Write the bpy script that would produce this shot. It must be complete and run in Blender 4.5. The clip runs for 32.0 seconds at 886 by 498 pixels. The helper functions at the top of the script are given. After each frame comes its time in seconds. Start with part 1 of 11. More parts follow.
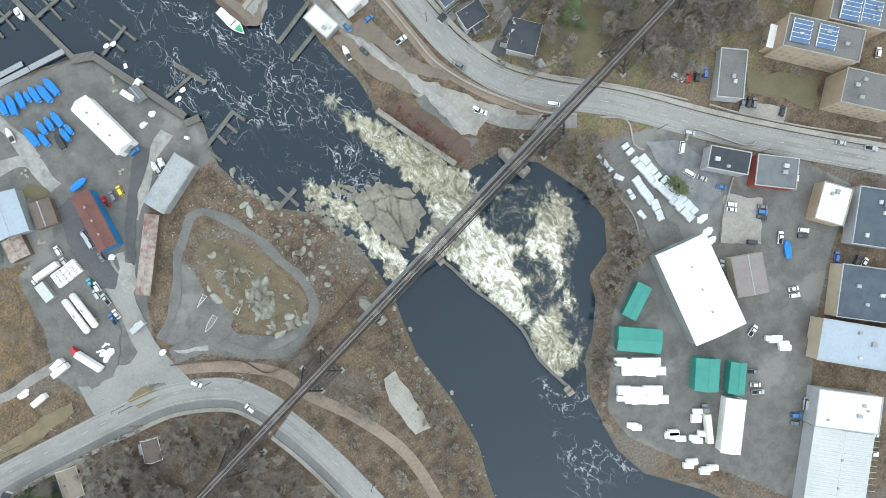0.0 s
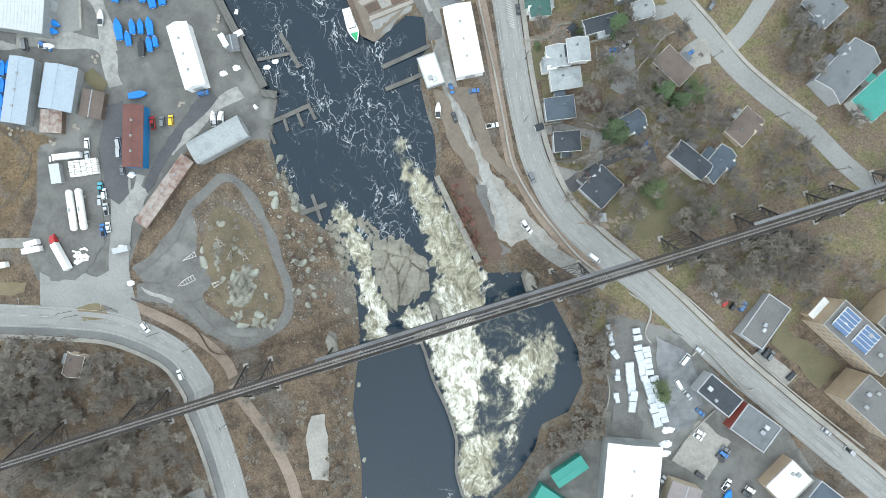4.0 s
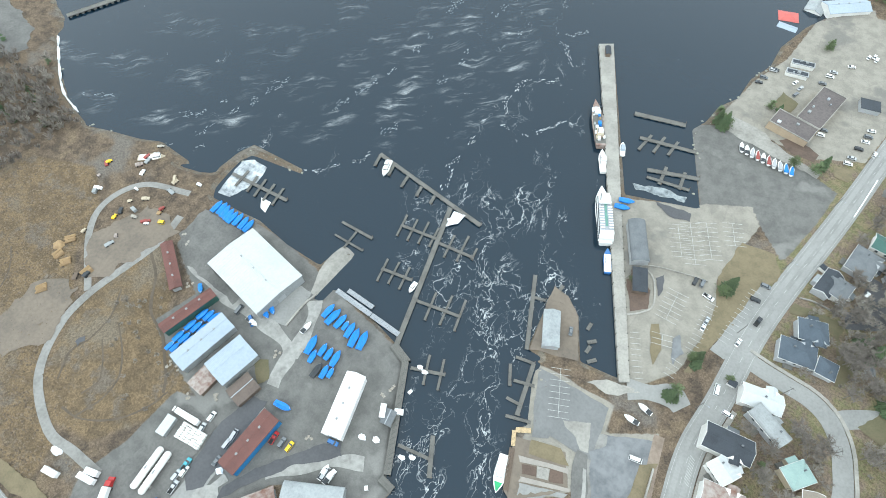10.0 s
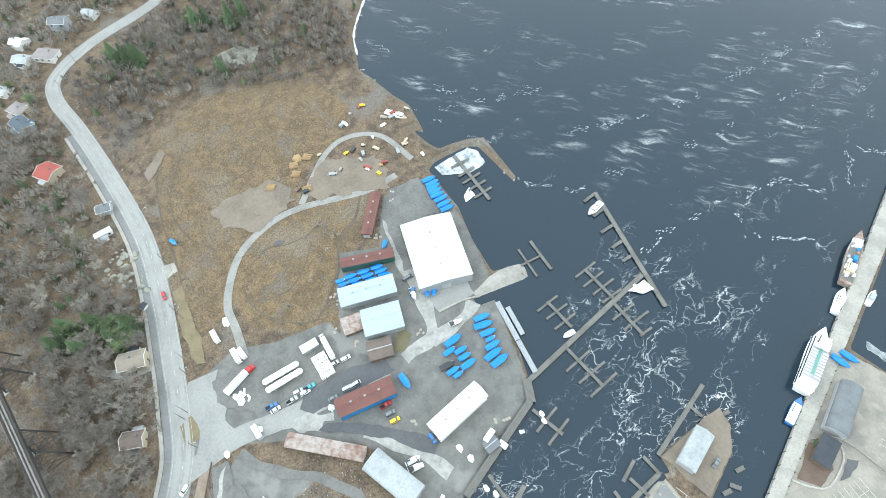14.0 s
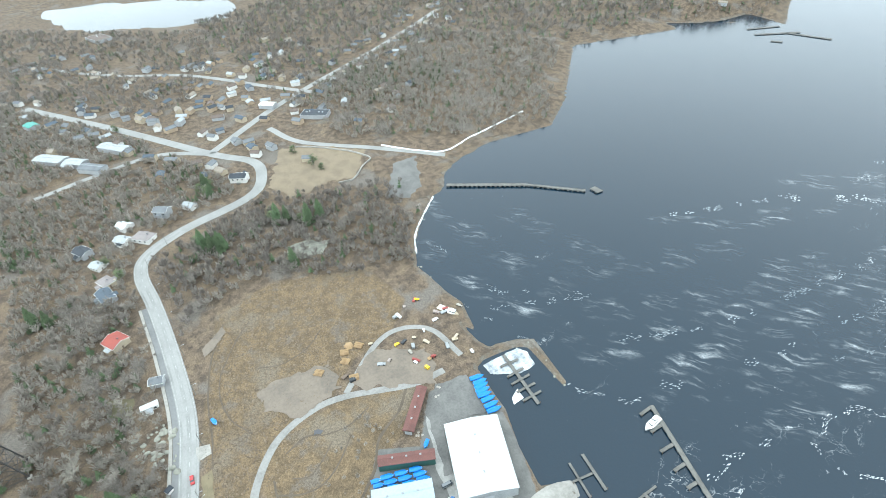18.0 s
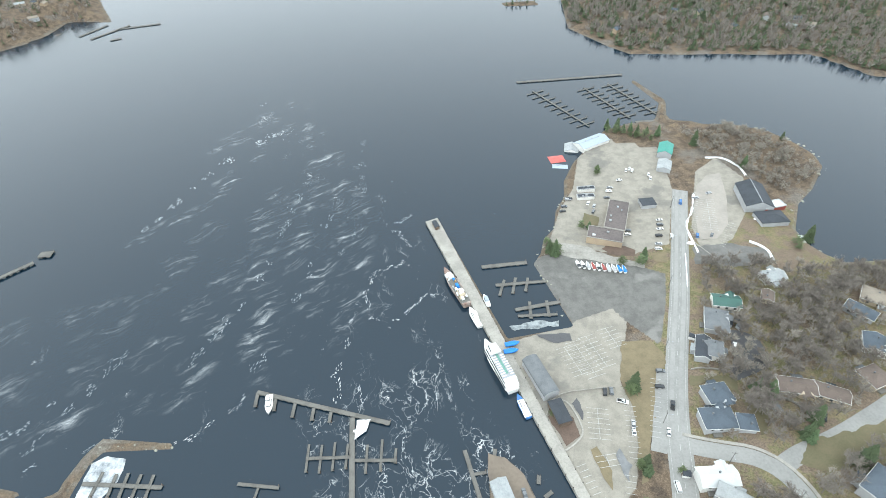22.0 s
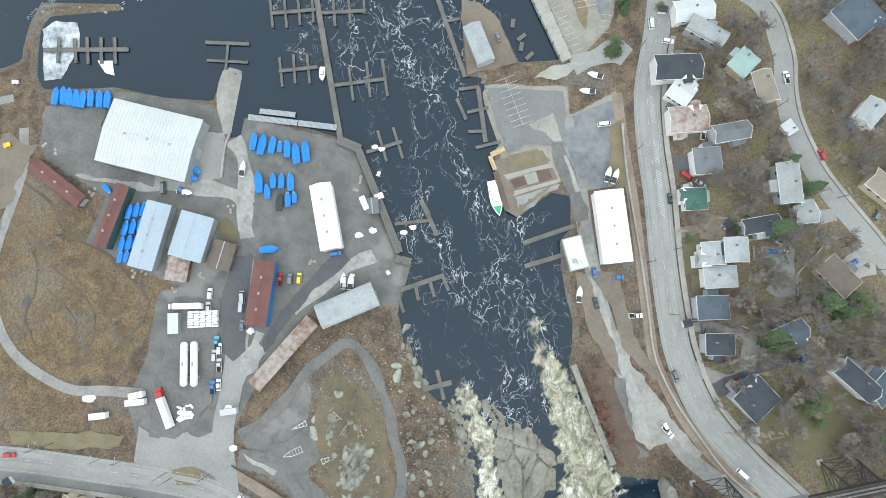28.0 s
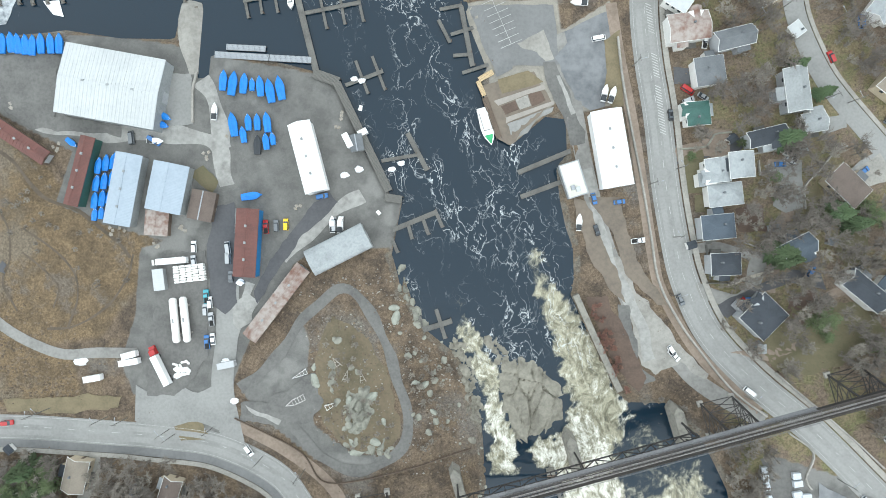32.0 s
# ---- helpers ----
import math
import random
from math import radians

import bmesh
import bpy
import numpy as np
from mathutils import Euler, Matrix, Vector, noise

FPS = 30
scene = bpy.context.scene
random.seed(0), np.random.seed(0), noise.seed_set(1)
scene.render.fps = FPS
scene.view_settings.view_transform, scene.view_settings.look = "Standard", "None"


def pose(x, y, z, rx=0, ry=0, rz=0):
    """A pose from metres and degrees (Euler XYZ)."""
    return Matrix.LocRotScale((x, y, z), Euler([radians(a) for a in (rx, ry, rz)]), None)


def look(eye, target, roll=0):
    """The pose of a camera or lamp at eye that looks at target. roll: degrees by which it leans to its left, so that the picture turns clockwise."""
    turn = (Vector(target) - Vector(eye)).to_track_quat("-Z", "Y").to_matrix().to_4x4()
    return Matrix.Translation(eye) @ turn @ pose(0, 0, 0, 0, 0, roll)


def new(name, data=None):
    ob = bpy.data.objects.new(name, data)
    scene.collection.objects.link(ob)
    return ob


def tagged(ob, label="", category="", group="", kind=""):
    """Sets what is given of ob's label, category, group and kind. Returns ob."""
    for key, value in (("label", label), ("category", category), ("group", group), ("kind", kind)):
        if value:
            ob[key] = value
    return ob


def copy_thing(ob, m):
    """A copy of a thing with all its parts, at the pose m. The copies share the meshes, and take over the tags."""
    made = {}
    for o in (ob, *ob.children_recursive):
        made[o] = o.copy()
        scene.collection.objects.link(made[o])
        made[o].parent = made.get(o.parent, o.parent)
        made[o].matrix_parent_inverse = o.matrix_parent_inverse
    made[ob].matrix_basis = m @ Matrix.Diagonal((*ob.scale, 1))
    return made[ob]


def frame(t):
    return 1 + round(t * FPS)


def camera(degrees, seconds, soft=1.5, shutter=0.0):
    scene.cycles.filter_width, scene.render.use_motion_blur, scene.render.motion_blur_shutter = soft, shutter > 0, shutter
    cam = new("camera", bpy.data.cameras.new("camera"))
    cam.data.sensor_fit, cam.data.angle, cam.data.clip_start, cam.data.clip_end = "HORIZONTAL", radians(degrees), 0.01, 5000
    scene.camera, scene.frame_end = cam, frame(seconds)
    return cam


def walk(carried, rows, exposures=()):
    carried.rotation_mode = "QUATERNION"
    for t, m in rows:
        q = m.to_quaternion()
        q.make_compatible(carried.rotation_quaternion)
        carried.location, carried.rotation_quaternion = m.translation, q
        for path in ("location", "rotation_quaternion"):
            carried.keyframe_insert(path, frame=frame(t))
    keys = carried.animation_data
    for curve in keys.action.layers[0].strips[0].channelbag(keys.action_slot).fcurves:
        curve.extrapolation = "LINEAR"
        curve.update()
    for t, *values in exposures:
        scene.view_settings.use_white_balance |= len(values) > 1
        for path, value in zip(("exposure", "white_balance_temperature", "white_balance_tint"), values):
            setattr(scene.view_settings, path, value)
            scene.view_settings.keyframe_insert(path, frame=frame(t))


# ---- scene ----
# ---- camera ----
cam = camera(79.32, 32.0, 0.92)
PATH = [
    (0.0, -0.00, 0.00, 239.76, -0.05, -0.33, -37.48),
    (0.5, 1.23, 4.27, 239.52, -0.11, -0.35, -37.39),
    (1.0, 2.13, 8.42, 239.31, -0.02, -0.39, -37.20),
    (1.5, 2.71, 12.76, 239.10, 0.06, -0.48, -37.15),
    (2.0, 3.48, 17.28, 238.91, 0.15, -0.54, -37.18),
    (2.5, 4.86, 21.38, 238.85, 0.14, -0.54, -37.17),
    (3.0, 7.85, 25.59, 238.76, -0.04, -0.48, -30.12),
    (3.5, 11.81, 31.63, 238.46, -0.60, -0.35, -18.23),
    (5.5, 14.63, 56.07, 238.40, -1.73, 0.47, 13.36),
    (6.0, 12.20, 62.06, 239.18, -1.76, 0.44, 19.91),
    (6.5, 8.92, 68.21, 239.13, -1.30, 0.30, 23.27),
    (7.0, 5.20, 74.03, 239.19, 0.75, 0.27, 25.49),
    (7.5, 1.42, 79.41, 238.98, 3.23, 0.23, 26.55),
    (8.0, -2.01, 85.12, 238.85, 6.39, 0.42, 26.30),
    (8.5, -5.63, 91.47, 238.91, 12.13, 0.67, 25.98),
    (9.0, -10.21, 97.27, 239.53, 20.79, 0.83, 25.69),
    (9.5, -14.28, 100.54, 240.48, 29.11, 0.81, 26.19),
    (10.0, -17.84, 102.09, 240.89, 29.54, 0.82, 26.25),
    (10.5, -20.65, 102.96, 241.22, 29.72, 0.96, 25.76),
    (11.0, -23.54, 102.90, 241.50, 29.86, 1.13, 25.77),
    (11.5, -26.67, 102.12, 241.15, 30.04, 1.15, 30.35),
    (12.0, -29.15, 100.91, 240.18, 30.49, 1.17, 41.61),
    (12.5, -29.57, 100.51, 239.93, 30.77, 1.33, 49.77),
    (13.0, -29.17, 100.82, 240.11, 30.93, 1.79, 53.01),
    (13.5, -28.49, 101.92, 240.45, 31.18, 2.60, 54.99),
    (15.5, -32.74, 99.58, 246.65, 35.82, 2.77, 59.34),
    (16.0, -32.93, 99.87, 246.65, 39.97, 3.02, 60.07),
    (16.5, -32.99, 100.26, 246.23, 43.88, 3.26, 60.78),
    (17.0, -33.11, 100.30, 246.09, 47.94, 3.36, 61.51),
    (17.5, -32.63, 99.83, 245.84, 51.36, 3.46, 62.07),
    (18.0, -32.06, 99.62, 245.13, 52.21, 3.49, 62.69),
    (18.5, -31.33, 100.95, 243.91, 52.41, 3.80, 63.24),
    (19.0, -29.23, 104.06, 242.24, 51.75, 4.06, 52.41),
    (19.5, -28.86, 103.88, 241.77, 49.68, 3.45, 23.63),
    (20.0, -31.55, 101.49, 241.37, 48.90, 2.56, 5.58),
    (20.5, -32.59, 100.69, 240.67, 48.99, 2.36, 3.28),
    (21.0, -32.75, 100.47, 240.27, 49.02, 2.30, 2.09),
    (21.5, -32.62, 100.20, 239.17, 49.15, 2.29, 1.33),
    (22.0, -32.74, 100.39, 238.16, 49.18, 2.19, 0.52),
    (22.5, -32.90, 100.29, 237.48, 49.19, 2.07, 0.01),
    (23.0, -32.70, 100.00, 236.38, 49.28, 1.94, -0.26),
    (23.5, -32.47, 99.68, 234.94, 49.11, 1.87, -0.51),
    (24.0, -32.63, 99.18, 233.80, 48.32, 1.80, -0.81),
    (24.5, -32.29, 98.61, 232.89, 47.12, 1.81, -1.05),
    (26.5, -32.18, 96.07, 230.49, 27.30, 1.27, -1.99),
    (27.0, -32.16, 95.34, 229.37, 20.42, 1.24, -2.31),
    (27.5, -32.36, 94.19, 228.06, 13.54, 1.16, -2.58),
    (28.0, -32.83, 92.54, 226.57, 5.89, 1.02, -2.88),
    (28.5, -33.80, 90.58, 224.95, -0.79, 0.82, -3.29),
    (29.0, -34.62, 89.41, 223.87, -0.40, 0.59, -3.71),
    (29.5, -35.00, 89.02, 222.61, -0.24, 0.49, -4.04),
    (30.0, -34.87, 88.90, 221.49, -0.14, 0.50, -4.34),
    (30.5, -34.61, 88.93, 220.34, -0.07, 0.56, -4.57),
    (31.0, -34.50, 88.87, 219.01, -0.00, 0.56, -5.11),
    (31.5, -33.82, 89.00, 217.80, 0.03, 0.62, -5.69),
    (32.0, -33.00, 89.12, 216.50, 0.06, 0.59, -6.58),
]
EXPOSURES = [(0, -0.19, 6000, 4), (5.5, -0.02, 5900, 3), (7, 0.04, 5900, 2), (9, 0.07, 5900, 1), (12, 0.18, 6000, 3), (16, 0.46, 5800, 0), (19, 0.46, 5880, 1), (21, 0.3, 6020, 3), (24, 0.16, 6150, 5), (28, -0.1, 6050, 4), (32, -0.1, 6050, 4)]
walk(cam, [(t, pose(x, y, z, rx, ry, rz)) for t, x, y, z, rx, ry, rz in PATH], EXPOSURES)

# ---- world and sun: an overcast day ----
world = bpy.data.worlds.new("overcast_sky")
scene.world = world
world.use_nodes = True
wn = world.node_tree
sky = wn.nodes.new("ShaderNodeTexSky")
sky.sky_type, sky.sun_disc = "NISHITA", False
sky.sun_elevation, sky.sun_rotation = radians(50), radians(200)
sky.air_density, sky.dust_density = 1.0, 4.0
flat = wn.nodes.new("ShaderNodeHueSaturation")
flat.inputs["Saturation"].default_value = 0.15
wn.links.new(sky.outputs[0], flat.inputs["Color"])
cloud = wn.nodes.new("ShaderNodeMix")
cloud.data_type = "RGBA"
cloud.inputs[0].default_value, cloud.inputs[7].default_value = 0.85, (6.3, 6.5, 6.6, 1)
wn.links.new(flat.outputs[0], cloud.inputs[6])
wn.links.new(cloud.outputs[2], wn.nodes["Background"].inputs["Color"])
wn.nodes["Background"].inputs["Strength"].default_value = 0.31
sun = new("sun", bpy.data.lights.new("sun", "SUN"))
sun.data.energy, sun.data.angle, sun.data.color = 0.32, radians(70), (1.0, 0.97, 0.92)
sun.matrix_world = look((-240, -560, 720), (0, 0, 0))

# ---- materials ----
MATS = {}


def ramp_node(nt, stops):
    r = nt.nodes.new("ShaderNodeValToRGB")
    el = r.color_ramp.elements
    while len(el) < len(stops):
        el.new(0.5)
    for e, (p, c) in zip(el, stops):
        e.position, e.color = p, (*c, 1)
    return r


def noise_node(nt, coord, scale, detail=4.0, rough=0.55, stretch=None):
    n = nt.nodes.new("ShaderNodeTexNoise")
    n.inputs["Scale"].default_value, n.inputs["Detail"].default_value, n.inputs["Roughness"].default_value = scale, detail, rough
    if stretch:
        m = nt.nodes.new("ShaderNodeMapping")
        m.inputs["Scale"].default_value = stretch
        nt.links.new(coord, m.inputs["Vector"])
        coord = m.outputs[0]
    nt.links.new(coord, n.inputs["Vector"])
    return n.outputs[0]


def mixed(nt, fac, a, b, mode="MIX"):
    m = nt.nodes.new("ShaderNodeMix")
    m.data_type, m.blend_type = "RGBA", mode
    for sock, v in ((m.inputs[0], fac), (m.inputs[6], a), (m.inputs[7], b)):
        if isinstance(v, bpy.types.NodeSocket):
            nt.links.new(v, sock)
        elif isinstance(v, (int, float)):
            sock.default_value = v
        else:
            sock.default_value = (*v, 1)
    return m.outputs[2]


def maths(nt, op, a, b=0.0, c=0.0, clamp=False):
    m = nt.nodes.new("ShaderNodeMath")
    m.operation, m.use_clamp = op, clamp
    for sock, v in zip(m.inputs, (a, b, c)):
        if isinstance(v, bpy.types.NodeSocket):
            nt.links.new(v, sock)
        else:
            sock.default_value = v
    return m.outputs[0]


def span(nt, v, lo, hi):
    m = nt.nodes.new("ShaderNodeMapRange")
    m.interpolation_type = "SMOOTHSTEP"
    nt.links.new(v, m.inputs[0])
    m.inputs[1].default_value, m.inputs[2].default_value = lo, hi
    return m.outputs[0]


def mat(name, base, dark=None, rough=0.8, metal=0.0, grain=2.0, patch=0.15, bump=0.2, vary=0.0, stretch=None, spec=0.5, ribs=0.0):
    """A surface with two scales of variation between base and dark; vary: spread between objects; ribs: metres between raised seams."""
    m = bpy.data.materials.new(name)
    m.use_nodes = True
    nt = m.node_tree
    b = nt.nodes["Principled BSDF"]
    co = nt.nodes.new("ShaderNodeTexCoord").outputs["Object"]
    dark = dark or tuple(c * 0.6 for c in base)
    n1, n2 = noise_node(nt, co, grain, 5, 0.6, stretch), noise_node(nt, co, patch, 4, 0.6, stretch)
    f = maths(nt, "ADD", maths(nt, "MULTIPLY", span(nt, n1, 0.35, 0.7), 0.45), maths(nt, "MULTIPLY", span(nt, n2, 0.38, 0.68), 0.55))
    col = mixed(nt, f, base, dark)
    if vary:
        rnd = nt.nodes.new("ShaderNodeObjectInfo").outputs["Random"]
        hs = nt.nodes.new("ShaderNodeHueSaturation")
        nt.links.new(col, hs.inputs["Color"])
        nt.links.new(maths(nt, "MULTIPLY_ADD", rnd, vary, 1 - vary / 2), hs.inputs["Value"])
        nt.links.new(maths(nt, "MULTIPLY_ADD", rnd, 0.04 * vary, 0.5 - 0.02 * vary), hs.inputs["Hue"])
        col = hs.outputs[0]
    nt.links.new(col, b.inputs["Base Color"])
    b.inputs["Roughness"].default_value, b.inputs["Metallic"].default_value = rough, metal
    b.inputs["Specular IOR Level"].default_value = spec
    h = n1
    if ribs:
        w = nt.nodes.new("ShaderNodeTexWave")
        w.wave_profile = "SIN"
        w.inputs["Scale"].default_value = 0.314 / ribs
        nt.links.new(co, w.inputs["Vector"])
        h = maths(nt, "ADD", n1, maths(nt, "MULTIPLY", w.outputs[1], 1.5))
    if bump:
        bp = nt.nodes.new("ShaderNodeBump")
        bp.inputs["Strength"].default_value, bp.inputs["Distance"].default_value = bump, 0.1
        nt.links.new(h, bp.inputs["Height"])
        nt.links.new(bp.outputs[0], b.inputs["Normal"])
    MATS[name] = m
    return m


mat("metal_white", (0.5, 0.515, 0.515), (0.42, 0.435, 0.435), 0.5, grain=0.8, patch=0.07, ribs=0.9)
mat("metal_grey", (0.31, 0.325, 0.325), (0.21, 0.22, 0.22), 0.5, grain=1.5, ribs=0.3)
mat("metal_blue", (0.345, 0.4, 0.46), (0.295, 0.345, 0.4), 0.45, grain=0.8, patch=0.1, ribs=0.6)
mat("metal_cobalt", (0.03, 0.2, 0.45), (0.02, 0.13, 0.3), 0.5, ribs=0.3)
mat("metal_red", (0.155, 0.062, 0.05), (0.1, 0.043, 0.036), 0.6, ribs=0.5)
mat("metal_rust", (0.36, 0.32, 0.29), (0.17, 0.085, 0.06), 0.75, grain=0.5, patch=0.12, ribs=0.5)
mat("metal_green", (0.045, 0.12, 0.1), (0.03, 0.075, 0.065), 0.5, ribs=0.3)
mat("metal_teal", (0.05, 0.27, 0.22), (0.04, 0.21, 0.175), 0.5, ribs=0.5)
mat("membrane", (0.8, 0.8, 0.79), (0.7, 0.7, 0.69), 0.6, grain=0.6, bump=0.08)
mat("membrane_cream", (0.68, 0.66, 0.58), (0.55, 0.53, 0.47), 0.7)
mat("wood_brown", (0.16, 0.12, 0.09), (0.09, 0.065, 0.05), 0.8, ribs=0.2)
mat("roof_brown", (0.15, 0.118, 0.1), (0.095, 0.075, 0.064), 0.9, grain=3)
mat("roof_grey", (0.17, 0.18, 0.188), (0.1, 0.107, 0.115), 0.9, grain=3)
mat("roof_dark", (0.05, 0.057, 0.068), (0.028, 0.033, 0.04), 0.85, grain=3)
mat("roof_slate", (0.085, 0.105, 0.13), (0.05, 0.065, 0.082), 0.85, grain=3)
mat("roof_tan", (0.27, 0.235, 0.19), (0.18, 0.155, 0.125), 0.9, grain=3)
mat("roof_gravel", (0.17, 0.165, 0.16), (0.1, 0.1, 0.1), 0.95, grain=1.5, patch=0.1)
mat("siding_white", (0.72, 0.71, 0.68), (0.6, 0.59, 0.56), 0.7)
mat("siding_tan", (0.48, 0.41, 0.3), (0.38, 0.32, 0.24), 0.8)
mat("siding_grey", (0.4, 0.41, 0.42), (0.3, 0.31, 0.32), 0.7)
mat("siding_red", (0.3, 0.07, 0.05), (0.2, 0.05, 0.04), 0.75)
mat("brick", (0.42, 0.33, 0.23), (0.32, 0.25, 0.18), 0.85)
mat("concrete", (0.36, 0.342, 0.306), (0.22, 0.21, 0.19), 0.9, grain=1.2, patch=0.12)
mat("concrete_old", (0.27, 0.255, 0.22), (0.16, 0.15, 0.13), 0.95, grain=0.8, patch=0.2, bump=0.5)
mat("asphalt", (0.285, 0.282, 0.268), (0.205, 0.203, 0.194), 0.9, grain=1.0, patch=0.05, bump=0.15)
mat("asphalt_dark", (0.1, 0.1, 0.105), (0.07, 0.07, 0.075), 0.9, grain=1.0, patch=0.08, bump=0.15)
mat("dirt", (0.27, 0.215, 0.17), (0.18, 0.14, 0.11), 0.95, grain=0.8, patch=0.1, bump=0.4)
mat("gravel_lane", (0.27, 0.262, 0.245), (0.17, 0.163, 0.15), 0.95, grain=0.7, patch=0.1, bump=0.4)
mat("steel", (0.075, 0.07, 0.068), (0.04, 0.037, 0.035), 0.75, metal=0.3)
mat("rail_steel", (0.3, 0.29, 0.28), (0.2, 0.18, 0.17), 0.4, metal=0.9)
mat("ties", (0.07, 0.06, 0.055), (0.04, 0.035, 0.03), 0.9)
mat("galv", (0.36, 0.38, 0.4), (0.28, 0.29, 0.31), 0.5, metal=0.4)
mat("dock_wood", (0.165, 0.16, 0.145), (0.09, 0.087, 0.08), 0.9, grain=1.5, patch=0.2)
mat("rock_wet", (0.275, 0.258, 0.21), (0.12, 0.11, 0.086), 0.7, grain=0.7, patch=0.14, bump=0.8)
mat("asphalt_worn", (0.305, 0.301, 0.287), (0.225, 0.222, 0.212), 0.9, grain=1.0, patch=0.07, bump=0.1, stretch=None)
mat("deck_steel", (0.2, 0.2, 0.205), (0.12, 0.12, 0.125), 0.6, metal=0.3)
mat("roof_mauve", (0.25, 0.222, 0.215), (0.19, 0.168, 0.165), 0.8, ribs=0.6)
mat("trim_white", (0.74, 0.74, 0.72), (0.6, 0.6, 0.58), 0.6)
mat("rock", (0.29, 0.287, 0.24), (0.12, 0.115, 0.095), 0.95, grain=0.5, patch=0.12, bump=0.8)
mat("pane", (0.05, 0.06, 0.07), (0.03, 0.04, 0.05), 0.08, bump=0, spec=0.8)
mat("pane_pale", (0.42, 0.42, 0.4), (0.2, 0.21, 0.22), 0.15, grain=0.8, bump=0)
mat("line_paint", (0.52, 0.52, 0.5), (0.33, 0.33, 0.31), 0.8, grain=2.5, bump=0)
mat("bark", (0.22, 0.2, 0.178), (0.11, 0.098, 0.088), 0.95, grain=4, vary=0.4)
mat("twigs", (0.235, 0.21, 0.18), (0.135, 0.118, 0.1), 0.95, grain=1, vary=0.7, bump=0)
# far copy of twigs, colour lightened so distant woods look soft and less contrasted
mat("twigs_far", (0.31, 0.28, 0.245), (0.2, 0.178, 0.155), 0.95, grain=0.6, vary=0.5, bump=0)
mat("twigs_red", (0.24, 0.13, 0.1), (0.15, 0.08, 0.06), 0.95, grain=1, vary=0.3, bump=0)
mat("needles", (0.085, 0.12, 0.055), (0.045, 0.07, 0.035), 0.9, grain=2, vary=0.5, bump=0)
mat("tarp_blue", (0.02, 0.22, 0.68), (0.015, 0.16, 0.52), 0.45, grain=1.5, patch=0.5, bump=0.5, vary=0.15)
mat("tarp_black", (0.04, 0.045, 0.05), None, 0.6)
mat("gelcoat", (0.82, 0.82, 0.8), (0.7, 0.7, 0.68), 0.25, bump=0.03)
mat("hull_green", (0.05, 0.42, 0.16), None, 0.35, bump=0.03)
mat("hull_red", (0.3, 0.06, 0.05), (0.18, 0.05, 0.04), 0.5)
mat("deck_green", (0.16, 0.32, 0.27), None, 0.7)
mat("tank_white", (0.83, 0.82, 0.79), (0.7, 0.68, 0.63), 0.4, bump=0.03)
mat("wrap_grey", (0.6, 0.63, 0.66), (0.42, 0.45, 0.48), 0.45, grain=1.2, patch=0.5, bump=0.6)
mat("wrap_white", (0.84, 0.85, 0.85), (0.66, 0.67, 0.67), 0.5, grain=1.5, patch=0.6, bump=0.6)
mat("snow", (0.86, 0.87, 0.88), (0.7, 0.71, 0.72), 0.7, grain=0.8, patch=0.2, bump=0.6)
mat("ice", (0.55, 0.58, 0.6), (0.07, 0.085, 0.1), 0.35, grain=0.5, patch=0.16, bump=0.3)
mat("rubber", (0.02, 0.02, 0.02), None, 0.9, bump=0)
for _n, _c in (("white", (0.8, 0.8, 0.79)), ("silver", (0.45, 0.46, 0.47)), ("black", (0.03, 0.032, 0.036)), ("blue", (0.05, 0.16, 0.4)), ("red", (0.4, 0.03, 0.03)), ("grey", (0.16, 0.17, 0.18)), ("yellow", (0.75, 0.5, 0.02)), ("teal", (0.08, 0.35, 0.42))):
    mat("paint_" + _n, _c, tuple(v * 0.9 for v in _c), 0.25, bump=0, spec=0.6)
mat("log_wood", (0.36, 0.25, 0.13), (0.24, 0.16, 0.09), 0.9)
mat("solar_blue", (0.09, 0.155, 0.28), (0.06, 0.11, 0.21), 0.2, grain=0.7, bump=0)
mat("pale_gravel", (0.35, 0.342, 0.32), (0.2, 0.195, 0.182), 0.95, grain=0.5, patch=0.15, bump=0.3)
mat("metal_pale", (0.34, 0.36, 0.365), (0.22, 0.235, 0.24), 0.5, grain=1.0, patch=0.2, ribs=0.5)
mat("roof_faded_teal", (0.3, 0.4, 0.37), (0.22, 0.31, 0.29), 0.8, grain=2)
mat("plank_new", (0.55, 0.42, 0.25), (0.45, 0.33, 0.19), 0.8, ribs=0.15)
mat("grass_dead", (0.2, 0.162, 0.1), (0.135, 0.115, 0.07), 0.95, grain=1.2, patch=0.2, bump=0.5)

mat("roof_coral", (0.52, 0.12, 0.1), (0.4, 0.09, 0.08), 0.6, ribs=0.5)
mat("mound_turf", (0.17, 0.133, 0.088), (0.103, 0.09, 0.057), 0.95, grain=0.9, patch=0.11, bump=0.6)
mat("mulch", (0.135, 0.095, 0.073), (0.085, 0.062, 0.05), 0.95, grain=1.2, patch=0.2, bump=0.5)
mat("lawn_green", (0.148, 0.125, 0.075), (0.105, 0.1, 0.055), 0.95, grain=1.5, patch=0.12, bump=0.5)
mat("asphalt_mid", (0.195, 0.195, 0.192), (0.14, 0.14, 0.138), 0.9, grain=0.8, patch=0.06, bump=0.15)
mat("asphalt_wet", (0.205, 0.21, 0.215), (0.085, 0.09, 0.097), 0.55, grain=0.3, patch=0.06, bump=0.1)
mat("gravel_dark", (0.165, 0.16, 0.15), (0.098, 0.095, 0.09), 0.9, grain=0.9, patch=0.09, bump=0.3)
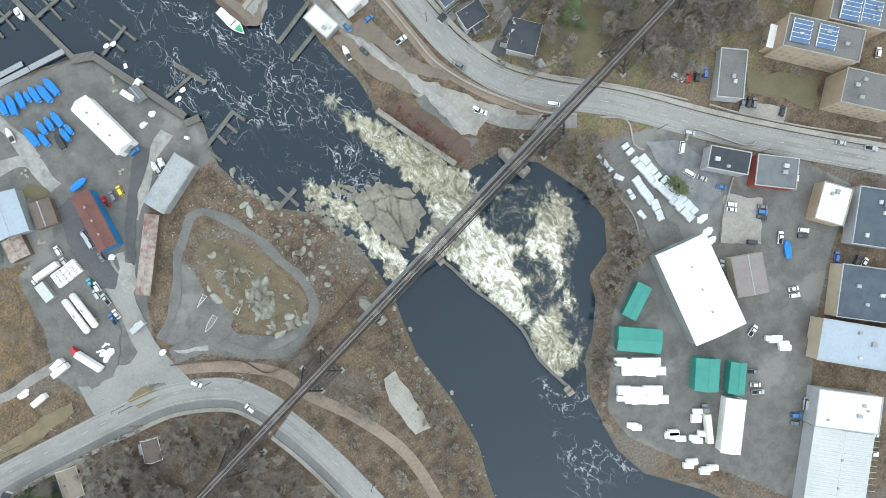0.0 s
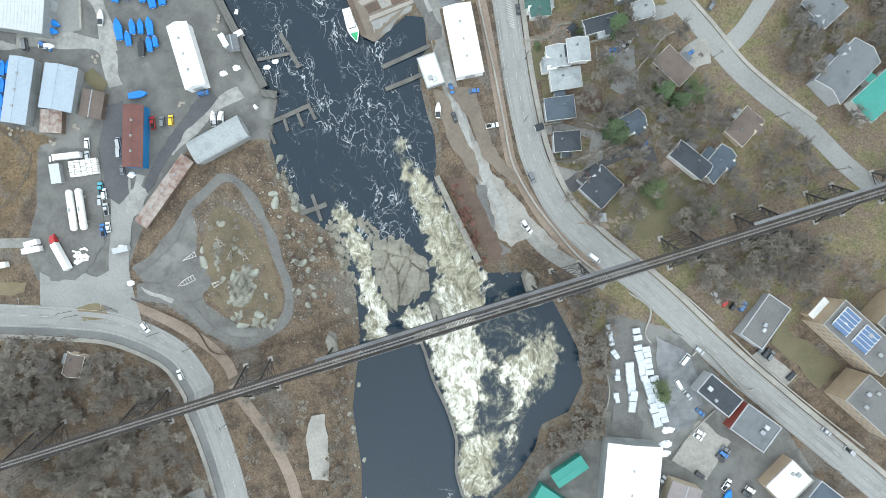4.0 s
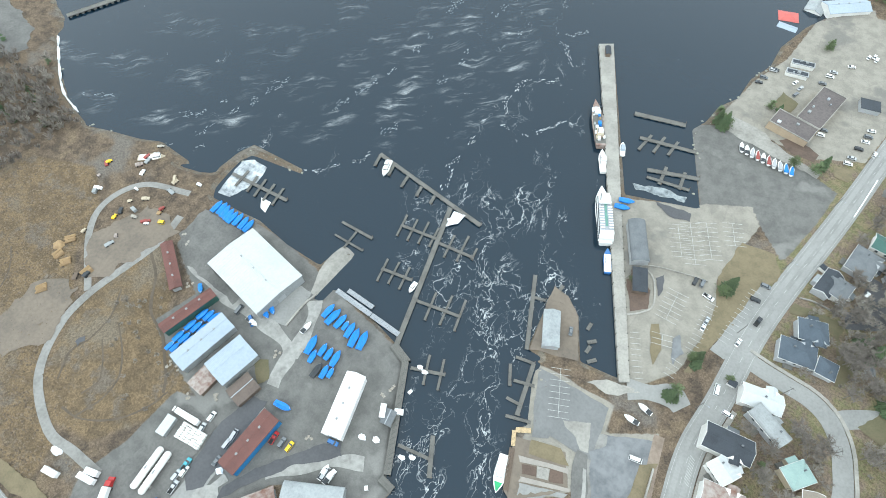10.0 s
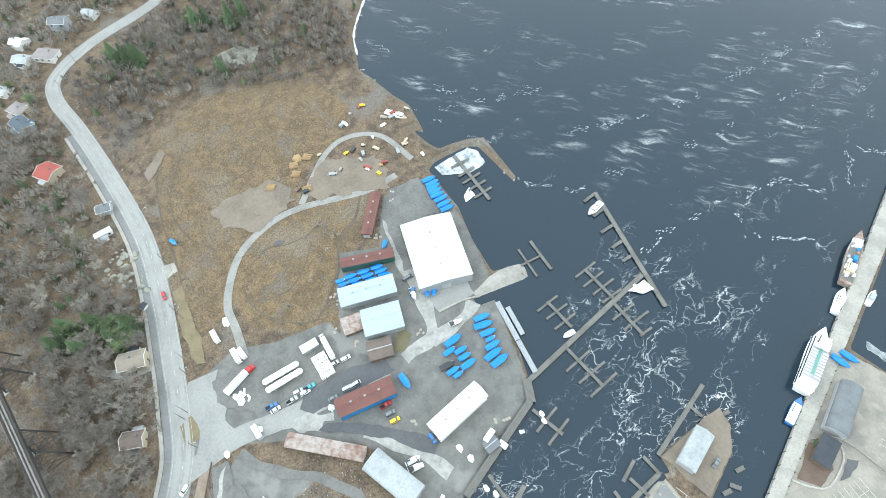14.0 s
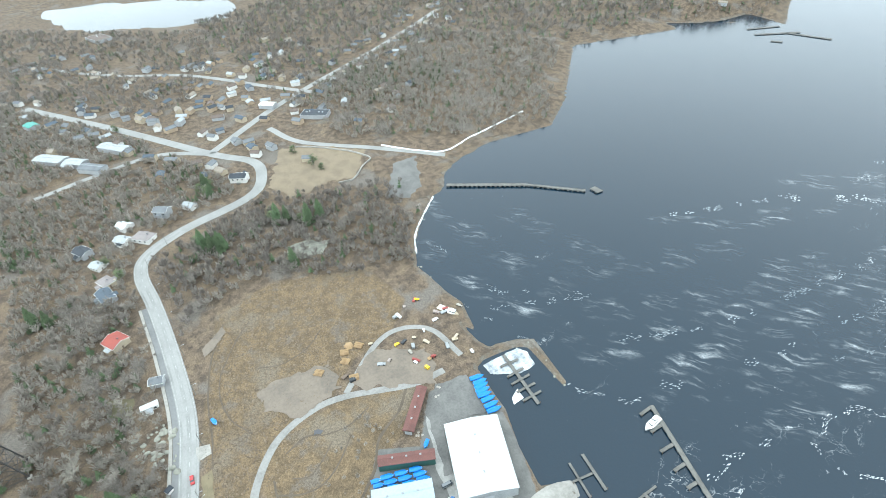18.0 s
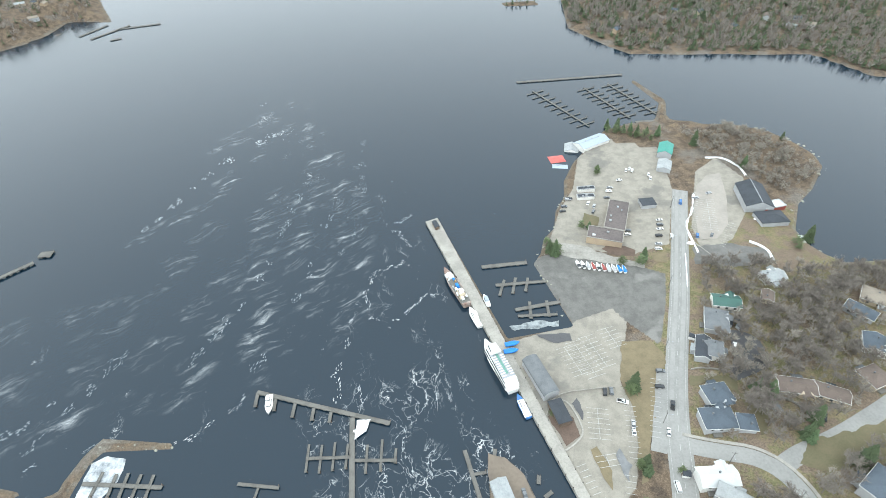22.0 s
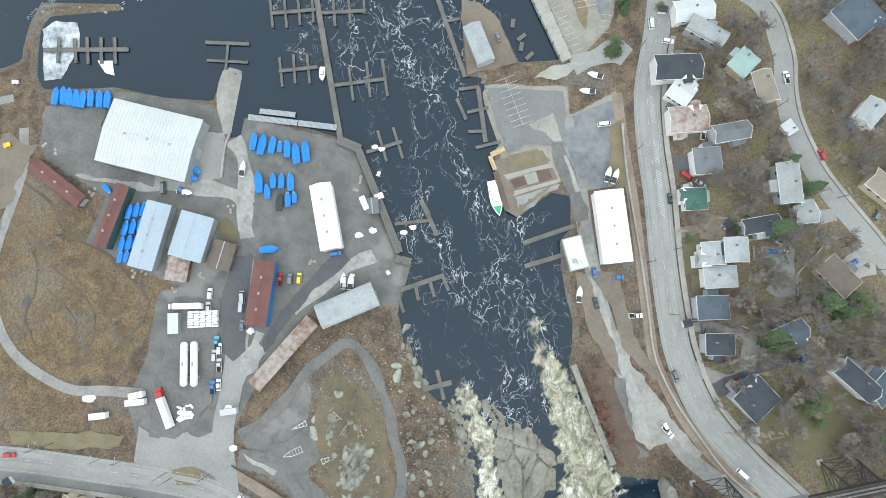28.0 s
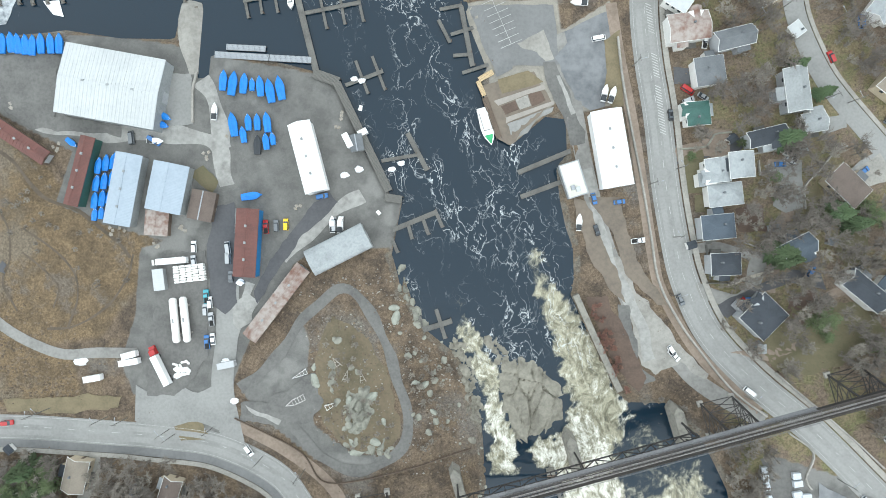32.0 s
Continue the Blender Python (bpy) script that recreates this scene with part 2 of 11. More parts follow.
mat("pave_pale", (0.33, 0.315, 0.285), (0.2, 0.19, 0.17), 0.9, grain=0.7, patch=0.1, bump=0.2)
mat("pave_pink", (0.33, 0.3, 0.265), (0.25, 0.23, 0.205), 0.9, grain=0.8, patch=0.07, bump=0.15)
mat("dirt_grey", (0.2, 0.165, 0.13), (0.13, 0.11, 0.09), 0.95, grain=0.6, patch=0.08, bump=0.4)
mat("plank_pale", (0.45, 0.41, 0.35), (0.3, 0.27, 0.22), 0.85, ribs=0.3)
mat("needles_light", (0.13, 0.165, 0.075), (0.065, 0.09, 0.04), 0.9, grain=1.5, vary=0.4, bump=0)
mat("dock_pale", (0.4, 0.37, 0.32), (0.26, 0.24, 0.21), 0.9, grain=1.5, patch=0.2)
mat("ice_rotten", (0.3, 0.33, 0.34), (0.07, 0.085, 0.095), 0.35, grain=0.5, patch=0.3, bump=0.3)
mat("foam", (0.62, 0.65, 0.66), (0.4, 0.43, 0.45), 0.7, grain=1.5, bump=0)
mat("lichen_rock", (0.33, 0.34, 0.29), (0.16, 0.16, 0.135), 0.95, grain=0.8, patch=0.3, bump=0.6)
mat("roof_school", (0.14, 0.12, 0.115), (0.09, 0.078, 0.076), 0.95, grain=0.8, patch=0.1)
mat("grass_straw", (0.22, 0.175, 0.118), (0.15, 0.118, 0.082), 0.95, grain=1.0, patch=0.1, bump=0.5)
mat("foam_thin", (0.3, 0.34, 0.37), (0.16, 0.19, 0.21), 0.5, grain=1.5, bump=0)
mat("rut_earth", (0.12, 0.095, 0.07), (0.075, 0.06, 0.045), 0.95, grain=0.9, patch=0.2, bump=0.4)

# ---- plan of shores, roads and grounds ----
SHORE_W1 = [(-49, -106), (-44, -91), (-39, -79), (-36, -56), (-36, -30), (-32, -14), (-29, -5), (-28, 12), (-28, 21), (-31, 34), (-34, 46), (-45, 57), (-49, 66), (-52, 79), (-53, 88), (-54, 74), (-55, 81), (-56, 90), (-49, 112), (-54, 114), (-62, 132), (-70, 160), (-78, 167), (-91, 172), (-115, 179), (-120, 179), (-122, 170), (-127, 170), (-121, 200), (-127, 202)]
SHORE_W2 = [(-129, 201), (-134, 187), (-156, 190), (-178, 196), (-188, 196), (-210, 197), (-213, 203), (-213, 212), (-212, 225), (-208, 231), (-175, 232), (-176, 235), (-212, 238), (-217, 229), (-220, 216), (-220, 211), (-228, 208), (-244, 206)]
SHORE_W3 = [(-236, 211), (-263, 216), (-277, 212), (-299, 209), (-313, 206), (-316, 208), (-335, 215), (-366, 236), (-390, 258), (-398, 273), (-419, 284), (-435, 306), (-451, 352), (-446, 423), (-494, 478), (-638, 603)]
SHORE_W4 = [(-604, 766), (-636, 776), (-584, 841), (-543, 897), (-617, 803), (-595, 843), (-596, 901), (-526, 894), (-574, 964), (-637, 1064)]
SHORE_E1 = [(28, -156), (11, -133), (8, -118), (10, -105), (13, -90), (20, -79), (31, -71), (41, -60), (45, -50), (58, -46), (66, -34), (66, -19), (62, -7), (58, 4), (48, 12), (38, 18), (49, 10), (47, 18), (32, 20), (27, 25), (14, 65), (16, 72), (17, 84), (15, 93), (14, 104), (14, 117), (19, 122), (20, 136), (12, 138), (-3, 128), (-6, 130), (-7, 141), (-10, 144), (-13, 154), (-14, 157), (-9, 159), (-14, 177), (-16, 189)]
SHORE_E2 = [(-12, 182), (-15, 191), (-22, 192), (-22, 212), (-22, 228), (-14, 226), (-6, 218), (2, 197), (22, 197), (21, 197), (-57, 407), (-49, 411), (-7, 297), (32, 305), (15, 359), (21, 369), (25, 384), (34, 396), (38, 416), (47, 433), (50, 454)]
SHORE_E3 = [(62, 481), (84, 513), (99, 534), (119, 544), (141, 548), (150, 553), (162, 584), (148, 634), (151, 640), (170, 590), (160, 553), (194, 540), (218, 536), (238, 525), (252, 502), (258, 483), (255, 465), (232, 435), (213, 417), (197, 388), (196, 377), (203, 363), (212, 354), (244, 356)]
FAR_SHORE = [(122, 935), (111, 801), (147, 734), (166, 708), (290, 696), (361, 689), (391, 625), (432, 627)]
FAR_ISLE = [(32, 918), (40, 899), (88, 898), (82, 920)]
ROAD_COAST = [(134, 436), (100, 334), (73, 254), (62, 205), (56, 180), (55, 156), (56, 133), (56, 106), (57, 84), (59, 66), (66, 44), (80, 24), (99, 3), (125, -29), (150, -57), (179, -89), (218, -133)]
ROAD_WEST = [(-842, -87), (-694, 20), (-575, 100), (-535, 133), (-502, 136), (-470, 119), (-448, 60), (-428, 32), (-405, 26), (-367, 32), (-317, 38), (-261, 42), (-217, 38), (-182, 32), (-156, 27), (-134, 21), (-113, 8), (-104, -5), (-98, -22), (-93, -48), (-89, -83), (-84, -118)]
ROAD_FAR = [(-575, 100), (-670, 202), (-802, 386), (-935, 547)]
ROAD_FAR_SHORE = [(-601, 165), (-548, 186), (-494, 244), (-463, 278), (-448, 300)]
ROAD_YARD = [(-128, 20), (-130, 44), (-126, 64), (-123, 86), (-122, 100), (-120, 116)]
ROAD_HILL = [(202, 31), (189, 46), (177, 62), (162, 77), (149, 92), (137, 111), (125, 129), (118, 142), (112, 161), (111, 175), (112, 187), (111, 196), (109, 206), (104, 215), (96, 221), (86, 224), (76, 227), (68, 230)]
ROAD_SPUR = [(146, 101), (155, 108), (164, 118), (173, 128), (184, 143), (202, 174)]
ROAD_JN = [(104, 215), (116, 222), (143, 233), (187, 256), (234, 285)]
TRAIL_RAIL = [(43, 180), (44, 157), (46, 132), (47, 105), (48, 78), (50, 62), (62, 35), (81, 12)]
LANE_SHORE = [(20, 170), (23, 149), (25, 119), (28, 94), (32, 75), (39, 54), (51, 37), (61, 24), (82, 8)]
TRAIL_W = [(-126, 29), (-107, 16), (-91, 0), (-83, -18), (-73, -38), (-66, -63), (-68, -93)]
TRACK_FIELD = [(-163, 62), (-179, 64), (-196, 66), (-218, 81), (-228, 102), (-228, 123), (-217, 159), (-217, 179)]
TRACK_FIELD2 = [(-230, 124), (-255, 151), (-260, 170), (-249, 187), (-222, 193)]
TRACK_LOOP = [(-123, 43), (-109, 52), (-93, 69), (-79, 78), (-70, 73), (-63, 56), (-59, 38), (-57, 19), (-64, 10), (-78, 5), (-91, 10), (-107, 29)]
YARD = [(-205, 193), (-177, 190), (-179, 194), (-158, 191), (-136, 185), (-115, 177), (-78, 166), (-70, 159), (-54, 114), (-49, 112), (-56, 92), (-86, 96), (-96, 90), (-118, 60), (-127, 43), (-132, 20), (-166, 45), (-170, 59), (-162, 77), (-157, 104), (-145, 105), (-170, 115), (-189, 126), (-180, 146), (-208, 165)]
YARD2 = [(-123, 42), (-109, 52), (-95, 68), (-93, 58), (-97, 38), (-94, 24), (-80, 12), (-64, 10), (-78, 4), (-96, 11), (-112, 27)]
LOT_E = [(-9, 158), (20, 170), (43, 181), (43, 140), (31, 138), (20, 138), (13, 157), (-5, 159)]
LOT_N = [(-9, 292), (56, 317), (62, 306), (49, 266), (53, 246), (43, 211), (25, 193), (17, 216)]
LOT_N2 = [(13, 363), (46, 372), (76, 354), (94, 342), (87, 318), (75, 287), (56, 315), (32, 306)]
LOT_SCHOOL = [(28, 379), (40, 414), (55, 442), (68, 492), (97, 514), (136, 497), (129, 438), (106, 372), (77, 362)]
LOT_MUSEUM = [(154, 461), (177, 481), (187, 451), (176, 414), (149, 376), (124, 360), (127, 390)]
LOT_SHORE2 = [(-9, 158), (-15, 156), (-10, 158), (-17, 188), (22, 184), (22, 154), (17, 143), (-3, 128), (-9, 130)]
LOT_SE = [(42, -70), (60, -59), (72, -60), (74, -44), (85, -6), (99, -12), (108, -16), (130, -46), (152, -68), (162, -89), (135, -107), (106, -132), (92, -147), (57, -184), (41, -155), (28, -139), (16, -117), (15, -101)]
FIELD_W = [(-332, 69), (-348, 111), (-325, 173), (-283, 183), (-259, 161), (-252, 135), (-229, 112), (-222, 86), (-191, 63), (-188, 47), (-235, 47)]
FIELD_W2 = [(-227, 122), (-215, 158), (-194, 146), (-183, 125), (-160, 112), (-150, 116), (-154, 96), (-177, 71), (-197, 70), (-219, 84)]
MOUND = [(-84, 68), (-73, 69), (-66, 52), (-63, 34), (-63, 15), (-75, 10), (-88, 16), (-90, 37), (-91, 50)]
ROCK_FALLS = [(-23, 53), (-14, 43), (-6, 39), (3, 32), (6, 23), (5, 17), (-5, 10), (-13, 11), (-17, 23), (-17, 34), (-19, 44)]
DAM = [(-3, -3), (-1, -10), (1, -23), (5, -37), (7, -50), (6, -58), (5, -65), (6, -73), (8, -84)]

WOOD_SW = [(-219, 35), (-165, 24), (-122, 5), (-112, -19), (-96, -68), (-141, -69), (-240, 7)]
WOOD_BANK = [(75, 8), (83, -6), (77, -20), (76, -42), (70, -56), (45, -70), (17, -95), (10, -106), (9, -92), (20, -78), (42, -58), (60, -44), (67, -30), (65, -8)]
WOOD_TRESTLE = [(106, 18), (150, 25), (181, 8), (164, -14), (139, -19), (120, 2)]
WOOD_W = [(-427, 4), (-380, 24), (-302, 32), (-236, 36), (-186, 22), (-127, 6), (-175, -57)]
WOOD_NW = [(-446, 88), (-431, 167), (-372, 239), (-315, 204), (-332, 177), (-357, 108), (-341, 65), (-407, 46)]
WOOD_NW2 = [(-416, 35), (-462, 131), (-425, 243), (-315, 205), (-326, 159), (-360, 94), (-340, 56), (-314, 42)]
WOOD_FAR = [(-677, 196), (-833, 436), (-645, 584), (-456, 424), (-469, 330), (-524, 232), (-596, 207)]
WOOD_E = [(128, 315), (194, 322), (172, 273), (123, 267)]
WOOD_HEAD = [(160, 527), (216, 532), (248, 485), (246, 455), (206, 427), (190, 459), (169, 486)]
WOOD_RIVER = [(-34, -12), (-34, -37), (-40, -77), (-51, -101), (-63, -92), (-45, -35), (-42, -18)]
WOOD_RIVER2 = [(36, 25), (46, 20), (73, 19), (76, 5), (56, 2), (48, 12)]
WOOD_SW2 = [(-85, -4), (-54, -22), (-65, -52), (-71, -85), (-81, -49), (-87, -15)]
WOOD_BOTTOM = [(-57, 83), (-52, 55), (-37, 44), (-38, 17), (-54, 10), (-55, 46)]
CONIFERS = [(99, 118), (116, 88), (94, 75), (142, 216), (43, 199), (123, 82), (92, 73), (118, 134), (108, 143), (124, 229), (129, 240)]
CONIFERS2 = [(28, 375), (24, 369), (28, 366), (58, 395), (82, 354), (52, 260), (47, 218), (102, 536), (108, 532), (114, 528), (120, 526), (126, 523), (133, 521), (139, 518), (197, 376), (79, 464), (244, 508), (164, 503), (112, 256), (116, 252), (193, 465)]
CONIFERS3 = [(-409, 76), (-407, 84), (-502, 86), (-486, 89), (-404, 154), (-409, 165), (-380, -31), (-383, -38), (-420, 131), (-418, 140), (-223, -7), (-212, 14), (-212, -2), (-211, 22), (-217, -14), (-204, 15), (-220, 6), (-414, 70), (-413, 76), (-406, 80), (-359, 128)]
WALL_LINE = [(44, 166), (44, 148), (45, 131), (47, 105), (48, 85), (49, 67), (55, 50), (62, 37), (72, 21), (83, 10)]
LOT_DARK = [(20, 170), (41, 177), (41, 158), (36, 139), (30, 138), (23, 145), (22, 154)]
PAD_GREY = [(-54, -30), (-48, -30), (-49, -50), (-51, -60), (-58, -58), (-58, -39)]
ICE = [(-211, 225), (-205, 229), (-195, 227), (-194, 216), (-202, 201), (-210, 201)]
ICE2 = [(-186, 209), (-179, 208), (-178, 201), (-182, 203)]
ICE3 = [(-86, 246), (-79, 246), (-81, 240), (-86, 235)]
SNOWBANK = [(-494, 253), (-465, 279), (-454, 304), (-467, 343), (-482, 412)]
SNOWBANK2 = [(168, 480), (181, 479), (189, 467), (190, 453)]
SOLAR = [(172.3, -19.6), (179.4, -28.0), (194.5, -24.7), (201.1, -31.2)]
SPIT = [(-22, 227), (-14, 225), (-6, 217), (-2, 204), (1, 196), (-21, 192), (-22, 212)]
SHRUBRED = [(20, 61), (27, 26), (32, 25), (24, 63)]
ISLANDLAWN = [(-13, 153), (9, 156), (15, 143), (-4, 128), (-8, 131)]
PALE1 = [(-194, 160), (-171, 153), (-153, 150), (-133, 147), (-121, 141), (-119, 125)]
PALE2 = [(-125, 169), (-121, 162), (-119, 147), (-118, 140)]
PALE3 = [(-100, 93), (-95, 97), (-80, 108), (-65, 115)]
PALE4 = [(-166, 41), (-145, 38), (-127, 36)]
PALE5 = [(-126, 59), (-120, 72), (-114, 85)]
PALE_LANE = [(26, 115), (30, 80), (39, 54), (42, 36)]
OUT1 = [(-88, 48), (-85, 51), (-83, 42), (-86, 35)]
OUT2 = [(-78, 37), (-72, 38), (-71, 29), (-75, 18), (-80, 21), (-80, 30)]
OUT3 = [(-76, 15), (-67, 16), (-65, 12), (-75, 10)]
DRIVE1 = [(60, 116), (69, 116), (80, 116), (85, 120)]
DRIVE2 = [(64, 147), (77, 146)]
DRIVE3 = [(58, 79), (76, 77), (94, 68)]
DRIVE4 = [(63, 63), (75, 56), (82, 59), (88, 73)]
DRIVE5 = [(94, 108), (102, 105), (101, 92), (95, 79), (90, 58)]
DRIVE6 = [(126, 121), (116, 121)]
DRIVE7 = [(126, 58), (105, 52), (91, 40)]
DRIVE8 = [(126, 98), (138, 105)]
DRIVE9 = [(112, 289), (123, 285), (116, 270), (104, 267)]
DRIVE10 = [(-105, -59), (-115, -61), (-143, -73)]
DRIVE12 = [(25, 193), (43, 199), (49, 196)]

LAND_WEST = SHORE_W1 + SHORE_W2 + SHORE_W3 + SHORE_W4 + [(-700, 1500), (-3000, 1500), (-3000, -1500), (-10, -1500), (-30, -300)]
LAND_EAST = [(110, -1500), (110, -400), (70, -240)] + SHORE_E1 + SHORE_E2 + SHORE_E3 + [(420, 340), (700, 330), (3000, 300), (3000, -1500)]
LAND_FAR = FAR_SHORE + [(700, 640), (3000, 700), (3000, 3200), (200, 3200), (60, 1500)]
LAND_FAR_WEST = [(-700, 1500), (-400, 1900), (200, 3200), (-3000, 3200), (-3000, 1500)]
UPPER_POOL = [(-60, 0), (-29, 0)] + DAM + [(20, -80), (400, -300), (400, -1500), (-300, -1500), (-300, -100)]
FAR_LAKE = [(-1519, -135), (-1444, 75), (-1294, 254), (-1164, 210), (-1184, 63), (-1264, -50)]
ROAD_FAR2 = [(-1041, -101), (-916, 8), (-839, 109), (-727, 195), (-674, 237)]
ROAD_FAR3 = [(-573, -55), (-593, 1), (-603, 52), (-575, 100)]


def inside_distance(px, py, polygon):
    """Distance to a polygon's edge, positive inside."""
    d = np.full(px.shape, 1e18)
    inside = np.zeros(px.shape, bool)
    for (ax, ay), (bx, by) in zip(polygon, polygon[1:] + polygon[:1]):
        ex, ey = bx - ax, by - ay
        s = np.clip(((px - ax) * ex + (py - ay) * ey) / (ex * ex + ey * ey + 1e-9), 0, 1)
        d = np.minimum(d, (px - ax - s * ex) ** 2 + (py - ay - s * ey) ** 2)
        if ay != by:
            inside ^= ((ay > py) != (by > py)) & (px < (bx - ax) * (py - ay) / (by - ay) + ax)
    return np.where(inside, 1, -1) * np.sqrt(d)


def line_distance(px, py, line):
    d = np.full(px.shape, 1e18)
    for (ax, ay), (bx, by) in zip(line, line[1:]):
        ex, ey = bx - ax, by - ay
        s = np.clip(((px - ax) * ex + (py - ay) * ey) / (ex * ex + ey * ey + 1e-9), 0, 1)
        d = np.minimum(d, (px - ax - s * ex) ** 2 + (py - ay - s * ey) ** 2)
    return np.sqrt(d)


def ease(v, lo, hi):
    s = np.clip((v - lo) / (hi - lo), 0, 1)
    return s * s * (3 - 2 * s)


def steps(*spans):
    """Coordinates with a spacing of their own in each span (start, end, spacing)."""
    return np.unique(np.concatenate([np.arange(a, b, s) for a, b, s in spans] + [[spans[-1][1]]]))


def wavy(px, py, size, seed):
    """Smooth noise from a few crossing sine waves."""
    rng = np.random.RandomState(seed)
    v = np.zeros(px.shape)
    for k in range(7):
        a, w, ph = rng.rand() * 6.28, (0.6 + rng.rand()) * 6.28 / size, rng.rand() * 6.28
        v += np.sin((px * np.cos(a) + py * np.sin(a)) * w + ph + 1.5 * np.sin((px * np.sin(a) - py * np.cos(a)) * w * 0.7 + ph * 2))
    return v / 4


def smooth_plan(line, n=4):
    """A rounder line through plan points."""
    p = np.array(line, float)
    u = np.linspace(0, len(p) - 1, n * (len(p) - 1) + 1)
    return [tuple(q) for q in np.stack([np.interp(u, np.arange(len(p)), p[:, k]) for k in (0, 1)], -1)]


def water_level(px, py):
    run = 3.0 * ease(-py, -62, 30) * ease(px, -90, -60)
    pool = 5.0 * ease(inside_distance(px, py, UPPER_POOL), -4, 1)
    return np.maximum(run, pool)


def mesh_from_grid(xs, ys, z):
    nx, ny = len(xs), len(ys)
    gx, gy = np.meshgrid(xs, ys)
    co = np.stack([gx, gy, z], -1).reshape(-1, 3)
    i = (np.arange(ny - 1)[:, None] * nx + np.arange(nx - 1)[None]).ravel()
    quads = np.stack([i, i + 1, i + nx + 1, i + nx], -1)
    me = bpy.data.meshes.new("sheet")
    me.vertices.add(len(co))
    me.vertices.foreach_set("co", co.ravel())
    me.loops.add(quads.size)
    me.loops.foreach_set("vertex_index", quads.ravel())
    me.polygons.add(len(quads))
    me.polygons.foreach_set("loop_start", np.arange(len(quads)) * 4)
    me.polygons.foreach_set("use_smooth", np.ones(len(quads), bool))
    me.update(calc_edges=True)
    me.validate()
    return me


def add_mask(me, name, values):
    at = me.attributes.new(name, "FLOAT", "POINT")
    at.data.foreach_set("value", np.asarray(values, dtype=np.float32).ravel())


GX = steps((-3000, -900, 70), (-900, -340, 8), (-340, 260, 2), (260, 700, 8), (700, 3000, 70))
GY = steps((-1500, -320, 60), (-320, -190, 8), (-190, 480, 2), (480, 1100, 8), (1100, 3200, 70))
TX, TY = np.meshgrid(GX, GY)
shore = np.max([inside_distance(TX, TY, p) for p in (LAND_WEST, LAND_EAST, LAND_FAR, LAND_FAR_WEST, FAR_ISLE)], 0)
shore = np.minimum(shore, -inside_distance(TX, TY, FAR_LAKE))
rock_isle = inside_distance(TX, TY, ROCK_FALLS)
ROADS_ALL = (ROAD_COAST, ROAD_WEST, ROAD_FAR, ROAD_FAR_SHORE, ROAD_YARD, ROAD_HILL, ROAD_SPUR, ROAD_JN, ROAD_FAR2, ROAD_FAR3)
road_gap = np.min([line_distance(TX, TY, r) for r in ROADS_ALL], 0)
trail_gap = np.min([line_distance(TX, TY, r) for r in (TRAIL_RAIL, LANE_SHORE, TRAIL_W, TRACK_FIELD, TRACK_FIELD2, TRACK_LOOP)], 0)
yard = np.max([inside_distance(TX, TY, p) for p in (YARD, YARD2)], 0)
paved = np.max([inside_distance(TX, TY, p) for p in (LOT_E, LOT_N, LOT_SCHOOL, LOT_MUSEUM, LOT_SHORE2)], 0)
hard = np.max([inside_distance(TX, TY, p) for p in (LOT_N2, LOT_SE)], 0)
field = np.max([inside_distance(TX, TY, p) for p in (FIELD_W, FIELD_W2)], 0)
mound = inside_distance(TX, TY, MOUND)
flatness = ease(np.maximum.reduce([yard, paved, hard, 6 - road_gap, 4 - trail_gap]), -6, 1)
HILL = 6.0 * ease(TX, 45, 110) * ease(-TY, -420, -300) * ease(TY, -60, 20) + 14 * ease(TY, 700, 900) + 5 * ease(-TX, 330, 520)
HILL += 3.5 * ease(mound, -3, 9) * (1 + 0.5 * wavy(TX, TY, 18, 3))
HEIGHT = water_level(TX, TY) + np.clip(shore * 0.55, -2.5, 1.5) + (HILL + 0.6 * wavy(TX, TY, 45, 1) * (1 - flatness) * ease(shore, 2, 14)) * ease(shore, 4, 40)
HEIGHT += 0.25 * wavy(TX, TY, 9, 2) * (1 - flatness) * ease(shore, 0, 6)


def ground(x, y):
    """Height of the ground at a place."""
    i, j = int(np.clip(np.searchsorted(GX, x) - 1, 0, len(GX) - 2)), int(np.clip(np.searchsorted(GY, y) - 1, 0, len(GY) - 2))
    u, v = (x - GX[i]) / (GX[i + 1] - GX[i]), (y - GY[j]) / (GY[j + 1] - GY[j])
    h = HEIGHT
    return float((h[j, i] * (1 - u) + h[j, i + 1] * u) * (1 - v) + (h[j + 1, i] * (1 - u) + h[j + 1, i + 1] * u) * v)


def at_mask(a, x, y):
    i, j = int(np.clip(np.searchsorted(GX, x), 0, len(GX) - 1)), int(np.clip(np.searchsorted(GY, y), 0, len(GY) - 1))
    return float(a[j, i])


land_mesh = mesh_from_grid(GX, GY, HEIGHT)
add_mask(land_mesh, "gravel", ease(np.maximum(yard, hard), -1.5, 1.5))
add_mask(land_mesh, "paved", ease(paved, -1, 1))
add_mask(land_mesh, "straw", ease(field, -8, 6))
add_mask(land_mesh, "lawn", ease(TX, 58, 80) * ease(-TY, -430, -400) * ease(TY, -40, 0))
add_mask(land_mesh, "stone", np.maximum(ease(mound, -4, 4), ease(-shore, -4.0, -0.5)) * ease(np.maximum(yard, np.maximum(paved, hard)), 1, -3))


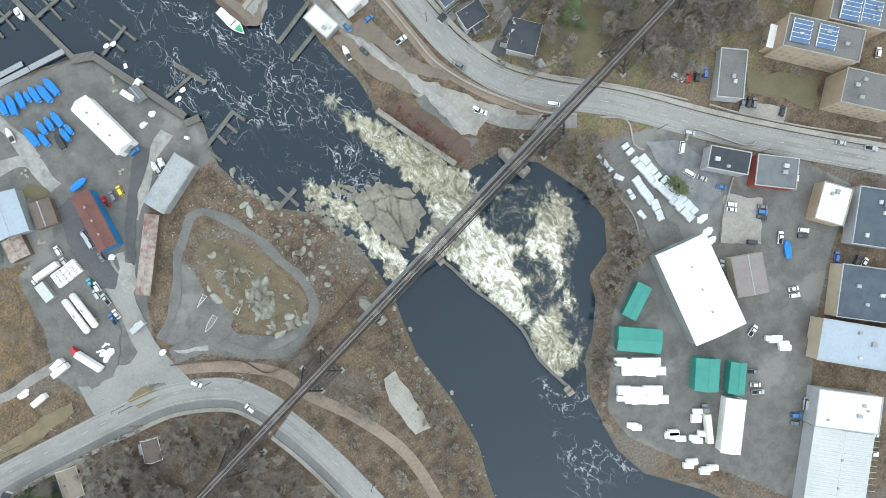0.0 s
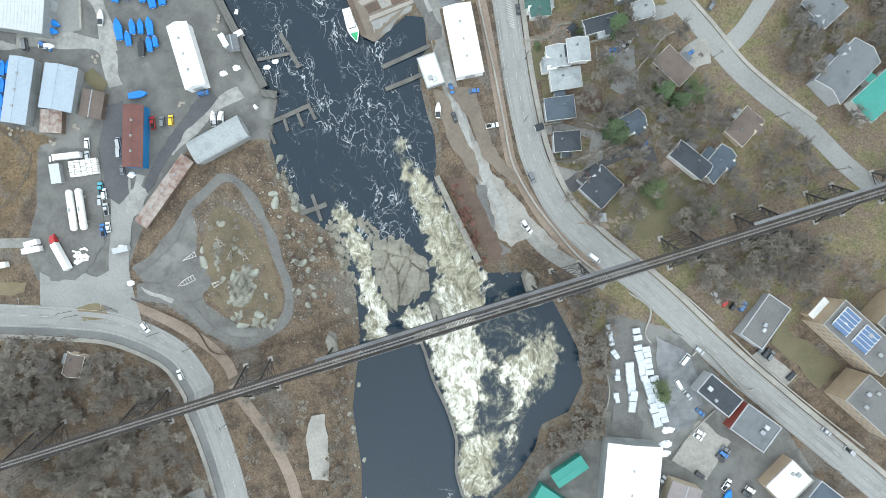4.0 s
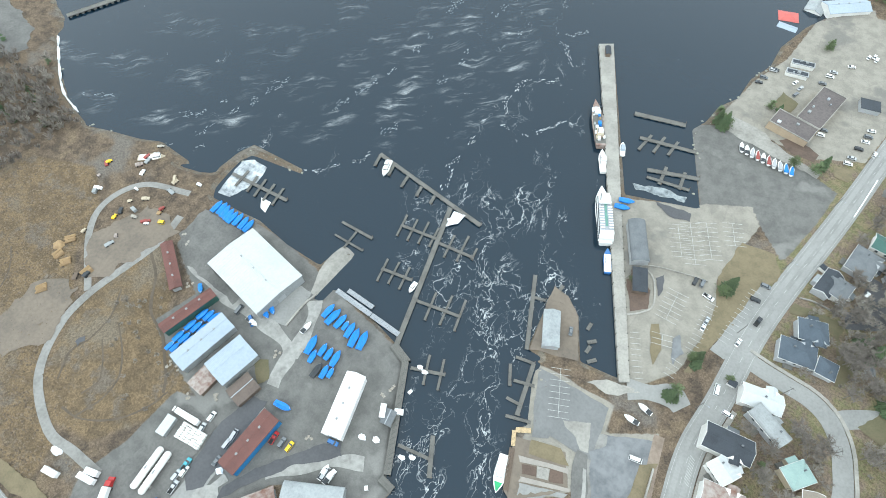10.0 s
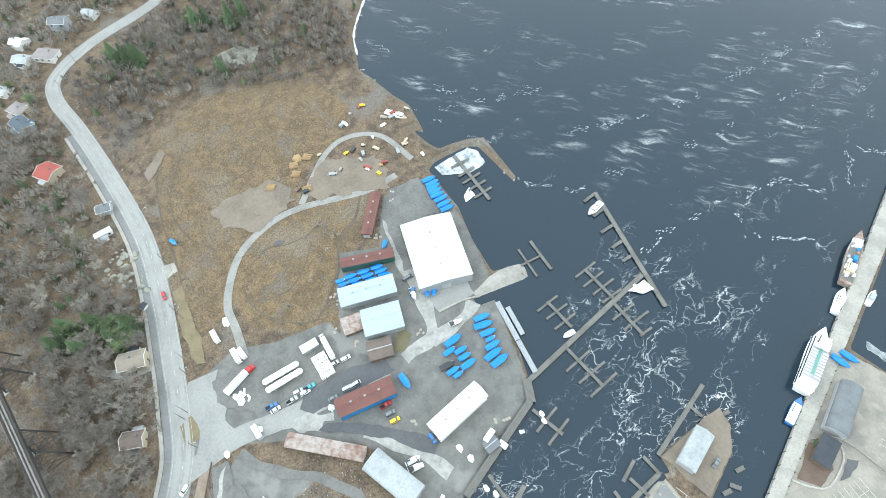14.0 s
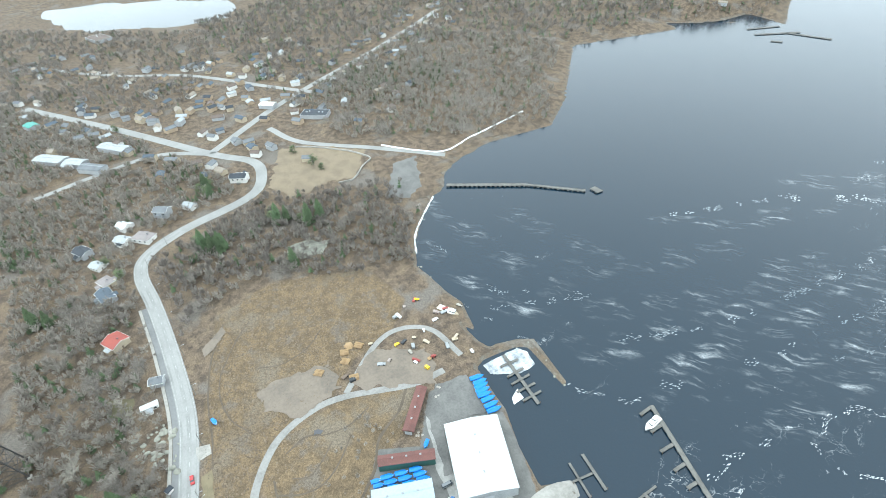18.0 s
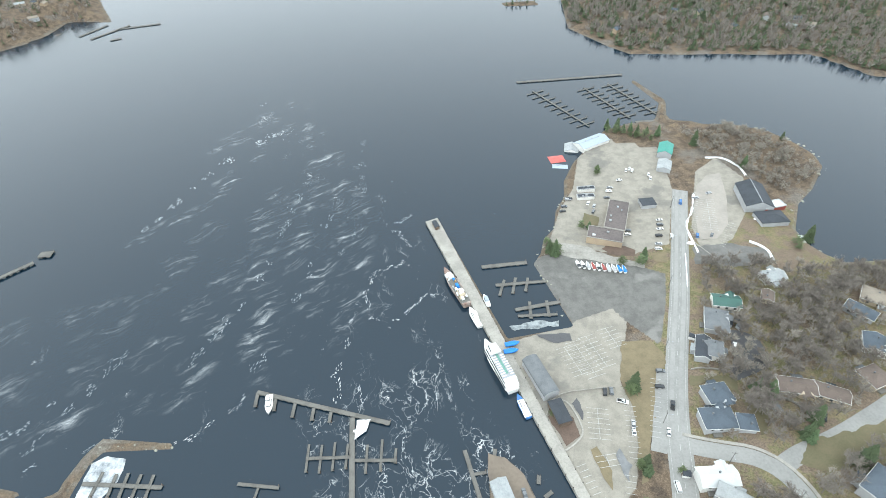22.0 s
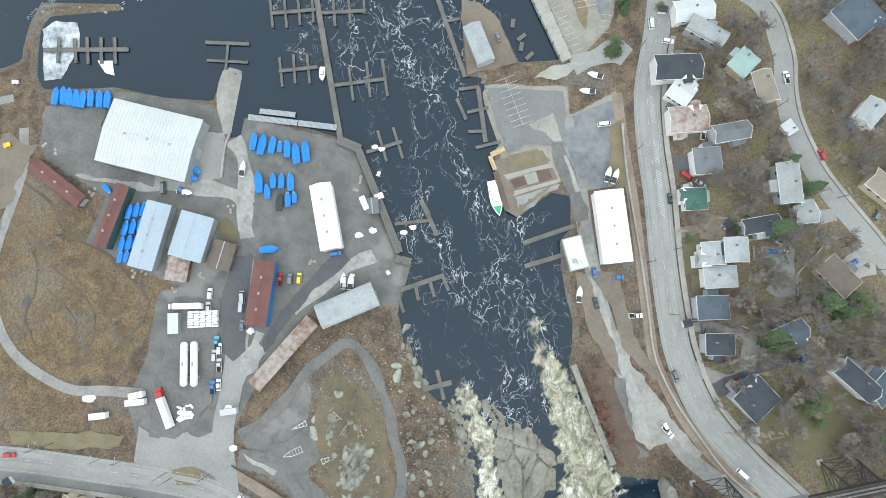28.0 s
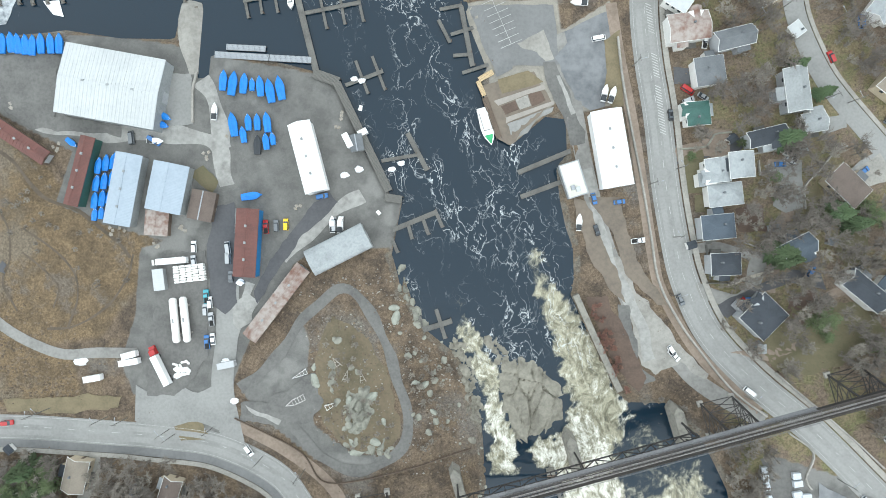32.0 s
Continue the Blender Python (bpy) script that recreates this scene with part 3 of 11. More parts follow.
def ground_material():
    m = bpy.data.materials.new("ground")
    m.use_nodes = True
    nt = m.node_tree
    b = nt.nodes["Principled BSDF"]
    co = nt.nodes.new("ShaderNodeTexCoord").outputs["Object"]
    fine, mid, big = noise_node(nt, co, 1.1, 6, 0.7), noise_node(nt, co, 0.16, 6, 0.65), noise_node(nt, co, 0.03, 4, 0.6)
    tint = noise_node(nt, co, 0.07, 5, 0.7)

    def mask(name, wobble=0.6):
        a = nt.nodes.new("ShaderNodeAttribute")
        a.attribute_name = name
        return span(nt, maths(nt, "ADD", a.outputs["Fac"], maths(nt, "MULTIPLY", maths(nt, "SUBTRACT", mid, 0.5), wobble)), 0.35, 0.65)

    litter = mixed(nt, span(nt, mid, 0.4, 0.62), (0.155, 0.12, 0.088), (0.085, 0.068, 0.054))
    litter = mixed(nt, span(nt, tint, 0.52, 0.66), litter, (0.17, 0.132, 0.092))
    litter = mixed(nt, span(nt, big, 0.52, 0.66), litter, (0.15, 0.135, 0.12))
    lawn = mixed(nt, span(nt, mid, 0.36, 0.6), (0.2, 0.165, 0.105), (0.15, 0.145, 0.08))
    lawn = mixed(nt, span(nt, tint, 0.44, 0.56), lawn, (0.17, 0.135, 0.105))
    straw = mixed(nt, span(nt, mid, 0.36, 0.64), (0.178, 0.132, 0.082), (0.115, 0.088, 0.058))
    straw = mixed(nt, span(nt, tint, 0.52, 0.64), straw, (0.14, 0.118, 0.095))
    straw = mixed(nt, span(nt, noise_node(nt, co, 0.02, 5, 0.65), 0.5, 0.62), straw, (0.165, 0.138, 0.105))
    gravel = mixed(nt, span(nt, mid, 0.35, 0.68), (0.146, 0.144, 0.138), (0.106, 0.105, 0.101))
    gravel = mixed(nt, span(nt, big, 0.54, 0.62), gravel, (0.182, 0.18, 0.172))
    pave = mixed(nt, span(nt, mid, 0.35, 0.65), (0.262, 0.246, 0.215), (0.205, 0.193, 0.17))
    pave = mixed(nt, span(nt, big, 0.56, 0.66), pave, (0.165, 0.158, 0.145))
    stone = mixed(nt, span(nt, mid, 0.46, 0.6), (0.115, 0.1, 0.08), (0.22, 0.215, 0.19))
    col = mixed(nt, mask("lawn"), litter, lawn)
    col = mixed(nt, mask("straw"), col, straw)
    col = mixed(nt, maths(nt, "MULTIPLY", mask("stone", 0.9), 0.45), col, stone)
    col = mixed(nt, mask("gravel", 0.5), col, gravel)
    col = mixed(nt, mask("paved", 0.15), col, pave)
    crack = nt.nodes.new("ShaderNodeTexVoronoi")
    crack.feature = "DISTANCE_TO_EDGE"
    crack.inputs["Scale"].default_value = 0.06
    nt.links.new(co, crack.inputs["Vector"])
    col = mixed(nt, maths(nt, "MULTIPLY", maths(nt, "SUBTRACT", 1.0, span(nt, crack.outputs[0], 0.0, 0.02)), maths(nt, "MULTIPLY", mask("paved", 0.15), 0.16)), col, (0.12, 0.115, 0.11))
    soft = maths(nt, "SUBTRACT", 0.65, maths(nt, "MULTIPLY", maths(nt, "MAXIMUM", mask("gravel", 0.5), mask("paved", 0.15)), 0.5))
    col = mixed(nt, maths(nt, "MULTIPLY", span(nt, fine, 0.38, 0.64), soft), mixed(nt, 1.0, col, (1.18, 1.17, 1.15), "MULTIPLY"), mixed(nt, 1.0, col, (0.5, 0.48, 0.46), "MULTIPLY"))
    grit = span(nt, noise_node(nt, co, 3.2, 3, 0.7), 0.36, 0.64)
    plain = col
    col = mixed(nt, grit, mixed(nt, 1.0, col, (1.3, 1.29, 1.27), "MULTIPLY"), mixed(nt, 1.0, col, (0.66, 0.65, 0.64), "MULTIPLY"))
    col = mixed(nt, soft, plain, col)
    nt.links.new(col, b.inputs["Base Color"])
    b.inputs["Roughness"].default_value, b.inputs["Specular IOR Level"].default_value = 0.95, 0.2
    bp = nt.nodes.new("ShaderNodeBump")
    bp.inputs["Strength"].default_value, bp.inputs["Distance"].default_value = 0.6, 0.25
    nt.links.new(fine, bp.inputs["Height"])
    nt.links.new(bp.outputs[0], b.inputs["Normal"])
    return m


land = tagged(new("ground", land_mesh), "brown early-spring ground with dead grass, gravel and paving", "ground", kind="structure")
land_mesh.materials.append(ground_material())

# ---- water: bay, rapids and the pool above the dam in one sheet ----
WX = steps((-3000, -700, 100), (-700, -380, 20), (-380, -120, 6), (-120, -70, 5), (-70, 90, 1.5), (90, 700, 20), (700, 3000, 100))
WY = steps((-1500, -200, 60), (-200, 100, 1.5), (100, 600, 6), (600, 700, 20), (700, 3200, 100))
VX, VY = np.meshgrid(WX, WY)
LEVEL = water_level(VX, VY)
WEST_CHUTE = [(-33, 56), (-29, 59), (-22, 48), (-18.5, 37), (-19, 27), (-18, 19), (-13.5, 10), (-15.5, 6.5), (-15, -3), (-24, -7), (-27, 1), (-24, 10), (-26.5, 19), (-26, 32), (-30, 44)]
MAIN_CHUTE = [(1, 72), (8.5, 71), (12, 64), (19, 51), (27, 33), (31, 18), (24, 0), (10, 4), (10, 20), (7, 34), (3.5, 48), (3, 59), (0.5, 67)]
SILL_FALL = [(-11, 6), (-5, 10), (0, 8), (6, 15), (9, 21.5), (18.5, 15), (23, 3), (22, -6), (2.5, -6.5), (-9, 1.5)]
TOE_FALL = [(13, 13), (19.5, 9.5), (24, -1.5), (23, -10.5), (30, -22), (34, -19), (46.5, -25), (41.5, -34), (39.5, -38.5), (32.5, -28), (27.5, -23), (22.5, -25.5), (19.5, -31.5), (23, -34), (18.5, -37), (18, -41), (12, -49), (8, -50), (8, -44), (6, -39), (4, -29), (3, -21), (2, -9), (0, 0.5)]
EAST_SWIRL = [(47, -10), (54, -9), (58.5, -13.5), (55.5, -25.5), (45, -33.5), (38.5, -38), (35.5, -48), (32, -49), (36, -39), (32.5, -27), (33, -18), (41.5, -15)]
LOWER_FALL = [(9.5, -53), (15.5, -51.5), (21, -52.5), (28.5, -49), (21.5, -62.5), (23.5, -70), (15.5, -80), (11.5, -77), (6, -78), (5, -69), (5, -60)]
EDDY = [(23.5, -39), (31.5, -45), (24, -66), (16, -60)]
# brown turbulent water: polygons with their strength and the width of their soft edge
RX, RY = VX + 2.2 * wavy(VX, VY, 8, 21) + 1.2 * wavy(VX, VY, 4, 22), VY + 2.2 * wavy(VX, VY, 8, 23) + 1.2 * wavy(VX, VY, 4, 24)
BASIN_POOL = [(27, 16), (40, 6), (54, -2), (60, -18), (54, -34), (40, -44), (34, -62), (22, -82), (8, -80), (5, -65), (7, -50), (4, -30), (0, -8)]
boil = 0.42 * ease(inside_distance(RX, RY, BASIN_POOL), -3, 3)
for ring, strength, soft_edge in ((WEST_CHUTE, 0.9, 2.2), (MAIN_CHUTE, 0.9, 3.0), (SILL_FALL, 1.0, 2.0), (TOE_FALL, 1.0, 2.2), (EAST_SWIRL, 0.72, 3.5), (LOWER_FALL, 0.95, 2.5), (EDDY, 0.45, 4.0)):
    boil = np.maximum(boil, strength * ease(inside_distance(RX, RY, ring), -soft_edge, soft_edge))
for way_line, strength, reach in (([(1, 82), (5, 69), (7, 56)], 0.55, 8), ([(-31, 66), (-30, 55)], 0.5, 5), ([(26, 14), (40, 3), (52, -6)], 0.42, 9), ([(37.5, -37), (33, -48), (31, -56), (31, -63)], 0.75, 3)):
    boil = np.maximum(boil, strength * ease(-line_distance(RX, RY, smooth_plan(way_line)), -reach, 0))
# white water on the drops
crest = np.zeros(VX.shape)
for ring, strength, soft_edge in ((SILL_FALL, 0.74, 2.5), (TOE_FALL, 0.78, 2.5), (LOWER_FALL, 0.45, 3.0), (EAST_SWIRL, 0.26, 3.5), (MAIN_CHUTE, 0.22, 4.0), (WEST_CHUTE, 0.36, 2.5)):
    crest = np.maximum(crest, strength * ease(inside_distance(RX, RY, ring), -soft_edge, soft_edge))
for way_line, strength, reach in (([(-22, 29), (-23.5, 20), (-24, 12), (-17, 10), (-18, 0)], 0.95, 4.5), ([(29, 30), (31, 18), (27, 4)], 0.8, 4), ([(6, -60), (5, -69), (8, -77), (15, -79)], 0.95, 3.5), ([(10, 24), (13, 12)], 0.9, 3), ([(37.5, -37), (33, -48), (31, -56)], 0.8, 2.2)):
    crest = np.maximum(crest, strength * ease(-line_distance(RX, RY, smooth_plan(way_line)), -reach, 0))
calm = ease(inside_distance(VX, VY, UPPER_POOL), -1, 3)
boil = boil * (1 - calm)
crest = crest * (1 - calm)
LEVEL = LEVEL + boil * (0.5 * wavy(VX, VY, 7, 11) + 0.35 * wavy(VX, VY, 4, 12))
LEVEL = np.where(inside_distance(VX, VY, FAR_LAKE) > -30, 1.0, LEVEL)
water_mesh = mesh_from_grid(WX, WY, LEVEL)
run_line = [(0, 60), (-12, 90), (-28, 140), (-40, 190), (-62, 260), (-75, 320), (-95, 390), (-140, 470), (-200, 560)]
streak = ease(-line_distance(VX, VY, run_line), -75, -10) * (1 - calm) * (1 - 0.45 * ease(VY, 230, 330)) + 0.35 * ease(-line_distance(VX, VY, [(-60, 240), (-250, 260), (-330, 300)]), -60, -5)
add_mask(water_mesh, "boil", boil)
add_mask(water_mesh, "crest", crest)
add_mask(water_mesh, "streak", np.clip(streak + 0.95 * calm * ease(-line_distance(VX, VY, [(6, -84), (-10, -120), (-45, -150)]), -30, -5), 0, 1))
DRIFT = (
    ([(-185, 262), (-172, 330), (-165, 400), (-164, 465)], 0.9, 15), ([(-215, 285), (-190, 340), (-178, 400), (-176, 466)], 0.8, 14), ([(-139, 266), (-127, 326), (-118, 404), (-130, 470), (-159, 540)], 1.0, 15),
    ([(-222, 444), (-220, 486), (-189, 559)], 1.0, 13), ([(-265, 391), (-224, 437)], 0.8, 12), ([(-155, 290), (-150, 340), (-142, 400), (-145, 470), (-175, 560)], 0.9, 13), ([(-100, 300), (-100, 400), (-120, 480)], 0.8, 16),
    ([(-245, 520), (-215, 580), (-185, 610)], 0.7, 22), ([(-250, 300), (-230, 350), (-215, 410)], 0.55, 14), ([(-380, 250), (-300, 264), (-236, 276)], 0.8, 16), ([(-330, 222), (-270, 232), (-200, 262)], 0.85, 14), ([(-340, 300), (-290, 310), (-240, 330)], 0.5, 18))
drift = np.zeros(VX.shape)
for way_line, strength, reach in DRIFT:
    drift = np.maximum(drift, strength * ease(-line_distance(VX + 5 * wavy(VX, VY, 60, 31), VY, smooth_plan(way_line)), -0.75 * reach, -1))
add_mask(water_mesh, "wisps", drift)


def water_material():
    m = bpy.data.materials.new("water")
    m.use_nodes = True
    nt = m.node_tree
    b = nt.nodes["Principled BSDF"]
    co = nt.nodes.new("ShaderNodeTexCoord").outputs["Object"]

    def att(name):
        a = nt.nodes.new("ShaderNodeAttribute")
        a.attribute_name = name
        return a.outputs["Fac"]

    warp = nt.nodes.new("ShaderNodeTexNoise")
    warp.inputs["Scale"].default_value, warp.inputs["Detail"].default_value = 0.05, 3
    nt.links.new(co, warp.inputs["Vector"])
    sc = nt.nodes.new("ShaderNodeVectorMath")
    sc.operation = "MULTIPLY_ADD"
    sc.inputs[1].default_value = (15, 15, 0)
    nt.links.new(warp.outputs["Color"], sc.inputs[0])
    nt.links.new(co, sc.inputs[2])
    frag = noise_node(nt, co, 0.9, 5, 0.8)
    gate = noise_node(nt, co, 0.03, 4, 0.65)
    def drawn_out(vec, angle, long, scale, detail=4, rough=0.6):
        mp = nt.nodes.new("ShaderNodeMapping")
        mp.vector_type = "TEXTURE"
        mp.inputs["Rotation"].default_value = (0, 0, radians(angle))
        mp.inputs["Scale"].default_value = (long, 1, 1)
        nt.links.new(vec, mp.inputs["Vector"])
        return noise_node(nt, mp.outputs[0], scale, detail, rough)

    lines = []
    for scale, wide, stretch in ((0.05, 0.0075, (1.5, 0.75, 1)), (0.12, 0.011, (1.3, 0.85, 1))):
        n = noise_node(nt, sc.outputs[0], scale, 4, 0.55, stretch)
        ridge = maths(nt, "ABSOLUTE", maths(nt, "SUBTRACT", n, 0.5))
        ridge = maths(nt, "ADD", ridge, maths(nt, "MULTIPLY", maths(nt, "SUBTRACT", frag, 0.5), 0.045))
        lines.append(maths(nt, "SUBTRACT", 1.0, span(nt, ridge, 0.0, wide)))
    lace = maths(nt, "MAXIMUM", lines[0], maths(nt, "MULTIPLY", lines[1], 0.65))
    band = drawn_out(sc.outputs[0], 105, 3.0, 0.075, 3, 0.5)
    where = maths(nt, "ADD", maths(nt, "MULTIPLY", att("streak"), 0.26), maths(nt, "ADD", maths(nt, "MULTIPLY", band, 0.75), maths(nt, "MULTIPLY", gate, 0.35)))
    foam = maths(nt, "MULTIPLY", maths(nt, "MULTIPLY", lace, span(nt, where, 0.735, 0.9)), span(nt, frag, 0.37, 0.55))
    puff = maths(nt, "MULTIPLY", span(nt, maths(nt, "ADD", noise_node(nt, sc.outputs[0], 0.2, 6, 0.7), maths(nt, "MULTIPLY", band, 0.4)), 0.87, 0.93), att("streak"))
    foam = maths(nt, "MAXIMUM", foam, maths(nt, "MULTIPLY", puff, span(nt, frag, 0.38, 0.6)))
    dash = span(nt, drawn_out(sc.outputs[0], 40, 5.0, 0.22, 6, 0.65), 0.48, 0.74)
    clump = span(nt, noise_node(nt, co, 0.035, 4, 0.6), 0.42, 0.58)
    dash = maths(nt, "MULTIPLY", maths(nt, "MULTIPLY", dash, clump), span(nt, frag, 0.25, 0.6))
    foam = maths(nt, "MAXIMUM", foam, maths(nt, "MULTIPLY", dash, maths(nt, "MULTIPLY", att("wisps"), 0.55)))
    churn = noise_node(nt, sc.outputs[0], 0.13, 8, 0.72)
    fine = noise_node(nt, sc.outputs[0], 0.5, 8, 0.75, (1.0, 0.6, 1))
    strand = noise_node(nt, sc.outputs[0], 0.28, 6, 0.62, (1.4, 0.7, 1))
    strand = maths(nt, "SUBTRACT", 1.0, maths(nt, "MULTIPLY", maths(nt, "ABSOLUTE", maths(nt, "SUBTRACT", strand, 0.5)), 9.0), clamp=True)
    surge = maths(nt, "ADD", maths(nt, "MULTIPLY", maths(nt, "SUBTRACT", churn, 0.5), 1.6), maths(nt, "MULTIPLY", maths(nt, "SUBTRACT", fine, 0.5), 0.9))
    body = span(nt, maths(nt, "ADD", att("boil"), maths(nt, "MULTIPLY", surge, 0.8)), 0.3, 0.8)
    body = maths(nt, "MULTIPLY", body, span(nt, att("boil"), 0.02, 0.2))
    crests = maths(nt, "ADD", maths(nt, "MULTIPLY", att("crest"), 0.8), maths(nt, "ADD", maths(nt, "MULTIPLY", surge, 1.0), maths(nt, "MULTIPLY", strand, 0.34)))
    white = maths(nt, "MULTIPLY", span(nt, crests, 0.4, 1.05), body)
    deep = mixed(nt, noise_node(nt, co, 0.01, 3), (0.005, 0.0165, 0.0285), (0.008, 0.02, 0.034))
    peat = mixed(nt, span(nt, fine, 0.36, 0.64), (0.13, 0.12, 0.078), (0.4, 0.375, 0.275))
    col = mixed(nt, body, deep, peat)
    col = mixed(nt, white, col, mixed(nt, span(nt, fine, 0.38, 0.6), (0.44, 0.415, 0.32), (0.82, 0.81, 0.74)))
    col = mixed(nt, foam, col, (0.72, 0.75, 0.76))
    cover = maths(nt, "MAXIMUM", maths(nt, "MULTIPLY", body, 0.8), foam)
    nt.links.new(col, b.inputs["Base Color"])
    nt.links.new(maths(nt, "MULTIPLY_ADD", cover, 0.6, 0.12), b.inputs["Roughness"])
    b.inputs["IOR"].default_value = 1.45
    bp = nt.nodes.new("ShaderNodeBump")
    bp.inputs["Strength"].default_value, bp.inputs["Distance"].default_value = 0.25, 0.3
    nt.links.new(maths(nt, "ADD", noise_node(nt, co, 0.6, 5, 0.6), maths(nt, "MULTIPLY", churn, att("boil"))), bp.inputs["Height"])
    nt.links.new(bp.outputs[0], b.inputs["Normal"])
    return m


water_mesh.materials.append(water_material())
tagged(new("water", water_mesh), "dark grey-blue water with foam streaks and white rapids", "water", kind="structure")

# ---- helpers for meshes ----
def part(name, bm, material, parent=None, label=""):
    me = bpy.data.meshes.new(name)
    bm.to_mesh(me)
    bm.free()
    me.materials.append(MATS[material] if isinstance(material, str) else material)
    ob = new(name, me)
    if parent is not None:
        ob.parent = parent
    if label:
        ob["label"] = label
    return ob


def thing(name, m, label, category, group="", kind=""):
    ob = new(name)
    ob.matrix_basis = m
    return tagged(ob, label, category, group, kind)


def box(bm, x0, x1, y0, y1, z0, z1):
    v = [bm.verts.new(p) for p in ((x0, y0, z0), (x1, y0, z0), (x1, y1, z0), (x0, y1, z0), (x0, y0, z1), (x1, y0, z1), (x1, y1, z1), (x0, y1, z1))]
    for f in ((3, 2, 1, 0), (4, 5, 6, 7), (0, 1, 5, 4), (1, 2, 6, 5), (2, 3, 7, 6), (3, 0, 4, 7)):
        bm.faces.new([v[i] for i in f])
    return v


def beam(bm, a, b, w, h=None):
    """A square bar from a to b."""
    a, b = Vector(a), Vector(b)
    d = (b - a).normalized()
    s = d.cross(Vector((0, 0, 1)))
    s = s.normalized() if s.length > 1e-3 else Vector((1, 0, 0))
    u = s.cross(d).normalized() * ((h or w) / 2)
    s = s * (w / 2)
    v = [bm.verts.new(p + i * s + j * u) for p in (a, b) for i, j in ((-1, -1), (1, -1), (1, 1), (-1, 1))]
    for f in ((3, 2, 1, 0), (4, 5, 6, 7), (0, 1, 5, 4), (1, 2, 6, 5), (2, 3, 7, 6), (3, 0, 4, 7)):
        bm.faces.new([v[i] for i in f])


def prism(bm, pts, y0, y1):
    """A profile of (x, z) points pulled from y0 to y1."""
    a, b = [bm.verts.new((x, y0, z)) for x, z in pts], [bm.verts.new((x, y1, z)) for x, z in pts]
    n = len(pts)
    bm.faces.new(a)
    bm.faces.new(b[::-1])
    for i in range(n):
        bm.faces.new((a[i], b[i], b[(i + 1) % n], a[(i + 1) % n]))


def smooth_line(line, step=4.0):
    """A Catmull-Rom curve through a line's points, about step metres between points."""
    p = [Vector((*q, 0)) for q in line]
    p = [p[0] * 2 - p[1]] + p + [p[-1] * 2 - p[-2]]
    out = []
    for a, b, c, d in zip(p, p[1:], p[2:], p[3:]):
        n = max(1, int((c - b).length / step))
        for k in range(n):
            s = k / n
            out.append(0.5 * (2 * b + (c - a) * s + (2 * a - 5 * b + 4 * c - d) * s * s + (3 * b - a - 3 * c + d) * s ** 3))
    out.append(p[-2])
    return out


def ribbon(line, offset, width, lift, step=3.0, thick=0.0):
    """A strip along a line, at an offset to its left, laid on the ground."""
    pts = smooth_line(line, step)
    bm = bmesh.new()
    rows, n = [], max(1, int(width / 2.5))
    for i, q in enumerate(pts):
        d = (pts[min(i + 1, len(pts) - 1)] - pts[max(i - 1, 0)]).normalized()
        s = Vector((-d.y, d.x, 0))
        edge = [q + s * (offset + width * (k / n - 0.5)) for k in range(n + 1)]
        zs = [ground(e.x, e.y) for e in edge]
        top = max(zs) if thick else None
        rows.append([bm.verts.new((e.x, e.y, (top if thick else z) + lift)) for e, z in zip(edge, zs)])
    for a, b in zip(rows, rows[1:]):
        for k in range(n):
            bm.faces.new((a[k], b[k], b[k + 1], a[k + 1]))
    if thick:
        top = list(bm.faces)
        ext = bmesh.ops.extrude_face_region(bm, geom=top)
        for g in ext["geom"]:
            if isinstance(g, bmesh.types.BMVert):
                g.co.z += thick
    bmesh.ops.recalc_face_normals(bm, faces=bm.faces)
    return bm


def road(name, line, width, material, label, lift=0.18):
    return tagged(part(name, ribbon(line, 0, width, lift), material), label, "road", kind="structure")


road("road_coast", ROAD_COAST, 11, "asphalt", "worn grey two-lane asphalt road along the shore")
road("road_west", ROAD_WEST, 10, "asphalt", "curving grey two-lane asphalt road")
road("road_far", ROAD_FAR, 9, "asphalt", "distant grey town road")
road("road_far_shore", ROAD_FAR_SHORE, 7, "asphalt", "distant grey shore road", 0.2)
road("road_yard", ROAD_YARD, 9, "asphalt", "grey asphalt road into the boatyard", 0.2)
road("road_hill", ROAD_HILL, 8, "asphalt", "grey residential street", 0.2)
road("road_spur", ROAD_SPUR, 8, "asphalt", "grey residential side street", 0.22)
road("road_junction", ROAD_JN, 8, "asphalt", "grey residential side street", 0.22)
road("trail", TRAIL_RAIL, 4.5, "dirt", "brown dirt trail on the old rail bed", 0.16)
road("shore_lane", LANE_SHORE, 6.5, "gravel_lane", "patched grey gravel lane along the shore", 0.16)
road("trail", TRAIL_W, 5, "dirt", "brown dirt trail on the old rail bed", 0.16)
road("dirt_track", TRACK_FIELD, 4.2, "gravel_lane", "pale gravel track across the field", 0.16)
road("dirt_track", TRACK_FIELD2, 3.6, "gravel_lane", "pale gravel track to the lumber piles", 0.16)
road("road_far_side", ROAD_FAR2, 8, "asphalt", "distant grey town side road", 0.2)
road("road_far_side", ROAD_FAR3, 7, "asphalt", "distant grey town side road", 0.2)

# ---- railway trestle ----
DECK_Z = 25.0
BRIDGE_POSE = pose(0, 1, 0, 0, 0, 9.0)
trestle = thing("railway_trestle", BRIDGE_POSE, "long dark steel railway trestle with open timber deck over the falls", "bridge")
TOWER_X = (-270, -221, -172, -123, -74, 67, 115, 148, 180, 210, 252)
PIER_X = (-40, 7, 50)


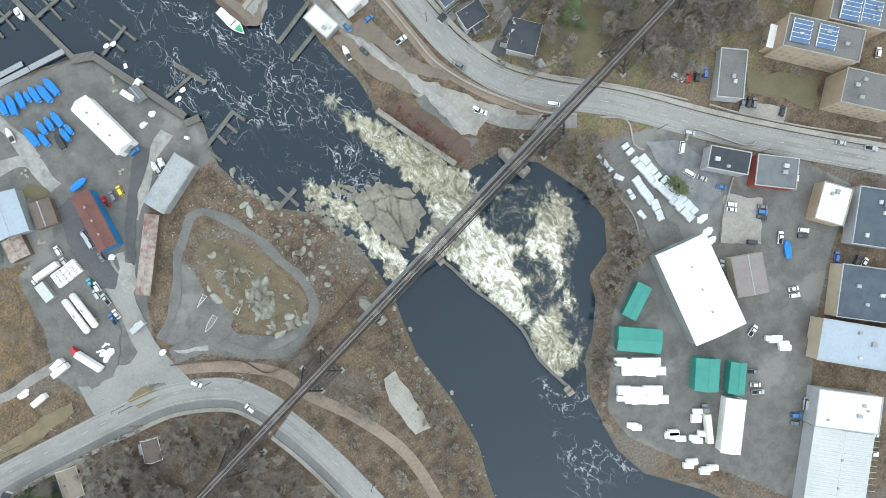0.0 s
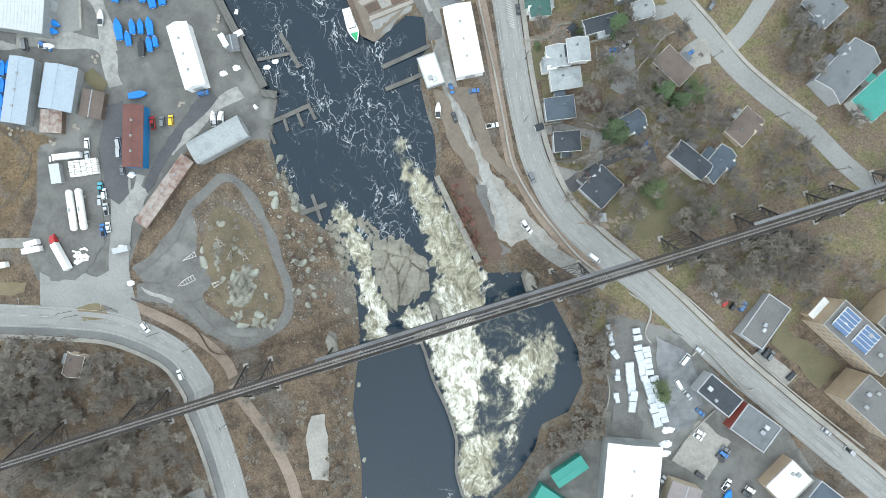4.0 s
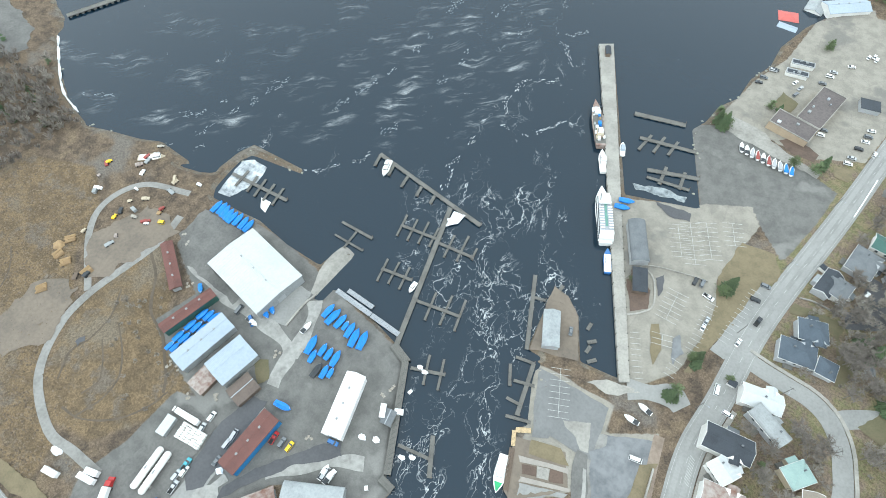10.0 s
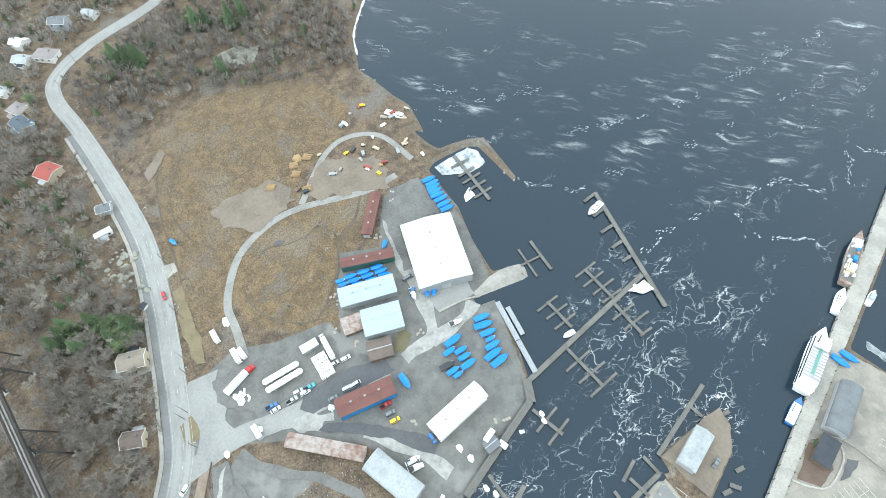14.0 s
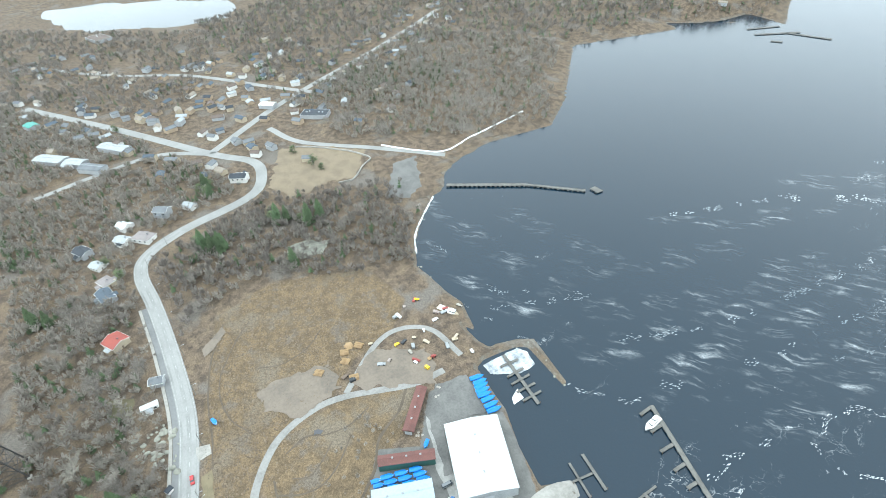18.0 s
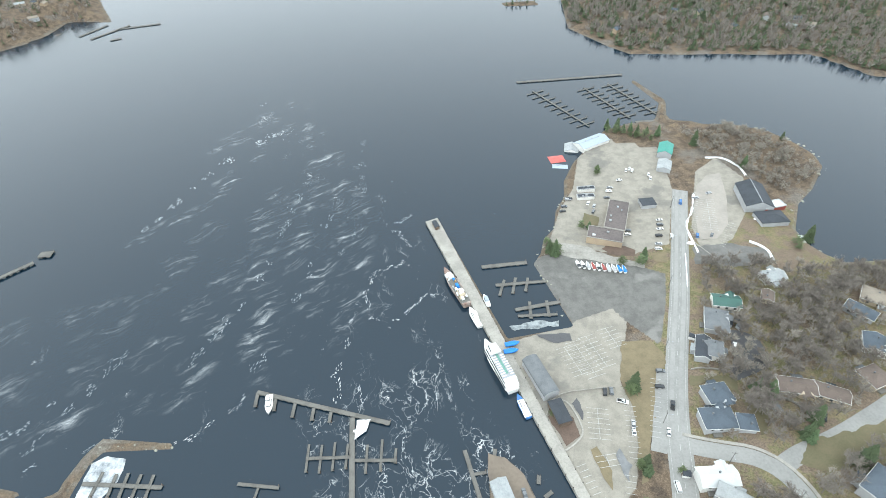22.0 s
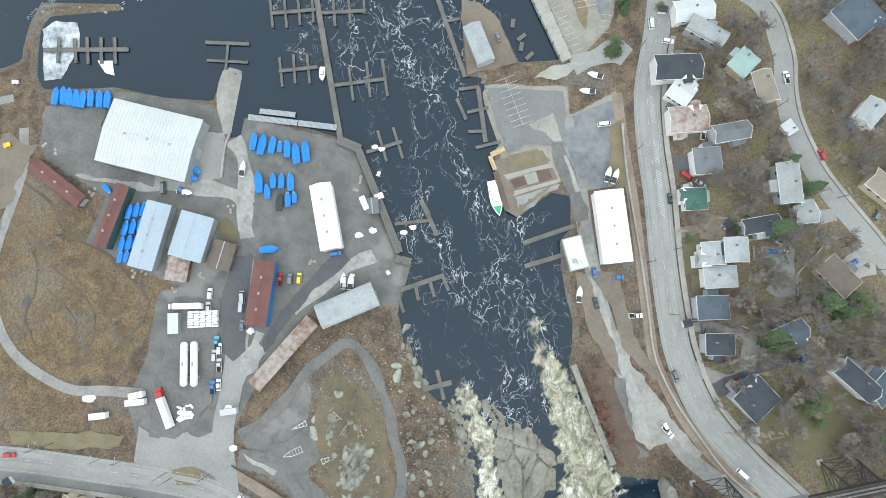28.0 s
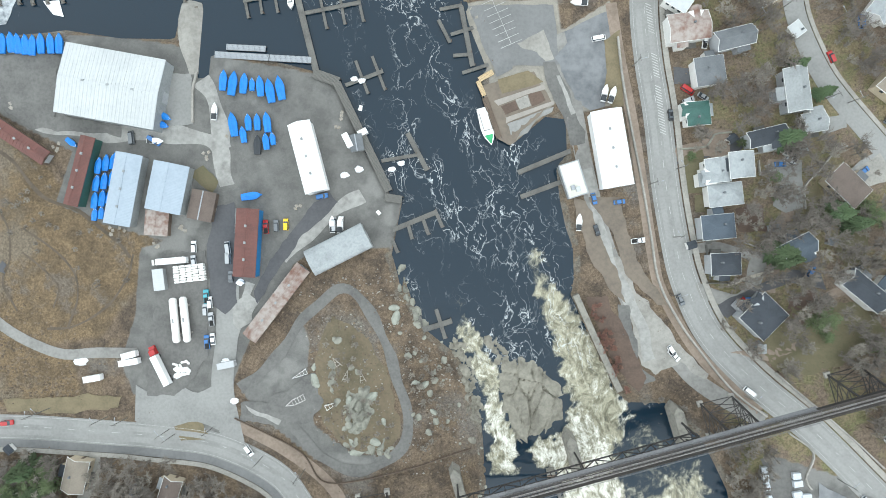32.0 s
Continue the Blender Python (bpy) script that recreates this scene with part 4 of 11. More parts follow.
def trestle_parts():
    x0, x1 = -300, 330
    for y in (-1.5, 1.5):
        bm = bmesh.new()
        box(bm, x0, x1, y - 0.25, y + 0.25, DECK_Z - 2.2, DECK_Z)
        for i in range(int((x1 - x0) / 3)):
            box(bm, x0 + i * 3, x0 + i * 3 + 0.12, y - 0.4, y + 0.4, DECK_Z - 2.15, DECK_Z - 0.02)
        part("girder", bm, "steel", trestle)
    tie = bmesh.new()
    box(tie, 0, 0.3, -2.1, 2.1, 0, 0.22)
    first = part("tie", tie, "ties", trestle)
    first.location = (-90, 0, DECK_Z)
    for i in range(1, 280):
        o = first.copy()
        scene.collection.objects.link(o)
        o.location.x = -90 + i * 0.6
    bm = bmesh.new()
    for i in range(int((-90 - x0) / 0.6)):
        box(bm, x0 + i * 0.6, x0 + i * 0.6 + 0.3, -2.1, 2.1, DECK_Z, DECK_Z + 0.22)
    for i in range(int((x1 - 78) / 0.6)):
        box(bm, 78 + i * 0.6, 78.3 + i * 0.6, -2.1, 2.1, DECK_Z, DECK_Z + 0.22)
    tagged(part("deck_timber", bm, "ties", trestle), kind="stuff")
    for y, w in ((-0.75, 0.12), (0.75, 0.12), (-0.4, 0.05), (0.4, 0.05)):
        bm = bmesh.new()
        box(bm, x0, x1, y - w, y + w, DECK_Z + 0.22, DECK_Z + 0.4)
        part("rail", bm, "rail_steel", trestle)
    for y in (-1.95, 1.95):
        bm = bmesh.new()
        box(bm, x0, x1, y - 0.12, y + 0.12, DECK_Z + 0.22, DECK_Z + 0.42)
        part("guard_timber", bm, "ties", trestle)
    bm = bmesh.new()
    box(bm, -44, 92, 2.15, 3.5, DECK_Z, DECK_Z + 0.1)
    part("walkway", bm, "deck_steel", trestle, "galvanised steel walkway beside the track")
    bm = bmesh.new()
    box(bm, 140, 215, 2.15, 3.4, DECK_Z, DECK_Z + 0.1)
    part("walkway", bm, "deck_steel", trestle, "galvanised steel walkway beside the track")
    for y in (2.3, 3.45, -2.3):
        bm = bmesh.new()
        for zz in (0.6, 1.1):
            beam(bm, (-44, y, DECK_Z + zz), (92, y, DECK_Z + zz), 0.08)
        for i in range(57):
            beam(bm, (-44 + i * 2.4, y, DECK_Z), (-44 + i * 2.4, y, DECK_Z + 1.1), 0.08)
        part("railing", bm, "deck_steel", trestle)
    for a, b in zip((-40, 7), (7, 50)):
        for y in (-2.6, 2.6):
            bm = bmesh.new()
            n = 8
            s = (b - a) / n
            beam(bm, (a, y, DECK_Z - 7), (b, y, DECK_Z - 7), 0.45)
            beam(bm, (a, y, DECK_Z - 1.9), (b, y, DECK_Z - 1.9), 0.45)
            for i in range(n):
                beam(bm, (a + i * s, y, DECK_Z - 7), (a + i * s, y, DECK_Z - 2), 0.3)
                lo, hi = (DECK_Z - 7, DECK_Z - 2) if i % 2 else (DECK_Z - 2, DECK_Z - 7)
                beam(bm, (a + i * s, y, lo), (a + (i + 1) * s, y, hi), 0.3)
            part("truss", bm, "steel", trestle)
    for tx in TOWER_X:
        feet = []
        for sx in (-1, 1):
            for sy in (-1, 1):
                w = BRIDGE_POSE @ Vector((tx + sx * 6.2, sy * 6.5, 0))
                z = max(ground(w.x, w.y), 0)
                top, foot = Vector((tx + sx * 5.6, sy * 1.5, DECK_Z - 2.2)), Vector((tx + sx * 6.2, sy * 6.5, z + 0.8))
                feet.append((top, foot))
                bm = bmesh.new()
                beam(bm, top, foot, 0.55)
                part("tower_leg", bm, "steel", trestle)
                bm = bmesh.new()
                box(bm, foot.x - 1.1, foot.x + 1.1, foot.y - 1.1, foot.y + 1.1, z - 1.5, z + 0.9)
                part("footing", bm, "concrete", trestle, "pale concrete footing")
        for (a, b) in ((0, 1), (2, 3), (0, 2), (1, 3)):
            (ta, fa), (tb, fb) = feet[a], feet[b]
            for k in range(3):
                u, v = k / 3, (k + 1) / 3
                for kind, p, q, thick in (("cross_brace", ta.lerp(fa, u), tb.lerp(fb, v), 0.22), ("cross_brace", tb.lerp(fb, u), ta.lerp(fa, v), 0.22), ("tower_strut", ta.lerp(fa, v), tb.lerp(fb, v), 0.25)):
                    bm = bmesh.new()
                    beam(bm, p, q, thick)
                    part(kind, bm, "steel", trestle)
    for px in PIER_X:
        w = BRIDGE_POSE @ Vector((px, 0, 0))
        bm = bmesh.new()
        z0 = min(ground(w.x, w.y), 0) - 2
        lo = [bm.verts.new(p) for p in ((px - 2.6, -7, z0), (px + 2.6, -7, z0), (px + 2.6, 9, z0), (px, 12, z0), (px - 2.6, 9, z0))]
        hi = [bm.verts.new((px + (v.co.x - px) * 0.75, v.co.y * 0.8, 9.0)) for v in lo]
        bm.faces.new(lo[::-1])
        bm.faces.new(hi)
        for i in range(5):
            bm.faces.new((lo[i], lo[(i + 1) % 5], hi[(i + 1) % 5], hi[i]))
        part("stone_pier", bm, "concrete_old", trestle, "weathered tan masonry river pier")
        bm = bmesh.new()
        for y in (-2.6, 2.6):
            beam(bm, (px, y * 1.3, 9.0), (px, y, DECK_Z - 2.1), 0.6)
        beam(bm, (px, -3.2, 10.0), (px, 2.6, DECK_Z - 2.6), 0.3)
        beam(bm, (px, 3.2, 10.0), (px, -2.6, DECK_Z - 2.6), 0.3)
        part("bearing", bm, "steel", trestle)


trestle_parts()

# ---- buildings ----
def roof_mesh(L, W, h, kind, rise, over=0.5):
    """A roof over a plan L by W with its eaves at height h."""
    bm = bmesh.new()
    a, b, t = L / 2 + over, W / 2 + over, 0.25
    if kind == "flat":
        box(bm, -L / 2 - 0.15, L / 2 + 0.15, -W / 2 - 0.15, W / 2 + 0.15, h, h + t)
        return bm
    if kind == "hip":
        r = max(L / 2 - W / 2, 0.3)
        lo = [bm.verts.new(p) for p in ((-a, -b, h), (a, -b, h), (a, b, h), (-a, b, h))]
        mid = [bm.verts.new((v.co.x, v.co.y, h + t)) for v in lo]
        top = [bm.verts.new((-r, 0, h + rise + t)), bm.verts.new((r, 0, h + rise + t))]
        bm.faces.new(lo[::-1])
        for i in range(4):
            bm.faces.new((lo[i], lo[(i + 1) % 4], mid[(i + 1) % 4], mid[i]))
        bm.faces.new((mid[0], mid[1], top[1], top[0]))
        bm.faces.new((mid[2], mid[3], top[0], top[1]))
        bm.faces.new((mid[1], mid[2], top[1]))
        bm.faces.new((mid[3], mid[0], top[0]))
        return bm
    if kind == "arch":
        prof = [(-b * math.cos(i * math.pi / 10), h + rise * math.sin(i * math.pi / 10)) for i in range(11)]
    else:
        prof = [(-b, h - 0.1), (0, h + rise), (b, h - 0.1)]
    full = [(x, z + t) for x, z in prof] + [(x, z) for x, z in prof[::-1]]
    prism(bm, full, -a, a)
    bmesh.ops.rotate(bm, verts=bm.verts, matrix=Matrix.Rotation(radians(-90), 3, "Z"))
    bmesh.ops.recalc_face_normals(bm, faces=bm.faces)
    return bm


def wall_mesh(L, W, h, kind, rise):
    bm = bmesh.new()
    if kind in ("flat", "hip"):
        box(bm, -L / 2, L / 2, -W / 2, W / 2, -1.0, h)
        return bm
    prof = [(-W / 2, -1.0), (W / 2, -1.0), (W / 2, h - 0.02)]
    prof += [(W / 2 * math.cos(i * math.pi / 10), h - 0.02 + rise * math.sin(i * math.pi / 10)) for i in range(1, 10)] if kind == "arch" else [(0, h + rise - 0.05)]
    prof += [(-W / 2, h - 0.02)]
    prism(bm, prof, -L / 2, L / 2)
    bmesh.ops.rotate(bm, verts=bm.verts, matrix=Matrix.Rotation(radians(-90), 3, "Z"))
    bmesh.ops.recalc_face_normals(bm, faces=bm.faces)
    return bm


FOOTPRINTS = []


def shed(x, y, L, W, ang, h, kind, roof, wall, label, rise=1.5):
    FOOTPRINTS.append((x, y, L, W, ang))
    b = thing("storage_building", pose(x, y, ground(x, y), 0, 0, ang), label, "building")
    part("wall", wall_mesh(L, W, h, kind, rise), wall, b)
    top = part("roof", roof_mesh(L, W, h, kind, rise, 0.3), roof, b)
    if kind == "gable" and L > 12 and roof in ("metal_red", "metal_rust", "metal_white"):
        bm = bmesh.new()
        n = int(L / 1.5)
        for i in range(n + 1):
            u = (i / n - 0.5) * L
            for side in (-1, 1):
                beam(bm, (u, 0.1 * side, h + rise + 0.27), (u, side * (W / 2 + 0.25), h + 0.17), 0.09)
        part("standing_seams", bm, roof, top)
    if kind == "gable" and roof != "membrane":
        bm = bmesh.new()
        box(bm, -L / 2 - 0.3, L / 2 + 0.3, -0.22, 0.22, h + rise + 0.2, h + rise + 0.34)
        part("ridge_cap", bm, roof if roof.startswith("metal") else "galv", top)
    if kind == "flat" and L > 12:
        bm = bmesh.new()
        for x0, x1, y0, y1 in ((-L / 2 - 0.2, L / 2 + 0.2, -W / 2 - 0.2, -W / 2 + 0.2), (-L / 2 - 0.2, L / 2 + 0.2, W / 2 - 0.2, W / 2 + 0.2), (-L / 2 - 0.2, -L / 2 + 0.2, -W / 2 + 0.2, W / 2 - 0.2), (L / 2 - 0.2, L / 2 + 0.2, -W / 2 + 0.2, W / 2 - 0.2)):
            box(bm, x0, x1, y0, y1, h + 0.1, h + 0.6)
        part("parapet", bm, "concrete" if wall == "brick" else "siding_grey", top, "pale parapet round the roof")
    if L > 18:
        bm = bmesh.new()
        box(bm, L / 2 - 0.02, L / 2 + 0.08, -min(2.2, W / 3), min(2.2, W / 3), -0.3, min(4, h - 0.6))
        part("door", bm, "siding_grey", b, "wide grey sliding door")
    if kind == "flat" and L > 12:
        rng = random.Random(int(x * 3 + y * 5))
        for i in range(2 if L < 24 else 4):
            bm = bmesh.new()
            u, v, r = rng.uniform(-0.35, 0.35) * L, rng.uniform(-0.3, 0.3) * W, rng.uniform(0.5, 1.1)
            box(bm, u - r, u + r, v - r * 0.8, v + r * 0.8, h + 0.2, h + 1.2)
            bmesh.ops.bevel(bm, geom=bm.edges[:], offset=0.1, segments=1, affect="EDGES")
            part("roof_unit", bm, rng.choice(("metal_white", "metal_grey", "galv")), top, "grey ventilation unit")
    if kind == "gable" and L > 25:
        for i in range(3):
            bm = bmesh.new()
            u = (i - 1) * L / 4
            box(bm, u - 0.5, u + 0.5, -0.4, 0.4, h + rise - 0.1, h + rise + 0.6)
            part("vent", bm, "metal_grey", top)
    if h > 10:
        for side in (-1, 1):
            for r in range(4):
                for k in range(int(L / 3.2)):
                    bm = bmesh.new()
                    u = (k + 0.5) * 3.2 - L / 2 + 0.4
                    box(bm, u - 0.7, u + 0.7, side * W / 2 - 0.06, side * W / 2 + 0.06, 1.2 + r * 3.1, 2.7 + r * 3.1)
                    part("window", bm, "pane_pale", b, "window with pale blinds")
    return b


def house(x, y, L, W, ang, h, kind, roof, wall, label, rise=2.0):
    FOOTPRINTS.append((x, y, L, W, ang))
    rng = random.Random(int(x * 7 + y * 13))
    b = thing("house", pose(x, y, ground(x, y), 0, 0, ang), label, "house")
    part("wall", wall_mesh(L, W, h, kind, rise), wall, b)
    top = part("roof", roof_mesh(L, W, h, kind, rise), roof, b)
    bm = bmesh.new()
    a, c = L / 2 + 0.5, W / 2 + 0.5
    if kind == "flat":
        a, c = L / 2 + 0.15, W / 2 + 0.15
    for x0, x1, y0, y1 in ((-a - 0.14, a + 0.14, -c - 0.14, -c), (-a - 0.14, a + 0.14, c, c + 0.14)) + (((-a - 0.14, -a, -c, c), (a, a + 0.14, -c, c)) if kind in ("flat", "hip") else ()):
        box(bm, x0, x1, y0, y1, h - 0.18, h + 0.12)
    if kind == "gable":
        for u in (-a, a):
            for v in (-c, c):
                beam(bm, (u, 0, h + rise + 0.2), (u, v, h + 0.06), 0.16)
    part("gutter", bm, "trim_white", top, "white gutter and bargeboards along the roof edge")
    if L > 8:
        side, u0, wide, deep = rng.choice((-1, 1)), rng.uniform(-0.35, 0.05) * L, rng.uniform(3.2, 5.0), rng.uniform(2.0, 3.4)
        y0, y1 = side * W / 2, side * (W / 2 + deep)
        bm = bmesh.new()
        box(bm, u0, u0 + wide, min(y0, y1), max(y0, y1), -0.8, h - 1.3)
        part("annex", bm, wall, b)
        bm = bmesh.new()
        q = [(u0 - 0.25, y0, h - 0.5), (u0 + wide + 0.25, y0, h - 0.5), (u0 + wide + 0.25, y1 + side * 0.3, h - 1.25), (u0 - 0.25, y1 + side * 0.3, h - 1.25)]
        lo, hi = [bm.verts.new((x, y, z - 0.05)) for x, y, z in q], [bm.verts.new((x, y, z + 0.12)) for x, y, z in q]
        bm.faces.new(lo)
        bm.faces.new(hi)
        for k in range(4):
            bm.faces.new((lo[k], lo[(k + 1) % 4], hi[(k + 1) % 4], hi[k]))
        bmesh.ops.recalc_face_normals(bm, faces=bm.faces)
        part("annex_roof", bm, rng.choice((roof, roof, "metal_pale", "roof_grey", "roof_dark")), b)
    if kind != "flat":
        bm = bmesh.new()
        u = rng.uniform(-0.3, 0.3) * L
        box(bm, u - 0.35, u + 0.35, 0.5, 1.1, h + rise * 0.4, h + rise + 0.9)
        part("chimney", bm, "roof_grey", top, "grey chimney")
    if L > 8:
        for side in (-1, 1):
            for k in range(3):
                bm = bmesh.new()
                u = (k - 1) * L / 3.4
                box(bm, u - 0.7, u + 0.7, side * W / 2 - 0.05, side * W / 2 + 0.05, h - 2.2, h - 0.9)
                part("window", bm, "pane", b)
        bm = bmesh.new()
        box(bm, L / 2 - 0.05, L / 2 + 0.06, -0.5, 0.5, -0.3, 1.9)
        part("door", bm, "wood_brown", b)
        side = rng.choice((-1, 1))
        bm = bmesh.new()
        y0, y1 = sorted((side * W / 2, side * (W / 2 + 2.2)))
        u = rng.uniform(-0.2, 0.2) * L
        box(bm, u - 2, u + 2, y0, y1, -0.6, 0.6)
        part("porch", bm, "dock_wood", b, "weathered wooden deck")
        if rng.random() < 0.55 and kind != "flat":
            bm = wall_mesh(4.2, W / 2 + 2.4, h, "gable", 1.4)
            bmesh.ops.rotate(bm, verts=bm.verts, matrix=Matrix.Rotation(radians(90), 3, "Z"))
            bmesh.ops.translate(bm, verts=bm.verts, vec=(L * 0.22, -side * (W / 4 + 1.0), 0))
            part("gable_wing", bm, wall, b)
            bm = roof_mesh(W / 2 + 2.4, 4.2, h, "gable", 1.4, 0.35)
            bmesh.ops.rotate(bm, verts=bm.verts, matrix=Matrix.Rotation(radians(90), 3, "Z"))
            bmesh.ops.translate(bm, verts=bm.verts, vec=(L * 0.22, -side * (W / 4 + 1.0), 0))
            part("wing_roof", bm, roof, b)
    return b


shed(-157.6, 168.1, 39.5, 27.3, -17, 7, "gable", "metal_white", "metal_grey", "big boat storage shed with pale metal roof", rise=1.2)
shed(-199.6, 152.9, 28.2, 5.7, -40, 3.5, "gable", "metal_red", "wood_brown", "long low storage shed with rusty red roof", rise=.8)
shed(-174.6, 136.8, 27.6, 5.4, 69, 5, "gable", "metal_red", "metal_green", "long boat rack shed with dark red roof", rise=1.2)
shed(-158.2, 127.6, 28.1, 10.3, 73, 5, "gable", "metal_blue", "metal_grey", "long workshop shed with pale blue metal roof", rise=1.5)
shed(-140.7, 126.2, 18.9, 13.9, 72, 5, "gable", "metal_blue", "metal_grey", "workshop with pale blue metal roof", rise=2)
shed(-147.5, 113.0, 9.5, 8.9, 79, 3, "gable", "metal_rust", "wood_brown", "lean workshop annex with rusty corrugated roof", rise=1)
shed(-128.6, 117.8, 11.3, 9.3, 72, 3.2, "gable", "roof_brown", "wood_brown", "low brown shop building with shingled roof", rise=1)
shed(-83.8, 131.5, 27.5, 8.5, -82, 6, "gable", "membrane", "membrane", "long white fabric covered storage building", rise=2)
shed(-111.9, 100.9, 26.4, 8.4, 80, 5.5, "gable", "metal_red", "metal_cobalt", "boat works with dark red roof and bright blue walls", rise=1.2)
shed(-76.1, 94.2, 24.6, 10.1, 20, 5, "arch", "metal_pale", "metal_grey", "boathouse with curved grey metal roof", rise=2)
shed(-103.5, 76.0, 35.1, 5.9, 46, 3, "gable", "metal_rust", "wood_brown", "long derelict shed with streaked rusty roof", rise=.8)
shed(-64.7, 135.7, 6.2, 4.8, -87, 2.6, "gable", "roof_grey", "metal_grey", "small grey hut by the dock", rise=.8)
shed(-149.4, 90.4, 8.3, 4.1, 90, 2.8, "flat", "metal_white", "metal_grey", "small white site office cabin", rise=.2)
shed(35.0, 121.1, 29.9, 11.7, -87, 6, "gable", "membrane", "membrane", "large white boat storage building beside the shore lane", rise=1)
shed(19.3, 111.0, 13.5, 7.9, -79, 3, "flat", "membrane_cream", "metal_grey", "cream flat-roofed boathouse at the dock", rise=.2)
shed(77.4, -81.2, 41.7, 22.8, 77, 9, "gable", "membrane", "metal_grey", "very large white roofed warehouse", rise=1)
house(69.6, 164.4, 15.2, 10.0, 1, 5, "gable", "metal_rust", "siding_white", "white house with a weathered rusty metal roof", rise=1.5)
house(85.4, 157.3, 14.0, 6.5, 7, 5, "gable", "roof_grey", "siding_grey", "grey house with dark timbered porch and shingle roof", rise=2.5)
house(75.2, 146.1, 10.3, 10.0, 2, 5.5, "hip", "roof_grey", "siding_white", "two-storey house with a pale grey hip roof", rise=2)
house(69.3, 130.5, 8.2, 8.1, 89, 5, "hip", "metal_green", "siding_white", "house with a dark green roof", rise=2)
house(105.3, 134.2, 15.8, 8.1, -89, 5.5, "gable", "metal_grey", "siding_grey", "long house with a grey metal roof", rise=2.5)
house(111.3, 121.4, 8.1, 6.4, 4, 3.5, "gable", "metal_grey", "siding_white", "detached garage with a grey metal roof", rise=1.5)
house(73.6, 107.6, 8.5, 8.4, -90, 5, "gable", "metal_pale", "siding_white", "house with a pale metal roof", rise=1.8)
house(82.1, 108.5, 9.1, 8.5, 88, 5.5, "gable", "metal_pale", "siding_white", "house wing with a pale metal roof", rise=1.8)
house(75.8, 98.0, 12.2, 7.7, 0, 4.5, "hip", "metal_pale", "siding_white", "house with a pale hipped metal roof", rise=2.5)
house(71.5, 85.9, 11.7, 8.5, -1, 6, "hip", "roof_slate", "siding_grey", "house with a slate blue roof", rise=2.5)
house(72.3, 71.3, 10.3, 7.5, -4, 6, "hip", "roof_dark", "siding_grey", "house with a dark shingle roof", rise=2.5)
house(98.2, 74.2, 12.4, 6.9, 20, 6, "gable", "roof_slate", "siding_white", "house with a slate blue roof and a cross gable", rise=2.5)
house(83.7, 49.9, 12.8, 11.7, 39, 6, "hip", "roof_dark", "siding_grey", "large house with a dark shingle roof", rise=2.8)
house(121.9, 55.5, 16.3, 7.1, -46, 5.5, "gable", "roof_dark", "siding_white", "white house with a black roof", rise=2.5)
house(120.9, 95.9, 14.9, 9.6, -51, 4.5, "flat", "roof_brown", "siding_tan", "low brown house with a flat roof", rise=1.2)
house(93.2, 118.2, 14.3, 5.3, 7, 4.5, "gable", "roof_dark", "siding_grey", "long house with a dark roof", rise=1.5)
house(109.7, 158.0, 4.5, 4.0, -60, 2.5, "gable", "metal_white", "siding_white", "small white garden shed", rise=.8)
house(67.1, 187.0, 18.6, 9.9, -1, 6, "gable", "roof_dark", "siding_white", "large house with a dark roof", rise=2.5)
house(80.6, 201.7, 16.1, 6.5, -34, 5, "arch", "metal_grey", "siding_grey", "house with a rounded grey metal roof", rise=2)
house(67.6, 176.2, 8.9, 8.2, -39, 5, "gable", "metal_white", "siding_white", "small white house with a pale roof", rise=1.8)
house(93.3, 186.3, 9.9, 7.9, 43, 5, "hip", "roof_faded_teal", "siding_tan", "tan house with a faded teal roof", rise=2)
house(100.5, 175.2, 12.8, 7.4, -80, 5, "gable", "roof_tan", "siding_tan", "tan house with a tan roof", rise=2)
house(141.4, 203.5, 15.5, 15.3, 36, 6, "hip", "roof_slate", "siding_grey", "big house with a dark slate roof", rise=3)
house(141.5, 161.7, 10.3, 7.6, 45, 5, "gable", "metal_pale", "siding_white", "house with a pale metal roof", rise=2)
house(163.0, 164.0, 19.3, 10.8, 53, 6, "flat", "membrane", "siding_white", "white building with a flat roof", rise=1)
house(166.1, 153.4, 12.9, 9.3, 42, 5, "gable", "metal_pale", "siding_white", "annex with a pale metal roof", rise=1.5)
house(144.1, 129.8, 15.0, 8.0, -45, 5, "gable", "roof_tan", "siding_tan", "tan house with a tan shingle roof", rise=2)
house(154.8, 137.2, 14.8, 9.2, 36, 5, "hip", "roof_brown", "siding_red", "brown house with a reddish roof", rise=2.2)
house(186.1, 111.6, 13.7, 12.3, -55, 6, "hip", "roof_grey", "siding_grey", "grey house with a hip roof", rise=2.5)
house(191.0, 82.7, 23.1, 13.8, 38, 7, "gable", "roof_grey", "siding_grey", "large grey apartment house", rise=3)
house(204.5, 71.3, 20.4, 11.6, 34, 6, "hip", "metal_teal", "siding_white", "building with a bright teal roof", rise=2.5)
house(146.8, 66.4, 13.2, 8.9, 41, 4.5, "hip", "roof_brown", "siding_tan", "bungalow with a brown roof", rise=2)
house(133.3, 52.3, 14.4, 7.2, 42, 5, "gable", "roof_slate", "siding_white", "house with a blue-grey roof", rise=2)
shed(77.9, 401.0, 33.7, 13.9, 71, 5, "flat", "roof_school", "brick", "low brown flat-roofed office building", rise=.2)
shed(65.2, 379.8, 23.1, 12.6, -18, 5, "flat", "roof_school", "brick", "low brown flat-roofed office wing", rise=.2)
